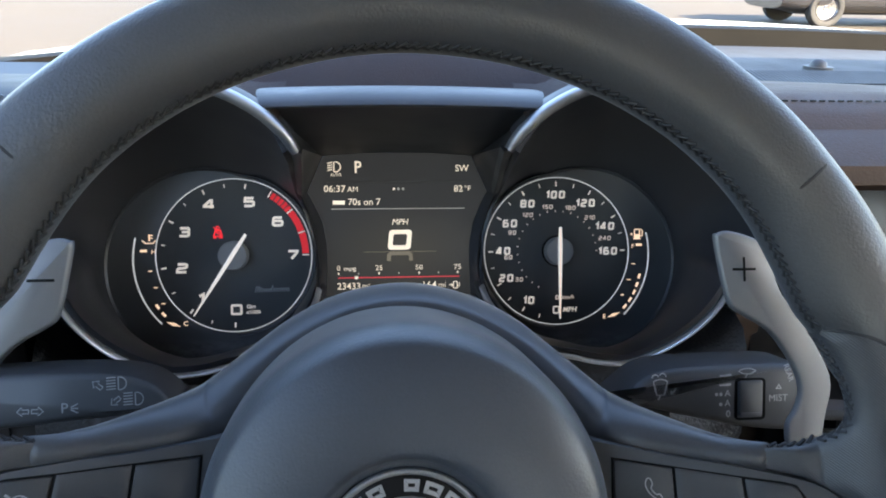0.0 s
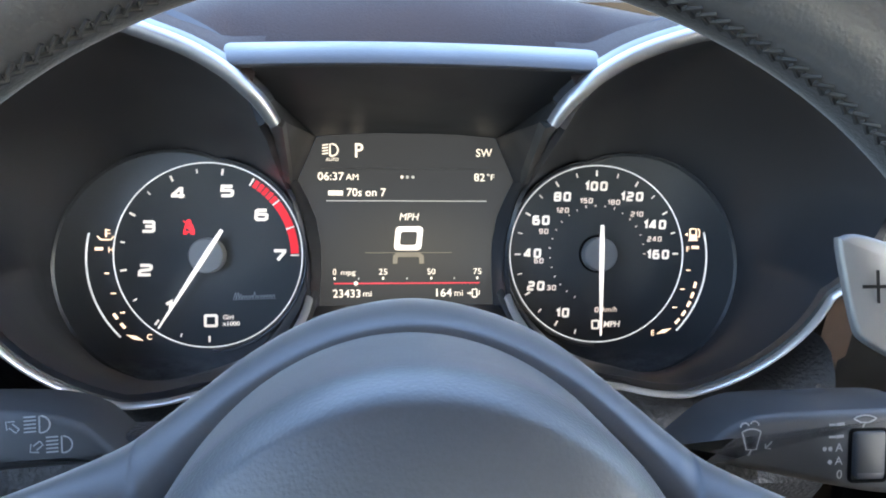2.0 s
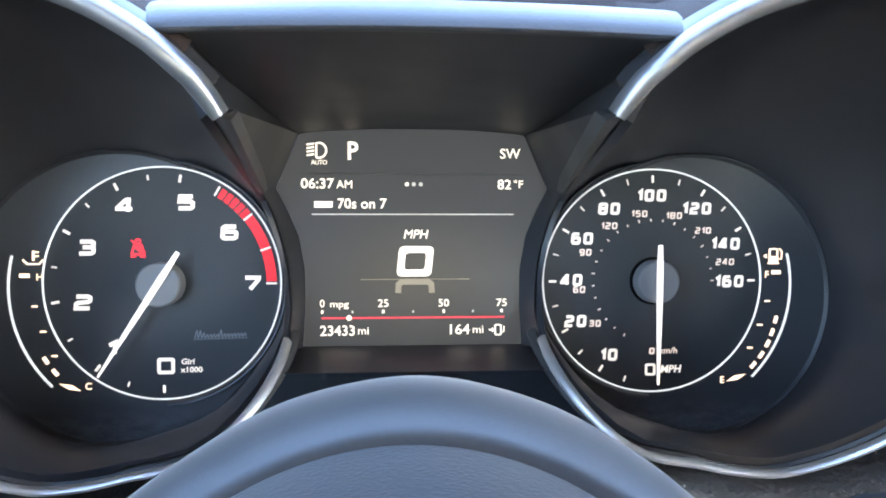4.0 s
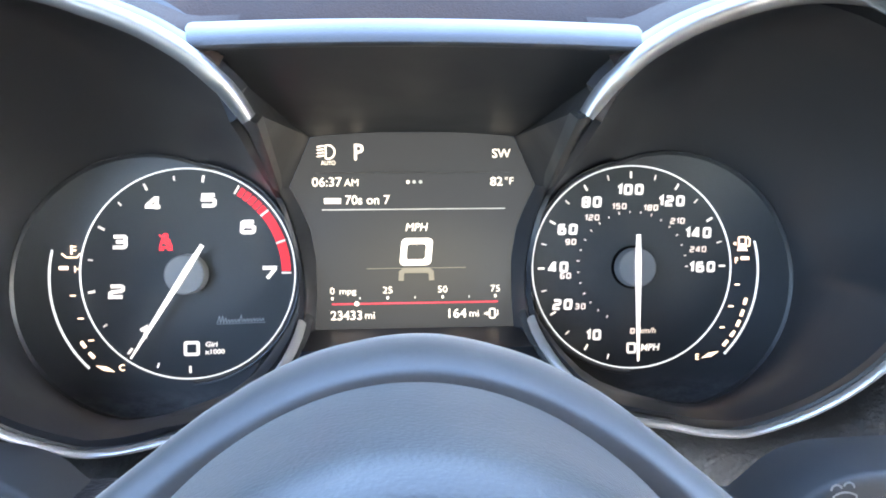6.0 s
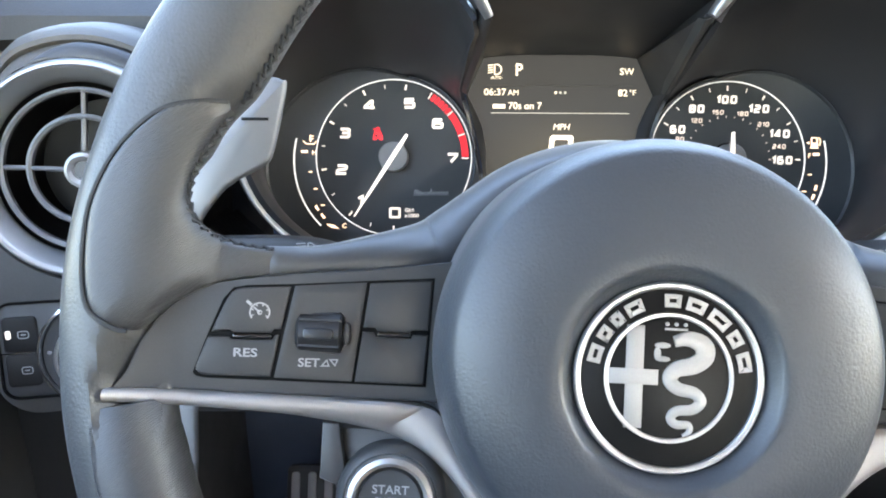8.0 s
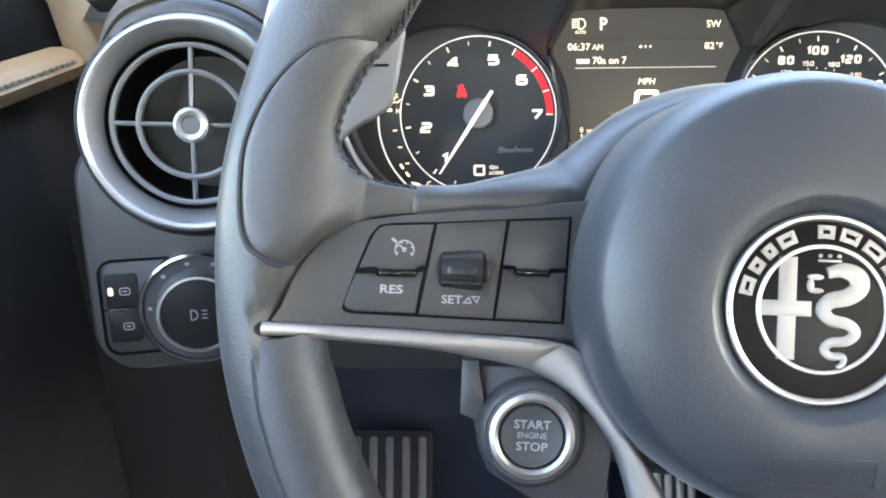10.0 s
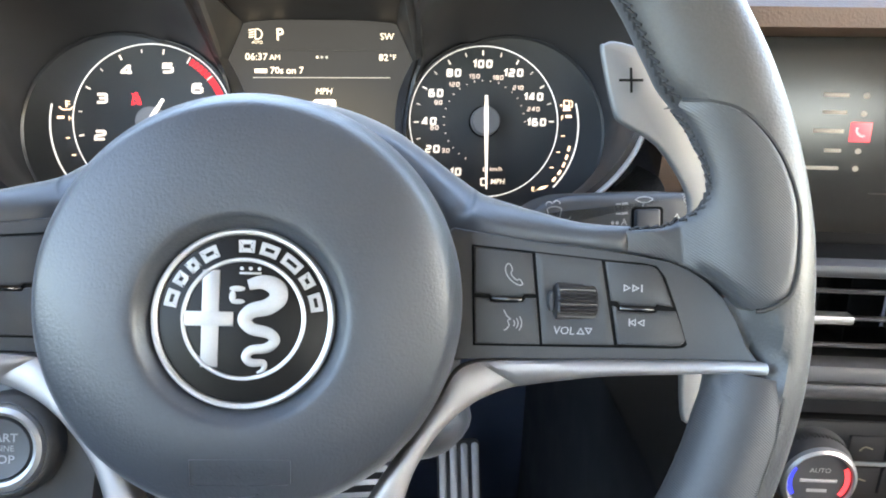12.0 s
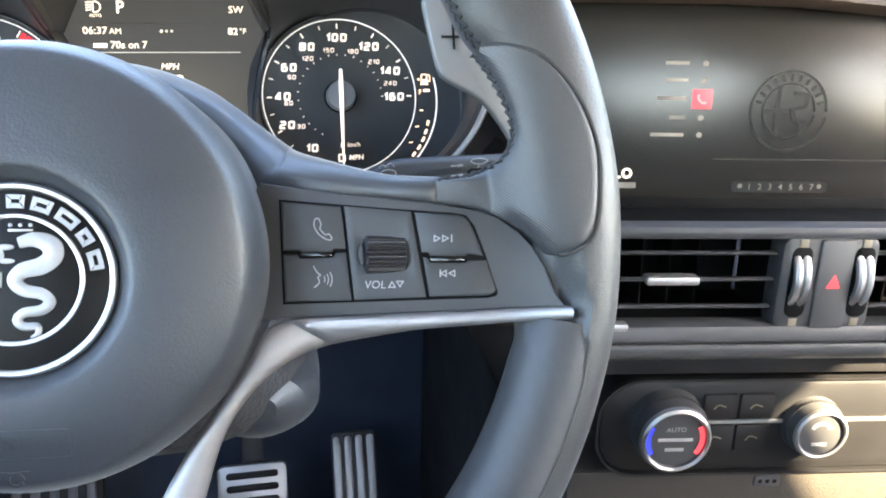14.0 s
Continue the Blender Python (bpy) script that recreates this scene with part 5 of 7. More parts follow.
def binnacle():
    b = thing("binnacle", pose(0, 0, 0), "black twin-tunnel instrument binnacle with silver edge trims", "instrument binnacle", kind="structure")
    N = 72
    for s in (-1, 1):
        rings = []
        lip = [lip_point(s, 360.0 * k / N, -0.0025) for k in range(N)]
        plate = []
        for k in range(N):
            q = GAUGE.inverted() @ lip[k] / MM
            ca, sa = s * q.x - 124, q.y + 7
            ca, sa = ca / math.hypot(ca, sa), sa / math.hypot(ca, sa)
            # the floor of the tunnel follows the plate, and the dial where that reaches further in
            bq = ca * 18 - sa * 7
            disc = bq * bq - (18 * 18 + 49 - 52.3 ** 2)
            reach = max(63.3, -bq + math.sqrt(max(disc, 0.0)))
            plate.append(gauge_point(s * (124 + reach * ca), -7 + reach * sa, -1.0))
        away = [0.0 if 138 < 360.0 * k / N < 255 else 1.0 for k in range(N)]
        outer = [lip_point(s, 360.0 * k / N, 0.007 * away[k], 0.012) for k in range(N)]
        rings.append(outer)
        rings.append([lip_point(s, 360.0 * k / N, 0.002 * away[k], 0.001) for k in range(N)])
        for f in (0.0, 0.15, 0.35, 0.55, 0.75, 0.9, 1.0):
            g = f ** 1.6
            rings.append([Vector((l.x + (p.x - l.x) * g, l.y + (p.y - l.y) * f, l.z + (p.z - l.z) * g)) for l, p in zip(lip, plate)])
        slab_world("tunnel", rings, BOWL, b, cap=(False, False))
        # satin silver brow over each tunnel: a broad band with a rounded front that ends in a square cut
        rr, n = [], 60
        for k in range(n + 1):
            c, ra = brow_point(s, 147.5 - 139.5 * k / n)
            e = (0.8, 0.94)[k] if k < 2 else 1.0
            rr.append([c + ra * (u * e) + Vector((0, v, 0)) for u, v in ((-0.0024, 0.0060), (-0.0029, 0.004), (-0.0028, 0.0008), (-0.0018, -0.0016), (0.0, -0.0030), (0.0016, -0.0030), (0.0025, -0.0016), (0.0028, 0.0010), (0.0024, 0.0045), (0.0018, 0.0060))])
        slab_world("brow_trim", rr, TRIM, b, "satin silver brow trim", angle=65)
        # black soffit between the brow and the mouth of the tunnel
        rr = []
        for k in range(n + 1):
            a = 143 - 135 * k / n
            c, ra = brow_point(s, a)
            q = lip_point(s, min(a, 145.5), 0.001, 0.004)
            rr.append([c - ra * 0.0022 + Vector((0, 0.004, 0)), (c - ra * 0.0020).lerp(q, 0.5) + Vector((0, 0.002, 0)), q, c + ra * 0.003 + Vector((0, 0.012, 0)), c + ra * 0.0018 + Vector((0, 0.005, 0))])
        slab_world("brow_soffit", rr, BOWL, b)
        # black strip that carries the brow's line down to the dial
        rr = []
        p0, p1 = brow_point(s, 147.5)[0] + Vector((s * 0.0006, 0.004, -0.0004)), lip_point(s, 176)
        for k in range(9):
            q = p0.lerp(p1, k / 8)
            wd = 0.0027 - 0.0011 * k / 8
            rr.append([q + Vector((s * u, v, 0.5 * u)) for u, v in ((-wd, 0.012), (-wd, 0.0), (-0.6 * wd, -0.0013), (0.5 * wd, -0.0014), (wd, 0.0), (wd, 0.012))])
        slab_world("flank_strip", rr, BLACK, b, "black edge strip")
        # silver line below the tunnel, in a black lip
        for name, off, deep, wd, mat, lab in (("lower_trim", 0.0002, -0.0066, 0.0014, BRIGHTLINE, "thin satin silver line"), ("lower_lip", 0.0032, 0.0020, 0.0022, BLACK, "")):
            rr, n = [], 56
            for k in range(n + 1):
                a = 215 + 157 * k / n
                t = min(1.0, 5 * (n - k) / n + 0.35)
                c = lip_point(s, a, off, deep)
                ra = Vector((s * math.cos(radians(a)), 0, math.sin(radians(a))))
                wv = wd * (1 + (0.5 * math.exp(-((k - 2) / 5.0) ** 2) if wd < 0.002 else 0))
                rr.append([c + ra * (wv * t * math.cos(q)) + Vector((0, 1.5 * wd * t * math.sin(q) + 0.001, 0)) for q in [2 * math.pi * j / 10 for j in range(10)]])
            slab_world(name, rr, mat, b, lab)
    # roof of the middle tunnel, its side cheeks and the hood over everything
    def mid(x):
        return 1.0668 - 0.0012 * (x / 0.065) ** 2

    xs = [0.0625 * v / 6 for v in range(-6, 7)]
    front = [Vector((x * 1.0, 0.397, mid(x) - 0.0006)) for x in xs]
    back = [gauge_point(x * 1000 * 0.79, 64.2 + 2.4 * (1 - (x / 0.0625) ** 2), -4) for x in xs]
    rings = [[f.lerp(g, t) + Vector((0, 0, -0.004 * math.sin(math.pi * t))) for f, g in zip(front, back)] for t in (0, 0.25, 0.5, 0.75, 1.0)]
    slab_world("tunnel_roof", rings, ROOFSKIN, b, cap=(False, False), close_u=False)
    for s in (-1, 1):
        corner, front_end = gauge_point(s * 49.3, 64.2, -4.5), Vector((s * 0.0625, 0.397, mid(0.0625) - 0.0006))
        top = [brow_point(s, 131)[0] + Vector((0, 0.0045, 0))] + [brow_point(s, a)[0] + brow_point(s, a)[1] * 0.0016 + Vector((0, 0.004, 0)) for a in (135, 141, 147)] + [lip_point(s, a, 0.0004) for a in (156, 166, 176)]
        base = [front_end + Vector((0, 0, 0.001)), front_end.lerp(corner, 0.33), front_end.lerp(corner, 0.66), corner] + [gauge_point(s * x, y, -5.5) for x, y in ((52.7, 56.4), (56.1, 48.6), (59.5, 40.7))]
        rings = [[p.lerp(q, t) for p, q in zip(top, base)] for t in (0, 0.33, 0.66, 1)]
        slab_world("tunnel_cheek", rings, ROOFSKIN, b, cap=(False, False), close_u=False)
        top = [lip_point(s, a, 0.0012) for a in (176, 186, 194, 202, 210, 218)]
        base = [gauge_point(s * x, y, -5.5) for x, y in ((59.5, 40.7), (54.5, 31), (49.8, 20), (47.2, 5), (47.2, -12), (48.2, -29))]
        rings = [[p.lerp(q, t) for p, q in zip(top, base)] for t in (0, 0.33, 0.66, 1)]
        slab_world("collar_cheek", rings, BOWL, b, cap=(False, False), close_u=False)
    base = [gauge_point(x, -28, -4) for x in (-50, -25, 0, 25, 50)]
    front = [Vector((x, 0.455, 0.932)) for x in (-0.052, -0.026, 0, 0.026, 0.052)]
    slab_world("tunnel_floor", [[p.lerp(q, t) for p, q in zip(base, front)] for t in (0, 0.5, 1)], BOWL, b, cap=(False, False), close_u=False)
    return b


binnacle()


def hood_z(x):
    """Height of the hood's front bar: level in the middle, arched over the two tunnels."""
    ax = abs(x)
    level = 1.0725 - 0.0014 * (ax / 0.066) ** 2
    d = ax - LIP_X
    r = LIP_R + 0.0055 + (0.004 if d > 0 else 0)
    archz = LIP_Z + math.sqrt(max(r * r - d * d, 1e-6)) if abs(d) < r else -1
    k = min(1.0, max(0.0, (ax - 0.097) / 0.012))
    if ax < LIP_X:
        level = max(level, brow_height(x) + 0.0012) if ax > 0.06 else level
        return level + (max(level, archz) - level) * k
    return max(archz, 0.9)


def hood():
    h = thing("cluster_hood", pose(0, 0, 0), "black padded hood over the instruments, sky sheen on top", "cluster hood", kind="structure")
    prof = [(0.410, -0.0072), (0.4000, -0.0072), (0.3970, -0.0069), (0.3952, -0.0061), (0.3950, -0.0052), (0.3962, -0.0041), (0.3990, -0.0028), (0.404, -0.0014), (0.411, -0.0005), (0.417, -0.0004), (0.424, -0.0010), (0.430, -0.0020), (0.434, -0.0044)]
    n = 96
    bar, pad = [], []
    for k in range(n + 1):
        x = -0.222 + 0.444 * k / n
        z = hood_z(x)
        g = min(1.0, max(0.0, (abs(x) - (0.067 if x > 0 else 0.071)) / 0.012))
        g = g * g * (3 - 2 * g)
        bar.append([(x, y + (0.428 - y) * g * (1 if y < 0.428 else 0), z + dz * (1 - 0.9 * g)) for y, dz in prof])
        crest = 1.0885 - 0.0125 * (x / 0.13) ** 2
        z0 = z - 0.0040 + 0.0032 * g
        ring = [(x, 0.4335, z0 - 0.004), (x, 0.4345, z0)]
        for f in (0.12, 0.3, 0.5, 0.7, 0.85, 1.0):
            ring.append((x, 0.4345 + 0.062 * f, z0 + (crest - z0) * math.sin(0.5 * math.pi * f) ** 0.9))
        ring += [(x, 0.53, crest - 0.0025), (x, 0.57, crest - 0.010), (x, 0.62, min(crest - 0.02, 1.056)), (x, 0.67, 1.036)]
        pad.append(ring)
    slab_world("hood_bar", bar, HOODSKIN, h, cap=(False, False), close_u=False, angle=60)
    # shoulder that closes the hood behind each brow
    for s in (-1, 1):
        rr = []
        for k in range(25):
            c, ra = brow_point(s, 138 - 3.2 * k)
            p0 = c + ra * 0.0006 + Vector((0, 0.003, 0))
            p1 = Vector((p0.x + ra.x * 0.002, 0.4335, max(hood_z(p0.x), p0.z) + 0.0004))
            rr.append([p0, p0.lerp(p1, 0.2) + ra * 0.0012, p0.lerp(p1, 0.6) + ra * 0.001, p1])
        slab_world("brow_shoulder", rr, DASHTOP, h, cap=(False, False), close_u=False, angle=60)
    slab_world("hood_pad", pad, DASHTOP, h, "dark brown soft pad", cap=(False, False), close_u=False)
    return h


hood()

# ---- column, stalks ----


def column_cover():
    c = thing("column_cover", pose(0, 0, 0), "grained black steering column cover below the cluster", "column cover", kind="structure")
    rings = []
    for y, hw, top, bot in ((0.285, 0.040, 0.93, 0.845), (0.295, 0.058, 0.935, 0.835), (0.31, 0.070, 0.93, 0.828), (0.34, 0.078, 0.918, 0.825), (0.38, 0.084, 0.900, 0.82), (0.43, 0.088, 0.885, 0.82), (0.50, 0.09, 0.87, 0.82)):
        ring = []
        for k in range(32):
            a = 2 * math.pi * k / 32
            ca, sa = math.cos(a), math.sin(a)
            ex = lambda v: math.copysign(abs(v) ** 0.6, v)
            ring.append((-0.003 + hw * ex(ca), y, (top + bot) / 2 + (top - bot) / 2 * ex(sa)))
        rings.append(ring)
    slab_world("cover_shell", rings, GRAIN, c)
    # pad under each tunnel, with a seam beside the column
    for s in (-1, 1):
        rr = []
        for k in range(14):
            f = k / 13
            x = s * (0.085 + 0.118 * f)
            zt = LIP_Z - math.sqrt(max((LIP_R + 0.004) ** 2 - (abs(x) - LIP_X) ** 2, 0.0)) if abs(abs(x) - LIP_X) < LIP_R + 0.004 else LIP_Z - 0.02
            zt = min(zt, 0.96) - 0.008
            rr.append([(x, 0.47, zt - 0.004), (x, 0.432, zt), (x, 0.422, zt - 0.003), (x, 0.415, zt - 0.012), (x, 0.407, zt - 0.03), (x, 0.403, 0.868), (x, 0.410, 0.852), (x, 0.47, 0.846)])
        slab_world("knee_pad", rr, GRAIN, c)
        seam = [Vector((s * (0.100 + 0.012 * t), 0.4255 - 0.022 * t, 0.8985 - 0.04 * t)) for t in (0, 0.3, 0.6, 1.0)]
        rr = [[p + Vector((0.0008 * math.cos(q), -0.0008 * math.sin(q), 0.0003)) for q in (0, 1.57, 3.14, 4.71)] for p in seam]
        slab_world("pad_seam", rr, SATIN, c)


column_cover()
STALK_L = basis((0, 0.352, 0.94), 18)
STALK_R = basis((0, 0.327, 0.948), 18)


def stalk(s):
    if s < 0:
        t = thing("indicator_stalk", STALK_L, "black indicator and headlamp stalk with white symbols", "control stalk", "stalks behind the wheel")
        out = [(-110, -9), (-115, -3), (-123, 4), (-134, 8), (-148, 9.6), (-165, 10), (-188, 9.6), (-208, 8.5), (-222, 5), (-226, -2), (-222, -13), (-205, -17), (-186, -15.5), (-150, -12.5), (-120, -11)]
    else:
        t = thing("wiper_stalk", STALK_R, "black wiper stalk with white markings and a thumb wheel", "control stalk", "stalks behind the wheel")
        out = [(94, -5), (100, 0), (107, 5.5), (115, 8.8), (126, 10.2), (166, 10.8), (178, 10.4), (185, 8.6), (188, 2), (186, -16), (180, -21), (164, -20.5), (140, -16), (97, -6)]
    loop = [(p.x, p.y) for p in smooth_line(out, 3, True)]
    body = part("stalk_body", prism(loop, -32, 0, 3.5), BLACK, t, angle=60)
    root = s * 100
    part("stalk_root", prism([(root - 26, -20), (root + 26, -20), (root + 24, -5), (root - 24, -5)], -34, -14, 3), GRAIN, t)
    z = 0.03
    K = lambda pts, w=0.55, c=False: line(pts, w, z - 0.1, z + 0.06, c)
    if s < 0:
        def beam(x, y):
            return [K([(x - 5.4, y + 2.6 - 1.35 * k), (x - 1.2, y + 2.9 - 1.35 * k)]) for k in range(5)] + [K([(x, y - 3), (x, y + 3)] + arc(x + 0.6, y, 3.0, 85, -85, 10) + [(x, y - 3)])]

        def arrow(x, y, a):
            r = lambda p, q: (x + p * math.cos(a) - q * math.sin(a), y + p * math.sin(a) + q * math.cos(a))
            return [K([r(2.6, 0.9), r(-0.3, 0.9), r(-0.3, 2.1), r(-2.6, 0), r(-0.3, -2.1), r(-0.3, -0.9), r(2.6, -0.9), r(2.6, 0.9)], 0.5)]

        part("high_beam_print", join(*beam(-137, 4.6), *arrow(-146.5, 4.0, -0.7)), INK, body)
        part("flash_print", join(*beam(-129.5, -2.8), *arrow(-138.5, -3.8, 0.7)), INK, body)
        part("indicator_print", join(*arrow(-180, -7.5, 0), *arrow(-173.5, -7.5, math.pi)), INK, body)
        lettering("parking_print", "P", 4.8, (-161.5, -6.6), INK, body, z)
        part("parking_rays", join(*[K([(-158.6, -6.6 + d * 0.6), (-155.4, -6.6 + d * 2.2)]) for d in (-1, 0, 1)]), INK, body)
    else:
        part("washer_print", join(K(arc(114, -1, 6, 55, 125, 8) + [(112.2, -2.4), (115.8, -2.4), (117.4, 3.8)], 0.55), K(arc(111.5, 5.6, 1.6, 20, 180, 6)), K(arc(115, 6.2, 1.6, 0, 160, 6)), K([(121.6, 0.4), (119.2, -2.2), (121.2, -2.2)], 0.5), K([(119.2, -2.2), (119.2, -0.4)], 0.5), K([(114, -2.4), (113, -4.6)], 0.6)), INK, body)
        part("wiper_print", join(K(arc(156, 0.4, 8.6, 60, 120, 8) + [(154.4, 6.4), (157.6, 6.4), (160.3, 7.8)], 0.5), K([(156, 6.4), (155.2, 4.6)], 0.55)), INK, body)
        wheel = part("thumb_wheel", prism(rounded(151.5, 163.5, -13.5, 3.4, 1.5), -2, 1.6, 1.2), BUTTON, body, "glossy black thumb wheel")
        part("wheel_frame", outline(rounded(150, 165, -15.5, 4.4, 2.0), 1.2, -0.5, 0.35), BLACKINKSHADE, body)
        part("wheel_mark", box(152.6, 162.4, -13.6, -11.6, 0.5, 1.75, 0.2), GREYTRIM, wheel)
        for y, n in ((5.8, 2), (1.4, 1)):
            part("speed_print", join(*[K([(143.4 + 3.0 * k - (0.8 if k == 0 else 0), y), (145.2 + 3.2 * k, y)], 0.8) for k in range(n)], K([(145.4, y), (148.2, y + 0.3)], 1.1)), INK, body)
        for y, d in ((-2.6, 2), (-7.4, 1)):
            lettering("auto_print", "A", 3.0, (146.6, y), INK, body, z)
            part("drop_print", join(*[prism([(143.3 - 2.1 * k + 0.8 * math.cos(a), y - 0.3 + 0.9 * math.sin(a)) for a in [0.785 * j for j in range(8)]], z - 0.1, z + 0.06, 0) for k in range(d)]), INK, body)
        lettering("zero_print", "0", 3.2, (147.0, -12.4), INK, body, z)
        lettering("mist_print", "MIST", 3.2, (171.5, -5.6), INK, body, z)
        part("mist_arrow", outline([(170.2, -1.2), (173.2, -1.2), (171.7, 1.4)], 0.45, z - 0.1, z + 0.06), INK, body)
        lettering("rear_print", "REAR", 2.6, (176.4, 6.4), INK, body, z, turn=-70)
    return t


stalk(-1)
stalk(1)

# ---- dashboard ----


def dash_body():
    d = thing("dashboard", pose(0, 0, 0), "black soft-skinned dashboard with stitched top and dark trim", "dashboard", kind="structure")
    # upper pad beside the hood, right and left, and deep top up to the windscreen
    for s, x0, x1 in ((1, 0.205, 1.10), (-1, -0.315, -0.205)):
        rr = []
        for k in range(13):
            x = x0 + (x1 - x0) * k / 12
            far = abs(x)
            sag = 0.035 * max(0.0, (far - 0.30)) if s > 0 else 0.05 * max(0.0, far - 0.3)
            prof = [(0.485, 1.018), (0.452, 1.021), (0.440, 1.028), (0.441, 1.040), (0.456, 1.052), (0.49, 1.058), (0.56, 1.052), (0.62, 1.046), (0.64, 1.040)]
            rr.append([(x, y, z - sag) for y, z in prof])
        slab_world("upper_pad", rr, DASHTAN if s > 0 else DASH, d, "brown stitched leather pad" if s > 0 else "", cap=(False, False), close_u=False)
    # stitch line on the pads
    for s in (1, -1):
        st = bmesh.new()
        for k in range(90 if s > 0 else 16):
            x = s * (0.215 + 0.006 * k)
            z = 1.0555 - (0.035 if s > 0 else 0.05) * max(0.0, abs(x) - 0.30)
            vs = [st.verts.new(((x + dx) * 1000, (0.475 + dy) * 1000, (z + dz) * 1000)) for dz in (0, 0.0009) for dx, dy in ((-0.0018, -0.0005), (0.0018, -0.0005), (0.0018, 0.0005), (-0.0018, 0.0005))]
            for f in ((0, 1, 2, 3), (4, 5, 6, 7), (0, 1, 5, 4), (1, 2, 6, 5), (2, 3, 7, 6), (3, 0, 4, 7)):
                st.faces.new([vs[i] for i in f])
        tagged(part("pad_stitching", st, INK if s < 0 else THREAD, d), kind="stuff")
    rr = []
    for k in range(17):
        x = -0.40 + 1.52 * k / 16
        bow = 0.10 * ((x - 0.36) / 0.76) ** 2
        sag = 0.045 * ((x - 0.36) / 0.86) ** 2
        rr.append([(x, 0.60, 1.0), (x, 0.612, 1.024), (x, 0.66, 1.034 - 0.3 * sag), (x, 0.70 - bow * 0.3, 1.040 - 0.5 * sag), (x, 0.76 - bow * 0.6, 1.0415 - 0.8 * sag), (x, 0.87 - bow, 1.0455 - sag), (x, 0.89 - bow, 1.037 - sag), (x, 0.90 - bow, 0.94)])
    slab_world("dash_top", rr, DASH, d, cap=(False, False), close_u=False)
    # perforated loudspeaker strips
    for s, x0, x1 in ((1, 0.31, 0.62), (-1, -0.385, -0.24)):
        gr = bmesh.new()
        n = 80
        for k in range(n):
            x = x0 + (x1 - x0) * k / n
            for y0, y1 in ((0.665, 0.705),):
                za, zb = 1.036, 1.0415
                vs = [gr.verts.new(((x + dx) * 1000, y * 1000, (z + dz) * 1000)) for dz in (0, 0.0012) for dx, y, z in ((0, y0, za), (0.0022, y0, za), (0.0022, y1, zb), (0, y1, zb))]
                for f in ((4, 5, 6, 7), (0, 1, 5, 4), (1, 2, 6, 5), (2, 3, 7, 6), (3, 0, 4, 7)):
                    gr.faces.new([vs[i] for i in f])
        tagged(part("speaker_slats", gr, BLACK, d), kind="stuff")
    # light sensor dome
    sens = lathe([(0, 7), (4, 6.4), (7, 4), (8, 0), (13, 0), (13, -3)], 32)
    bmesh.ops.transform(sens, matrix=Matrix.Translation((400, 722, 1044)), verts=sens.verts)
    part("light_sensor", sens, BLACK, d)
    # main face: panels round the openings
    slab = lambda nm, pts, m, lab="": slab_world(nm, pts, m, d, lab)
    def wall(nm, x0, x1, y0, y1, z0, z1, m, lab=""):
        bm = box(x0 * 1000, x1 * 1000, y0 * 1000, y1 * 1000, z0 * 1000, z1 * 1000, 4)
        return part(nm, bm, m, d, lab)
    wall("face_left", -0.30, -0.20, 0.46, 0.56, 0.89, 1.0, DASH)
    wall("face_low", -0.335, -0.20, 0.455, 0.56, 0.80, 0.89, DASH)
    wall("face_mid", -0.24, 0.24, 0.49, 0.56, 0.80, 0.868, CARPET)
    wall("trim_right", 0.205, 0.26, 0.45, 0.56, 0.80, 1.02, BROWNGLOSS)
    wall("lower_left", -0.335, -0.10, 0.44, 0.50, 0.80, 0.86, DASH)
    wall("lower_mid", -0.12, 0.25, 0.56, 0.60, 0.74, 0.86, CARPET)
    wall("glove_face", 0.56, 1.10, 0.43, 0.56, 0.62, 1.0, DASH)
    # dark glossy decor strip between cluster and centre screen
    rr = []
    for k in range(9):
        x = 0.203 + 0.016 * k / 8
        y = 0.440
        rr.append([(x, y, 0.86), (x, y - 0.006, 0.90), (x, y - 0.008, 0.95), (x, y - 0.004, 1.0), (x, y + 0.004, 1.018), (x, 0.46, 1.018), (x, 0.46, 0.86)])
    slab_world("decor_strip", rr, BROWNGLOSS, d, "dark brown glossy decor strip")
    return d


dash_body()


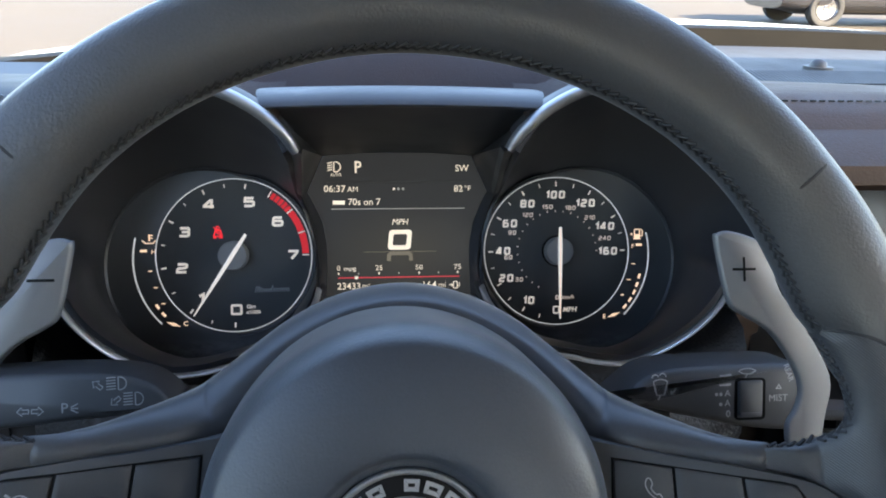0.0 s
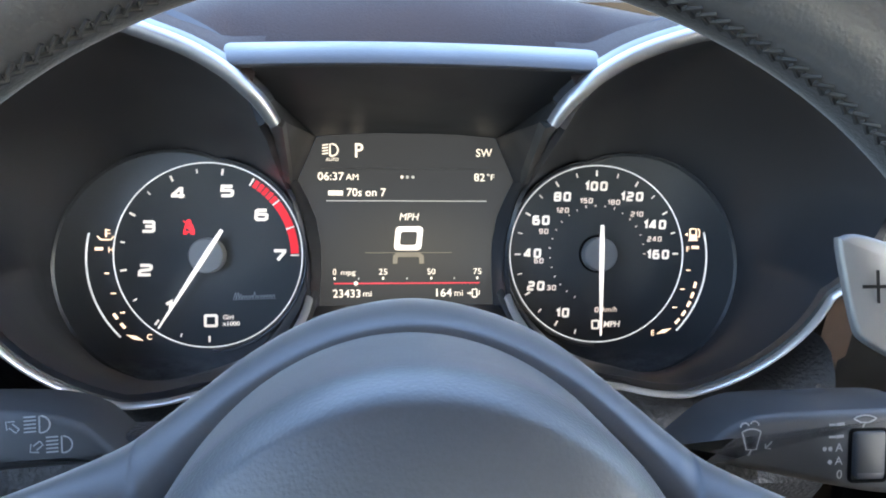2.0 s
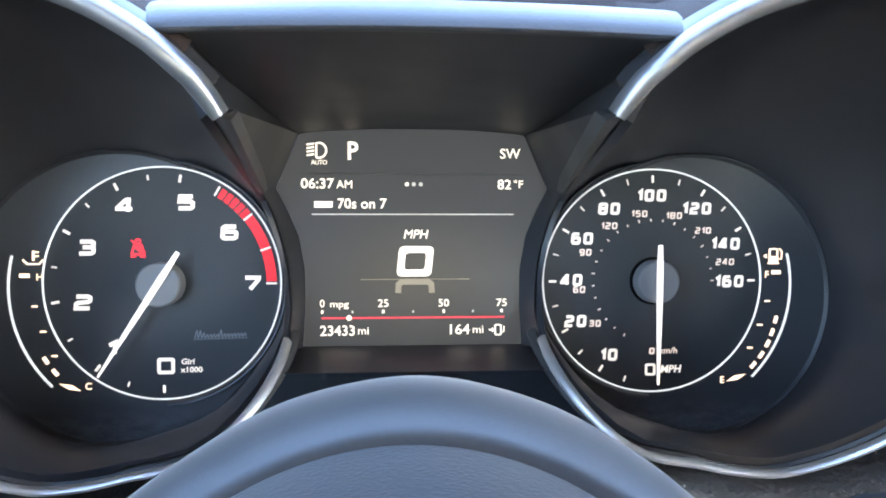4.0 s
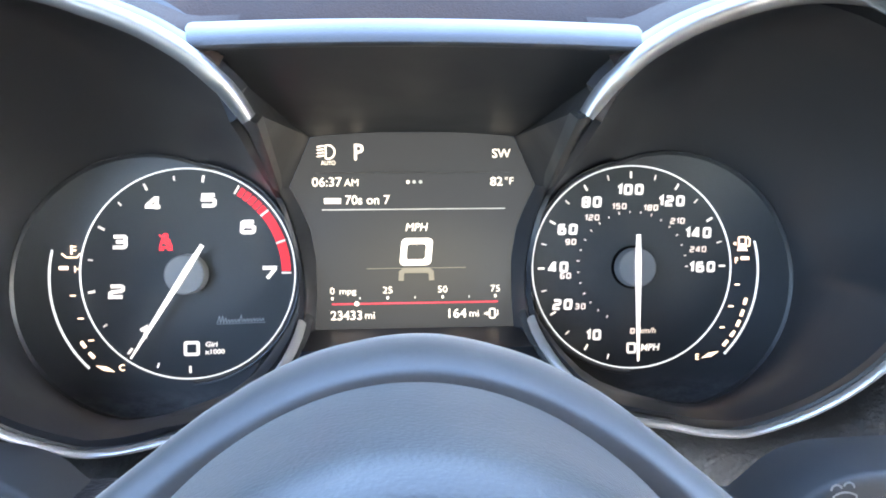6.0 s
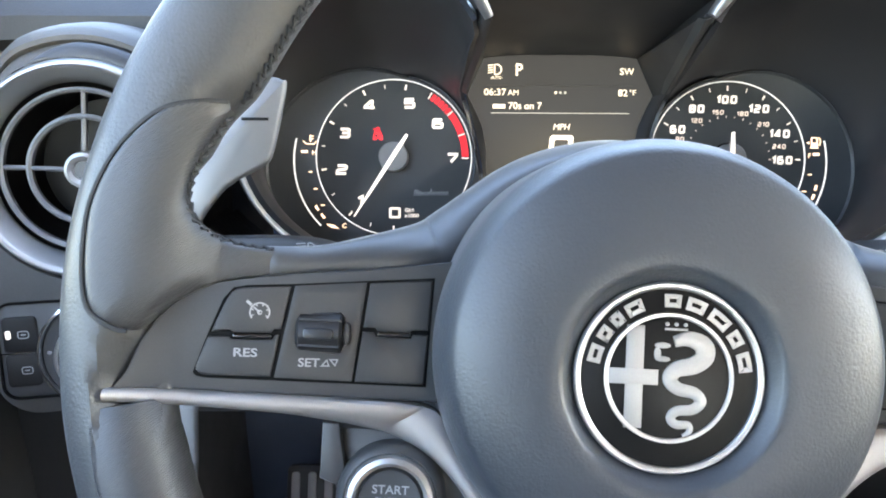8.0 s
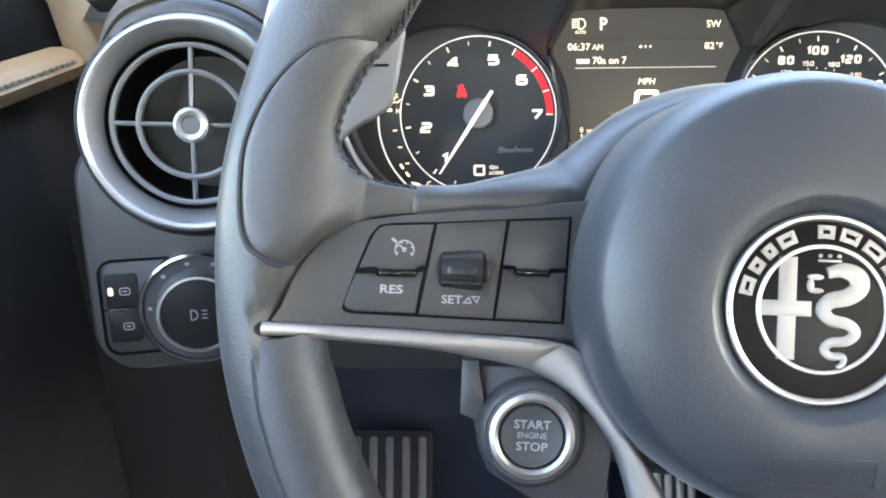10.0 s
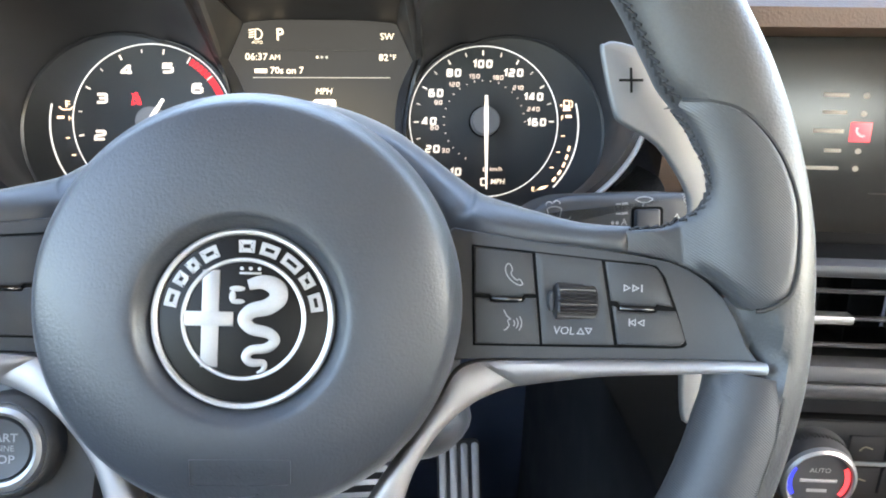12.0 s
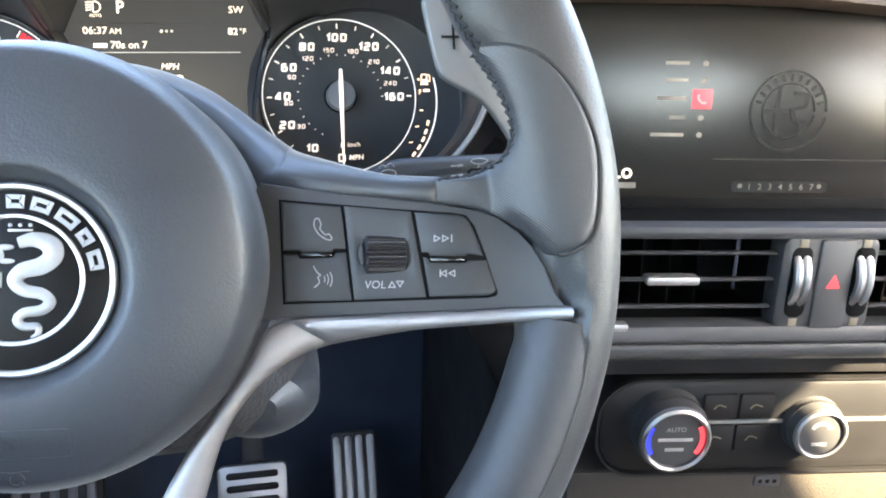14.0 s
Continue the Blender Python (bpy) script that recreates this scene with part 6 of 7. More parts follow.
def round_vent():
    V = Matrix.Translation((-0.2435, 0.370, 0.9765)) @ pose(0, 0, 0, 90 - 12, 0, 0) @ pose(0, 0, 0, 0, 8, 0) @ Matrix.Scale(0.905, 4)
    v = thing("round_vent", V, "round air vent with satin silver ring and crossed bars", "air vent")
    part("vent_ring", lathe([(45.0, -13), (45.4, -9), (51.4, 1.6), (52.0, 2.6), (53.4, 3.3), (54.4, 3.0), (55.2, 1.6), (56.6, -2.0), (57, -5), (57, -14)], 96), SATIN, v, "broad satin silver ring")
    part("vent_pod", lathe([(57, -2.5), (59, -4.5), (60.5, -10), (61.5, -30), (61.5, -110)], 60, (0, 0), 130, 165), DASH, v)
    def crescent(prof, a0, a1, fade, zoff):
        rings = []
        for k in range(49):
            a = a0 + (a1 - a0) * k / 48
            f = min(1.0, max(0.0, (a1 - a) / fade))
            f = f * f * (3 - 2 * f)
            rings.append([((57 + (r - 57) * f) * math.cos(radians(a)), (57 + (r - 57) * f) * math.sin(radians(a)), z * (0.35 + 0.65 * f) + zoff) for r, z in prof])
        return skin(rings, close_u=False)

    part("brow_strip", crescent([(57, -3.5), (60, -3.4), (63.5, -5.5), (65, -8), (65.2, -16)], 34, 122, 34, 0), HOODSKIN, v, "soft black strip over the vent")
    part("vent_brow", crescent([(57, -6), (63, -9), (65, -12), (66.5, -9.5), (69, -9.5), (73, -15), (77, -27), (80, -48), (82, -80), (82, -130)], 34, 146, 30, -1.5), DASHPAD, v, "soft grey pad over the vent")
    part("pod_side", lathe([(57, -4), (58.5, -6), (59, -22)], 40, (0, 0), 290, 150), DASH, v)
    part("vent_throat", lathe([(45.2, -9), (44.4, -12), (43, -24), (38, -60), (0, -62)], 72), BADGEBLACK, v)
    part("outer_hoop", lathe([(39.8, -11), (40.0, -7.8), (41.3, -7.0), (42.6, -7.6), (42.9, -12)], 80), HOOPGREY, v)
    part("inner_hoop", lathe([(26.0, -11), (26.2, -7.6), (27.6, -6.8), (29.0, -7.6), (29.2, -11)], 64), HOOPGREY, v)
    for a in (88, 178, 268, 358):
        ca, sa = math.cos(radians(a)), math.sin(radians(a))
        rr = [[(r * ca - wd * sa, r * sa + wd * ca, z + h) for wd, h in ((-1.1, -4), (-1.1, 0), (0, 0.8), (1.1, 0), (1.1, -4))] for r, z in ((6, -6.0), (27, -8.0), (41, -8.5))]
        part("vent_bar", skin(rr, cap=(True, True)), HOOPGREY, v)
    knob = part("vent_knob", lathe([(0, -5.6), (4.6, -5.4), (5.2, -3.4), (7.4, -2.4), (9.0, -3.4), (9.6, -6), (9.6, -16)], 48), SATIN, v, "round satin silver knob")
    part("knob_eye", lathe([(0, -4.6), (4.8, -4.7), (5.2, -5.6)], 32), GREYTRIM, knob)


round_vent()


def light_switch():
    S = Matrix.Translation((-0.268, 0.409, 0.8585)) @ pose(0, 0, 0, 90 - 8, 0, 0) @ pose(0, 0, 0, 0, 14, 0)
    s = thing("light_switch", S, "rotary headlamp switch with two buttons in a black pod", "light switch")
    plate = rounded(-54.5, 44, -26, 31.5, 9)
    part("switch_surround", prism(rounded(-62, 58, -40, 100, 26, 8), -60, -7.2, 10), DASHSIDE, s, "soft black panel round the switch")
    part("switch_pod", prism(plate, -50, -6, 3), BLACK, s)
    part("pod_frame", outline(plate, 1.3, -6.4, -5.0), BLACKINKSHADE, s)
    part("switch_ring", lathe([(31.2, -6), (31.4, -1.0), (32.4, 0.4), (33.6, -0.2), (34.2, -1.6), (34.4, -6)], 80), CHROME, s, "thin chrome ring")
    part("switch_disc", lathe([(0, -3), (31.0, -2.4), (31.2, -6)], 72), BLACK, s)
    knob = part("switch_knob", lathe([(0, 8.6), (19.6, 8.8), (20.8, 8.4), (21.4, 5), (21.6, -3)], 64), PANELBLACK, s)
    part("knob_ring", lathe([(20.7, 8.2), (21.1, 9.6), (22.4, 9.4), (23.6, 7), (24.2, -2.6)], 64), SATIN, knob)
    part("fog_print", join(line([(-4, 3), (-4, -3)] + arc(-3.4, 0, 3, -80, 80, 8) + [(-4, 3)], 0.7, 9.1, 9.3), *[line([(2, 2.2 - 2.2 * k), (5, 2.2 - 2.2 * k)], 0.7, 9.1, 9.3) for k in range(3)]), INK, knob)
    for a in (70, 100, 132, 176):
        c = (27.6 * math.cos(radians(a)), 27.6 * math.sin(radians(a)))
        part("switch_mark", prism([(c[0] + 1.4 * math.cos(k * 0.785), c[1] + 1.2 * math.sin(k * 0.785)) for k in range(8)], -2.8, -2.4, 0.1), INK, s)
    for y0, y1 in ((2.6, 23), (-18, 1.4)):
        b = part("push_button", prism(rounded(-51, -33, y0, y1, 2.5), -8, -4.6, 0.8), PANELBLACK, s)
        m = (y0 + y1) / 2
        part("button_print", join(line(rounded(-43, -37.6, m - 2, m + 2, 1.2, 3), 0.6, -4.7, -4.45, True), line([(-41.6, m), (-39, m)], 0.8, -4.7, -4.45)), INK, b)
    part("button_lamp", prism(rounded(-49.4, -46.6, 10.6, 15.6, 1.3), -4.8, -4.3, 0.1), GLOW, s, "lit white lamp")
    part("button_split", box(-53, -33, 1.7, 2.3, -5.2, -4.5, 0.05), DARKCHROME, s)


light_switch()

# ---- centre stack ----
def to_driver(x, y):
    """The turn of the centre stack towards the driver, about an upright line."""
    return Matrix.Translation((x, y, 0)) @ pose(0, 0, 0, 0, 0, -7.5) @ Matrix.Translation((-x, -y, 0))


def centre_screen():
    S = to_driver(0.33, 0.424) @ Matrix.Translation((0.36, 0.424, 0.955)) @ pose(0, 0, 0, 90 - 9, 0, 0)
    s = thing("centre_screen", S, "wide dark glossy centre display with faint menu", "display")
    g = part("screen_glass", prism([(-145, -62), (180, -62), (190, 20), (120, 50), (20, 66), (-145, 72)], -8, 0, 0.4), SCREENBIG, s, "dark glossy glass")
    z = 0.03
    for k, yv in enumerate((27.5, 17.5, 6.5, -5, -15.5)):
        ln = (15, 14, 18, 10, 21)[k]
        part("menu_word", box(-50 - ln, -50, yv - 1.1, yv + 1.1, z, z + 0.1, 0.02), SCREENDIM, g)
    part("menu_tile", box(-46.5, -34, 0.5, 12, z, z + 0.1, 0.02), SCREENRED, g)
    for yv in (27.5, 17, -5, -15.5):
        part("menu_sign", prism([(-40 + 2.0 * math.cos(a * 0.785), yv + 1.8 * math.sin(a * 0.785)) for a in range(8)], z, z + 0.1, 0), SCREENDIM, g)
    part("phone_sign", line(smooth_line([(-42.5, 9), (-42.5, 6.3), (-39.6, 3.9), (-37.6, 4.3)], 4), 1.3, z + 0.1, z + 0.2), INK, g)
    lettering("temperature_print", "Lo", 9.4, (-87, -38.5), SCREENTEXT, g, z, bold=0.15)
    part("clock_bar", box(-94, -77.5, -48.8, -45.2, z, z + 0.1, 0.02), SCREENDIM, g)
    for k in range(7):
        lettering("page_print", "1234567"[k], 3.8, (-4.3 + 6.8 * k, -47.6), SCREENDIM, g, z, bold=0.05)
    part("page_tray", prism(rounded(-16, 47, -51, -43.8, 2.5), z - 0.02, z + 0.02, 0), EMBLEM, g)
    for x in (-10.4, 41.5):
        part("page_end", prism([(x + 1.6 * math.cos(a * 0.785), -47 + 1.6 * math.sin(a * 0.785)) for a in range(8)], z, z + 0.1, 0), SCREENDIM, g)
    part("screen_bezel", box(-145, 182, -62, -54.5, z - 0.02, z + 0.3, 0.1), BLACKINKSHADE, g)
    part("tray_rule", box(-30, 150, -30.4, -30.0, z, z + 0.08, 0.01), SCREENFAINT, g)
    cx, cy = 15.2, -0.2
    emblem = [stroke(arc(cx, cy, 24.2, 0, 352, 48), 1.4, z, z + 0.5), stroke(arc(cx, cy, 16.6, 0, 352, 40), 0.9, z, z + 0.5)]
    for k in range(11):
        a = radians(15 + 15 * k)
        emblem.append(stroke([(cx + r * math.cos(a), cy + r * math.sin(a)) for r in (18.3, 22.4)], 1.9, z, z + 0.4))
    emblem += [stroke([(cx - 7, cy - 15), (cx - 7, cy + 15)], 2.6, z, z + 0.5), stroke([(cx - 15.5, cy), (cx + 0.5, cy)], 2.6, z, z + 0.45),
               stroke(smooth_line([(cx + 2, cy + 11), (cx + 11, cy + 9.5), (cx + 10, cy + 3), (cx + 3, cy + 1), (cx + 5, cy - 5), (cx + 11, cy - 7), (cx + 7, cy - 13)], 5), 2.6, z, z + 0.5)]
    part("emblem_outline", join(*emblem), EMBLEM, g, "faint round embossed emblem shape")
    return s


def centre_vent():
    V = to_driver(0.335, 0.362) @ Matrix.Translation((0.30, 0.362, 0.864)) @ pose(0, 0, 0, 90 - 6, 0, 0)
    v = thing("centre_vent", V, "black slatted centre air vents with thumb wheels and hazard switch", "air vent")
    # near-black walls and floor put the vents' inner shade into the colour
    part("vent_shade_box", join(box(-72, 50, -34, 34, -70, -58, 1), box(105, 240, -34, 34, -70, -58, 1), box(53, 103, -25, 31, -60, -12, 1), box(-72, 240, -29, -23.2, -60, -5, 1)), BLACKINKSHADE, v)
    part("upper_bar", prism([(-72, 29.5), (250, 29.5), (250, 37.5), (-72, 37.5)], -9, 4, 3.0), GREYTRIM, v, "satin grey upper bar")
    part("bar_shade_backing", box(-72, 250, 29, 36, -46, -9.2, 0.5), BLACKINKSHADE, v)
    rr = [[(x, -25 + dy, z) for dy, z in ((2, -10), (2, -2), (0.6, 2.5), (-2, 4), (-8, 4), (-9.6, 2.4), (-10.2, 0.6), (-11, 2.6), (-13, 3.6), (-18, 3), (-21.5, 0), (-23, -6), (-23.5, -40))] for x in (-68, 0, 120, 250)]
    part("ledge_recess", box(-66, 250, -62, -47, -60, -12, 1), PANELBLACK, v)
    part("lower_ledge", skin(rr, cap=(True, True)), GREYTRIM, v, "rounded satin black ledge")
    for x0, x1 in ((-72, 47), (107, 240)):
        for y in (20.0, 3.8, -13.0):
            rr = [[(x, y + dy, z) for dy, z in ((-0.9, -6), (-1.1, -2), (0, -0.4), (1.1, -2), (0.6, -6), (-0.6, -6))] for x in (x0, (x0 + x1) / 2, x1)]
            part("slat", skin(rr, cap=(True, True)), SLAT, v)
        for k in range(5):
            x = x0 + 14 + k * 18
            part("fin", box(x, x + 1.2, -24, 30, -56, -34, 0.3), BLACKINKSHADE, v)
    part("vent_tab", prism(rounded(-30.5, 1.5, 1.4, 6.6, 2.0), -6, 2.2, 1.2), SATIN, v, "satin silver slider tab")
    tower = part("switch_tower", prism(rounded(48, 107, -26, 31, 6), -12, 3, 3), BLACK, v)
    part("hazard_switch", prism(rounded(70, 91, -25, 29.5, 2), -4, 4.4, 1.0), GREYTRIM, tower)
    part("hazard_sign", prism([(76.4, 0.4), (85, 0.4), (80.8, 9)], 4.3, 4.6, 0.1), REDMARK, tower, "red triangle")
    for x in (60, 98):
        rr = []
        for k in range(53):
            a = radians(-64 + 128 * k / 52)
            r = 23.5 + (0.22 if k % 2 else 0)
            rr.append([(x + dx, 4.6 + r * math.sin(a), r * math.cos(a) - 15 + dz) for dx, dz in ((-5, -3), (-4.8, -0.4), (-3, 0.5), (-1.2, 0), (-0.7, -1.4), (0.7, -1.4), (1.2, 0), (3, 0.5), (4.8, -0.4), (5, -3))])
        # black sheet on the tower's face, painted shade round the thumb wheel
        part("wheel_gap_shade", prism(rounded(x - 6.2, x + 6.2, -18, 25.4, 5), 2, 3.2, 0.2), BLACKINKSHADE, tower)
        part("thumb_wheel", skin(rr, close_u=False), SATIN, tower, "ribbed silver thumb wheel")
        for y in (27.4, -21.4):
            part("wheel_mark", box(x - 2.6, x + 2.6, y - 2.4, y + 2.4, 2.6, 3.4, 0.2), DIMTAN, tower)
    part("ledge_clip", prism(rounded(-60, -40, -25.5, -20.5, 2), 1, 7, 1.5), SATIN, v, "small bright silver clip")
    return v


def climate():
    C = to_driver(0.335, 0.374) @ Matrix.Translation((0.299, 0.374, 0.7605)) @ pose(0, 0, 0, 90 - 4, 0, 0)
    c = thing("climate_panel", C, "black climate control panel with two silver ringed knobs", "climate control")
    part("panel_face", prism(rounded(-42, 230, -34, 33, 26, 8), -40, 6, 4), PANELBLACK, c)
    part("panel_rim", outline(rounded(-44, 232, -36, 35, 28, 8), 1.6, 3, 7.5), PANELBLACK, c)
    part("silver_line", box(22, 200, 2.6, 5.2, 4, 7.4, 0.5), SATIN, c)
    for k in range(2):
        for y0, y1 in ((6, 24), (-18, 1.6)):
            b = part("push_button", prism(rounded(24 + 24 * k, 46.5 + 24 * k, y0, y1, 1.5), 4, 7.6, 0.7), PANELBLACK, c)
            part("button_print", line(smooth_line([(31 + 24 * k, (y0 + y1) / 2 - 1.5), (34 + 24 * k, (y0 + y1) / 2 + 1.5), (39 + 24 * k, (y0 + y1) / 2)], 4), 1.0, 7.5, 7.7), DIMTAN, b)
    for x, y, q, dialm in ((1, 2.5, 1.0, 1), (98, 1.2, 0.78, 0)):
        at, h = (x, y), 24 * q
        knob = part("climate_knob", lathe([(r * q, v * q) for r, v in ((0, 24), (18.6, 24.2), (19, 26), (20.4, 26.8), (22.2, 25.6), (22.8, 23), (24.4, 16), (26.6, 2), (27.2, -6))], 72, at), GREYTRIM, c, "tall black knob")
        for k in range(60):
            ca, sa = math.cos(radians(6 * k)), math.sin(radians(6 * k))
            part("knob_rib", line([(x + 23.8 * q * ca, y + 23.8 * q * sa), (x + 25.2 * q * ca, y + 25.2 * q * sa)], 0.7, 4, 15.5 * q), BLACK, knob)
        part("knob_ring", lathe([(r * q, v * q) for r, v in ((18.7, 24.4), (19.2, 26.4), (20.4, 27.2), (22.2, 26.0), (22.9, 23.4), (22.4, 23))], 72, at), SATIN, knob, "bright chrome ring")
        if dialm:
            for a0, a1, m in ((150, 215, BLUEPAINT), (30, -35, REDMARK)):
                part("heat_mark", sweep(arc(x, y, 17.2, a0, a1, 12), [(1.4, 24.1), (1.4, 24.6), (-1.4, 24.6), (-1.4, 24.1)]), m, knob)
            part("knob_bar", box(x - 11, x + 11, y - 1, y + 1, 24.1, 25, 0.3), INK, knob)
            lettering("auto_print", "AUTO", 3.2, (x, y + 7.0), INK, knob, 24.4)
            part("sync_print", box(x - 6, x + 6, y - 8.2, y - 6.0, 24.2, 24.5, 0.05), INK, knob)
        else:
            part("fan_print", join(line(arc(x, y + 1.5, 6.2, 20, 160, 12), 2.6, h + 0.1, h + 0.5), box(x - 5, x + 5, y - 8.6, y - 6.4, h + 0.1, h + 0.5, 0.05)), INK, knob)
    part("lower_face", prism([(-60, -36), (240, -36), (240, -160), (-50, -160)], -60, 2, 4), CONSOLE, c)
    part("socket_plate", prism(rounded(69, 87, -49, -40.5, 2), 1, 3.4, 0.6), GREYTRIM, c)
    # flat black discs paint the dark inside of the socket's holes
    for x in (73, 78, 83):
        part("socket_hole_shade", lathe([(0, 3.6), (1.5, 3.6), (1.6, 3)], 16, (x, -44.8)), BLACKINKSHADE, c)
    return c


centre_screen()
centre_vent()
climate()


def screen_hood():
    rr = []
    for k in range(13):
        x = 0.215 + 0.6 * k / 12
        z = 1.026 - 0.10 * max(0.0, x - 0.34) ** 1.15
        rr.append([(x, 0.50, z - 0.012), (x, 0.412, z - 0.008), (x, 0.402, z - 0.002), (x, 0.404, z + 0.008), (x, 0.43, z + 0.018), (x, 0.50, z + 0.02)])
    h = slab_world("screen_hood", rr, DASHTAN)
    tagged(h, "dark brown leather overhang above the centre display", "dashboard pad", "", "structure")


screen_hood()


def tunnel():
    t = thing("centre_console", pose(0, 0, 0), "dark centre console flank beside the footwell", "console", kind="structure")
    rr = []
    for y, x0, z1 in ((0.40, 0.238, 0.60), (0.36, 0.232, 0.59), (0.30, 0.222, 0.57), (0.20, 0.212, 0.55), (-0.4, 0.205, 0.55)):
        rr.append([(x0, y, 0.30), (x0, y, z1 - 0.03), (x0 + 0.006, y, z1 - 0.008), (x0 + 0.022, y, z1), (0.50, y, z1), (0.50, y, 0.30)])
    slab_world("console_side", rr, DASH, t)
    bm = box(236, 560, 370, 900, 300, 690, 8)
    part("console_front", bm, DASH, t)


tunnel()
# ---- pedals and footwell ----


def pedals():
    A = Matrix.Translation((0.133, 0.75, 0.412)) @ pose(0, 0, 0, 90 - 28, 0, 0)
    a = thing("accelerator_pedal", A, "drilled aluminium accelerator pedal with upright rubber bars", "pedal", "pedals in the footwell")
    part("pedal_plate", prism(rounded(-27, 27, -80, 74, 7), -8, 0, 1.5), BLACK, a)
    part("pedal_stem", box(-10, 10, -170, -60, -20, -6, 3), BLACK, a)
    for k in range(4):
        part("pedal_bar", prism(rounded(-25 + 13.6 * k, -16 + 13.6 * k, -74, 70, 4), -1, 3, 1.0), SATIN, a)
    B = Matrix.Translation((0.012, 0.745, 0.433)) @ pose(0, 0, 0, 90 - 24, 0, 0)
    b = thing("brake_pedal", B, "wide aluminium brake pedal with rubber slots", "pedal", "pedals in the footwell")
    part("pedal_plate", prism(rounded(-40, 40, -34, 34, 8), -8, 0, 1.5), SATIN, b)
    for k in range(4):
        part("pedal_slot", prism(rounded(-30, 30, -27 + 15 * k, -19 + 15 * k, 4), -1, 2, 0.8), RUBBER, b)
    part("pedal_arm", box(-12, 12, 20, 260, -30, -14, 3), BLACK, b)
    F = Matrix.Translation((-0.2095, 0.76, 0.4125)) @ pose(0, 0, 0, 90 - 30, 0, 0)
    f = thing("foot_rest", F, "black foot rest with upright metal bars", "foot rest")
    part("rest_plate", prism(rounded(-52, 52, -185, 84, 8), -10, 0, 2), PANELBLACK, f)
    for k in range(5):
        part("rest_bar", prism(rounded(-46 + 20 * k, -36 + 20 * k, -100, 76, 4), -1, 3, 1.0), HOOPGREY, f)


pedals()


def lower_shroud():
    s = thing("column_adjuster", pose(0, 0, 0), "rounded grey plastic underside of the steering column", "column cover")
    rings = []
    for y, cx, r, z in ((0.30, 0.050, 0.010, 0.850), (0.31, 0.051, 0.022, 0.846), (0.33, 0.052, 0.028, 0.838), (0.38, 0.052, 0.030, 0.822), (0.48, 0.052, 0.030, 0.80)):
        rings.append([(cx + r * math.cos(2 * math.pi * k / 24), y, z + r * 0.8 * math.sin(2 * math.pi * k / 24)) for k in range(24)])
    slab_world("adjuster_shell", rings, HUBSKIN, s)


lower_shroud()

# ---- cabin shell ----


def block(name, x0, x1, y0, y1, z0, z1, mat, label, category, bevel=6):
    ob = part(name, box(x0 * 1000, x1 * 1000, y0 * 1000, y1 * 1000, z0 * 1000, z1 * 1000, bevel), mat)
    return tagged(ob, label, category, "", "structure")


block("floor", -0.55, 1.27, -1.9, 0.95, 0.22, 0.28, CARPET, "dark carpeted cabin floor", "floor")
block("firewall", -0.55, 1.27, 0.88, 0.95, 0.28, 0.96, CARPET, "dark carpeted bulkhead of the footwell", "wall")
# added black block: covers the bright bulkhead where the footwell lies in shade
block("footwell_dark_block", -0.46, -0.33, 0.56, 0.88, 0.28, 0.86, RUBBER, "black block added to darken the left of the footwell", "wall")
# out of view; front edge carried forward to keep sun off the dash
block("ceiling", -0.30, 1.02, -1.60, 0.34, 1.40, 1.44, CLOTH, "unseen pale cloth headliner, carried forward to shade the dash top", "ceiling")
block("rear_wall", -0.45, 1.17, -1.95, -1.60, 0.28, 1.12, DASH, "dark rear bench back", "wall")


# seats out of view, added to hold back light from the rear windows
def front_seat(name, cx, label):
    s = thing(name, pose(cx, 0, 0), label, "seat", kind="structure")
    rr = []
    for z, y, hw, th in ((0.42, -0.30, 0.26, 0.05), (0.50, -0.34, 0.27, 0.07), (0.80, -0.42, 0.27, 0.07), (1.04, -0.47, 0.25, 0.06), (1.10, -0.49, 0.15, 0.05), (1.13, -0.50, 0.14, 0.05), (1.28, -0.51, 0.14, 0.05), (1.31, -0.52, 0.10, 0.03)):
        rr.append([(hw * math.copysign(abs(math.cos(a)) ** 0.6, math.cos(a)), y + th * math.copysign(abs(math.sin(a)) ** 0.7, math.sin(a)), z) for a in [2 * math.pi * j / 28 for j in range(28)]])
    slab_world("backrest", rr, DASH, s)
    part("cushion", box(-250, 250, -480, 60, 360, 520, 40), DASH, s)


front_seat("unseen_driver_seat", 0.0, "unseen black driver seat, added to block light from behind")
front_seat("unseen_passenger_seat", 0.74, "unseen black passenger seat, added to block light from the rear right")


def driver_door(s):
    d = thing("door_trim", pose(0, 0, 0), "black door trim with tan leather top", "door", kind="structure")
    k = s
    X = lambda v: 0.36 + k * (v + 0.06)
    part("door_body", box(min(X(0.72), X(0.85)) * 1000, max(X(0.72), X(0.85)) * 1000, -1500, 640, 280, 964, 10), DASH, d)
    rr = []
    for y, e in ((-1.5, 1), (-0.5, 1), (0.2, 1), (0.5, 1), (0.585, 1), (0.6, 0.9), (0.606, 0.6)):
        rr.append([(X(0.85), y, 0.970 - 0.010 * e)] + [(X(v + 0.02 * (1 - e)), y, 0.970 + d * e) for v, d in ((0.718, -0.014), (0.704, -0.010), (0.699, -0.001), (0.705, 0.009), (0.726, 0.016))] + [(X(0.85), y, 0.970 + 0.014 * e)])
    slab_world("door_cap", rr, TAN, d, "tan stitched leather door top")
    for i in range(22):
        y = 410 + 8 * i
        part("stitch", box(X(0.701) * 1000 - 1.4, X(0.701) * 1000 + 1.4, y, y + 5.5, 971.5, 974, 0.5), DIMTAN, d)


driver_door(-1)
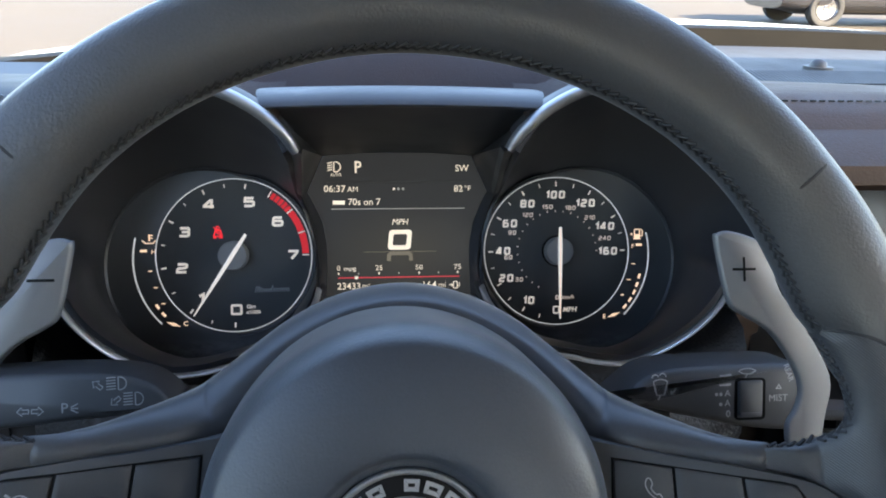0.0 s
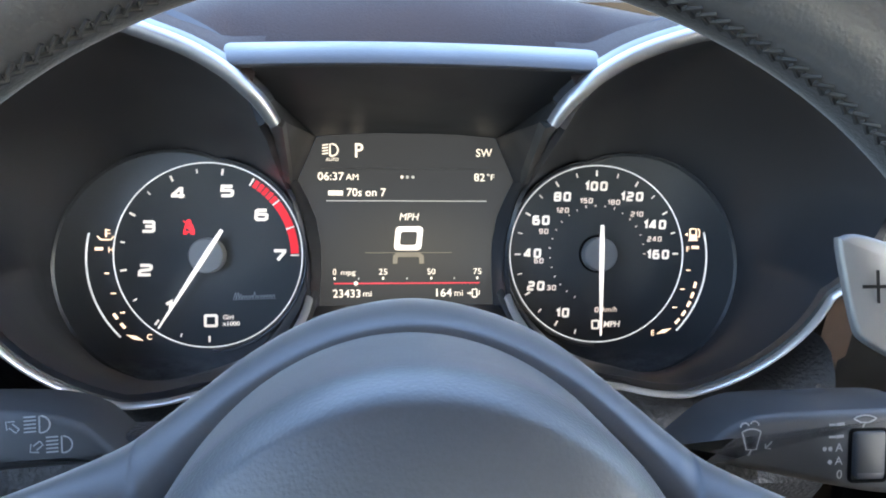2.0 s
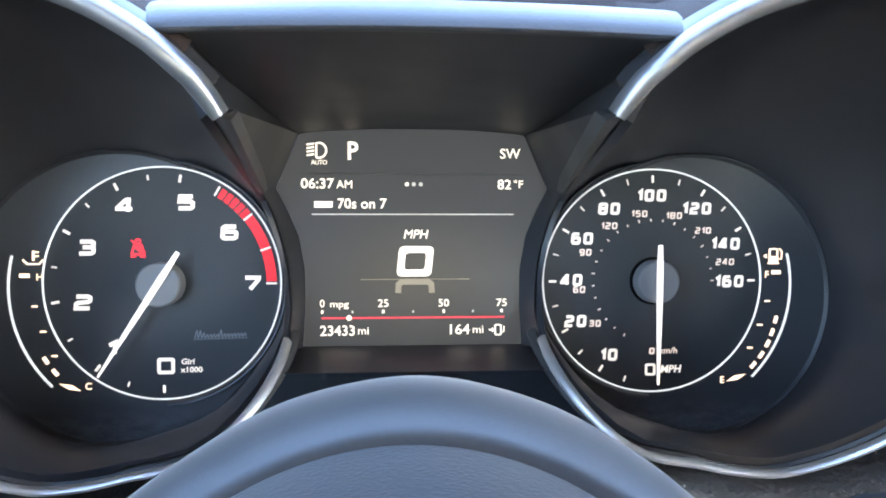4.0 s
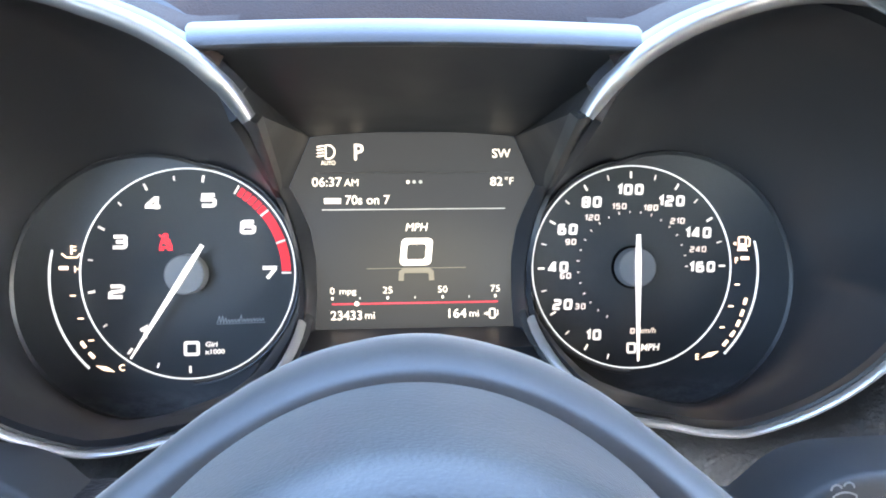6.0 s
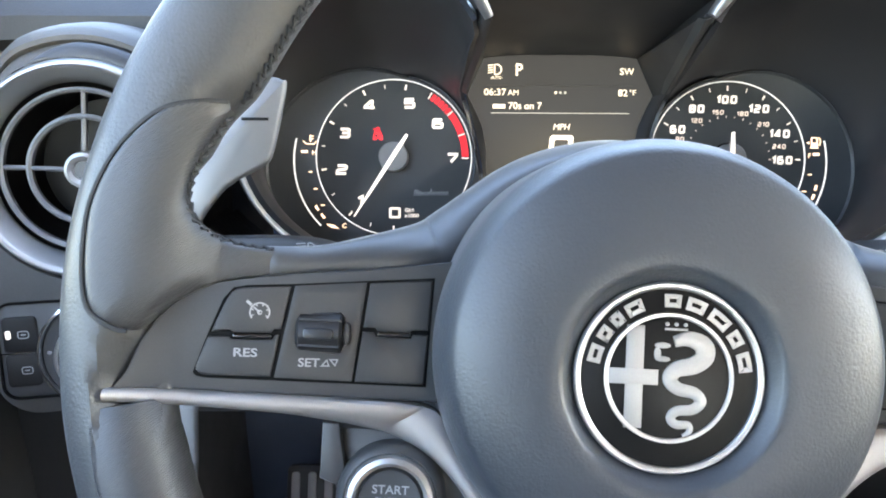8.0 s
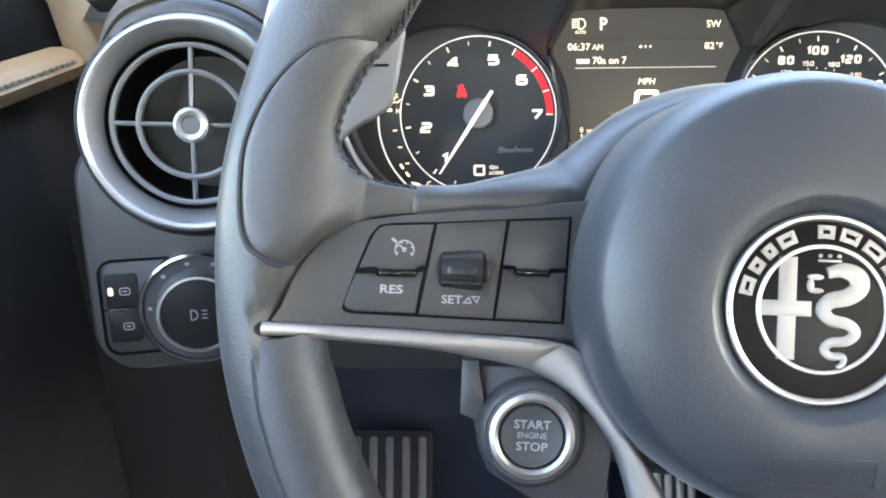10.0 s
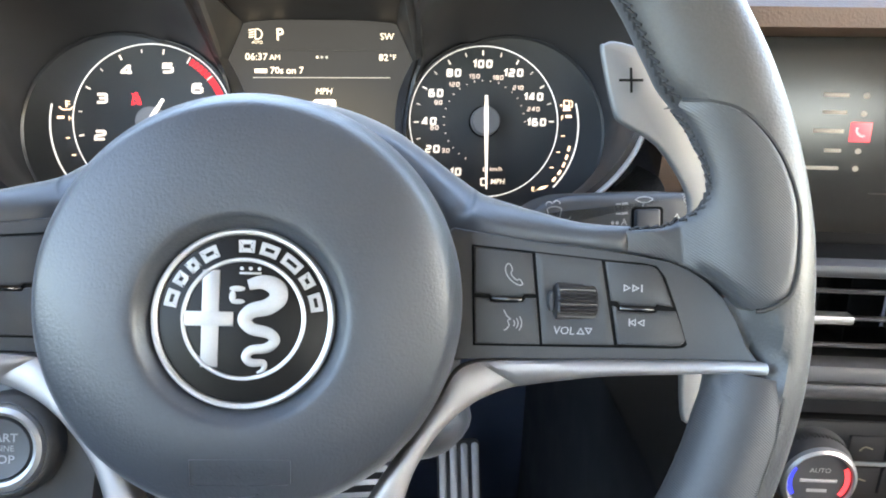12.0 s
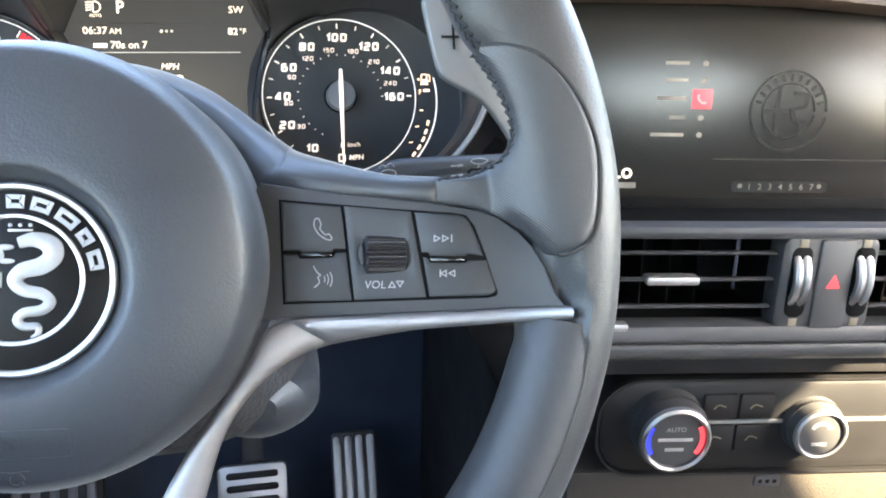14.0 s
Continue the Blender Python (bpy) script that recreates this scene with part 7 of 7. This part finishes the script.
corner = thing("mirror_corner", pose(0, 0, 0), "black triangular mirror corner trim on the door", "door trim", kind="structure")
rr = [[(x, 0.30, 0.960), (x, 0.622, 0.960), (x, 0.630, 0.976), (x, 0.612, 1.017), (x, 0.565, 1.075), (x, 0.50, 1.14), (x, 0.30, 1.14)] for x in (-0.446, -0.420, -0.418)]
slab_world("corner_panel", rr, BLACKINKSHADE, corner)
driver_door(1)


def pillar(name, pts, w, mat, label, long=1.2):
    rr = []
    for p in pts:
        rr.append([Vector(p) + Vector((w * math.cos(q), w * long * math.sin(q), 0.3 * w * math.sin(q))) for q in [2 * math.pi * j / 12 for j in range(12)]])
    tagged(slab_world(name, rr, mat), label, "pillar", "", "structure")


for s in (-1, 1):
    m = lambda v: 0.36 + s * v
    pillar("front_pillar", [(m(0.765), 0.65, 0.90), (m(0.772), 0.62, 1.02), (m(0.765), 0.57, 1.08), (m(0.72), 0.40, 1.25), (m(0.66), 0.20, 1.41)], 0.024, PILLAR, "beige windscreen pillar trim")
    # out of view; made extra long to trim the sun patch on the console
    pillar("middle_pillar_blocker", [(m(0.80), -0.44, 0.9), (m(0.74), -0.46, 1.2), (m(0.67), -0.48, 1.42)], 0.04, PILLAR, "unseen beige door pillar, widened to cut the sun patch", 2.6)
    pillar("rear_pillar", [(m(0.80), -1.65, 0.9), (m(0.74), -1.50, 1.2), (m(0.66), -1.32, 1.42)], 0.06, PILLAR, "beige rear pillar trim")
    block("rear_side", min(m(0.76), m(0.92)), max(m(0.76), m(0.92)), -1.95, -1.25, 0.28, 1.42, DASH, "dark rear side trim", "wall")


# ---- outside ----
bm = bmesh.new()
bmesh.ops.create_grid(bm, x_segments=8, y_segments=8, size=400000)
ground = part("ground", bm, ASPHALT)
tagged(ground, "sunlit pale asphalt of a car park", "ground", "", "structure")
rr = []
for k in range(13):
    x = -0.50 + 1.72 * k / 12
    e = ((x - 0.36) / 0.86) ** 2
    rr.append([(x, 0.98 - 0.08 * e, 1.03 - 0.05 * e), (x, 1.1, 1.0495 - 0.06 * e), (x, 1.2, 1.0495 - 0.06 * e), (x, 1.5, 1.028 - 0.08 * e), (x, 1.9, 0.95 - 0.10 * e), (x, 2.05, 0.82 - 0.10 * e), (x, 2.06, 0.5)])
bonnet = slab_world("bonnet", rr, WHITEPAINT, cap=(False, False), close_u=False)
tagged(bonnet, "white painted bonnet outside the windscreen", "bonnet", "", "structure")
rr = []
for k in range(13):
    x = -0.46 + 1.64 * k / 12
    e = ((x - 0.36) / 0.86) ** 2
    rr.append([(x, 0.905 - 0.08 * e, 0.93), (x, 0.91 - 0.08 * e, 1.0605 - 0.05 * e), (x, 0.925 - 0.08 * e, 1.0618 - 0.05 * e), (x, 0.955 - 0.08 * e, 1.061 - 0.05 * e), (x, 0.975 - 0.08 * e, 1.045 - 0.05 * e), (x, 0.98 - 0.08 * e, 0.93)])
tagged(slab_world("cowl", rr, BLACKINKSHADE), "black plastic cowl below the windscreen", "cowl", "", "structure")


def parked_car(x, y):
    c = thing("parked_car", Matrix.Translation((x, y, 0)) @ pose(0, 0, 0, 0, 0, 90), "dark parked car with black tyres across the car park", "car")
    rr = []
    for xx, z0, z1, hw in ((-2.2, 0.35, 0.75, 0.7), (-2.0, 0.22, 0.95, 0.85), (-0.9, 0.2, 1.0, 0.9), (-0.4, 0.2, 1.4, 0.85), (0.9, 0.2, 1.42, 0.85), (1.6, 0.2, 1.05, 0.9), (2.15, 0.3, 0.95, 0.8)):
        rr.append([(hw * math.copysign(abs(math.cos(a)) ** 0.5, math.cos(a)), xx, (z0 + z1) / 2 + (z1 - z0) / 2 * math.copysign(abs(math.sin(a)) ** 0.5, math.sin(a))) for a in [2 * math.pi * j / 20 for j in range(20)]])
    slab_world("car_body", rr, DARKPAINT, c)
    for xx in (-1.35, 1.35):
        for sx in (-1, 1):
            bm = lathe([(0, 30), (190, 40), (215, 90), (240, 105), (310, 100), (335, 70), (335, -70), (0, -70)], 40)
            bmesh.ops.transform(bm, matrix=Matrix.Translation((sx * 800, xx * 1000, 335)) @ pose(0, 0, 0, 0, 90 * sx, 0), verts=bm.verts)
            t = part("tyre", bm, RUBBER, c)
            bm = lathe([(0, 60), (40, 64), (60, 50), (180, 60), (200, 92), (205, 60)], 30)
            bmesh.ops.transform(bm, matrix=Matrix.Translation((sx * 800, xx * 1000, 335)) @ pose(0, 0, 0, 0, 90 * sx, 0), verts=bm.verts)
            part("rim", bm, DARKCHROME, t)


parked_car(9.6, 14.6)
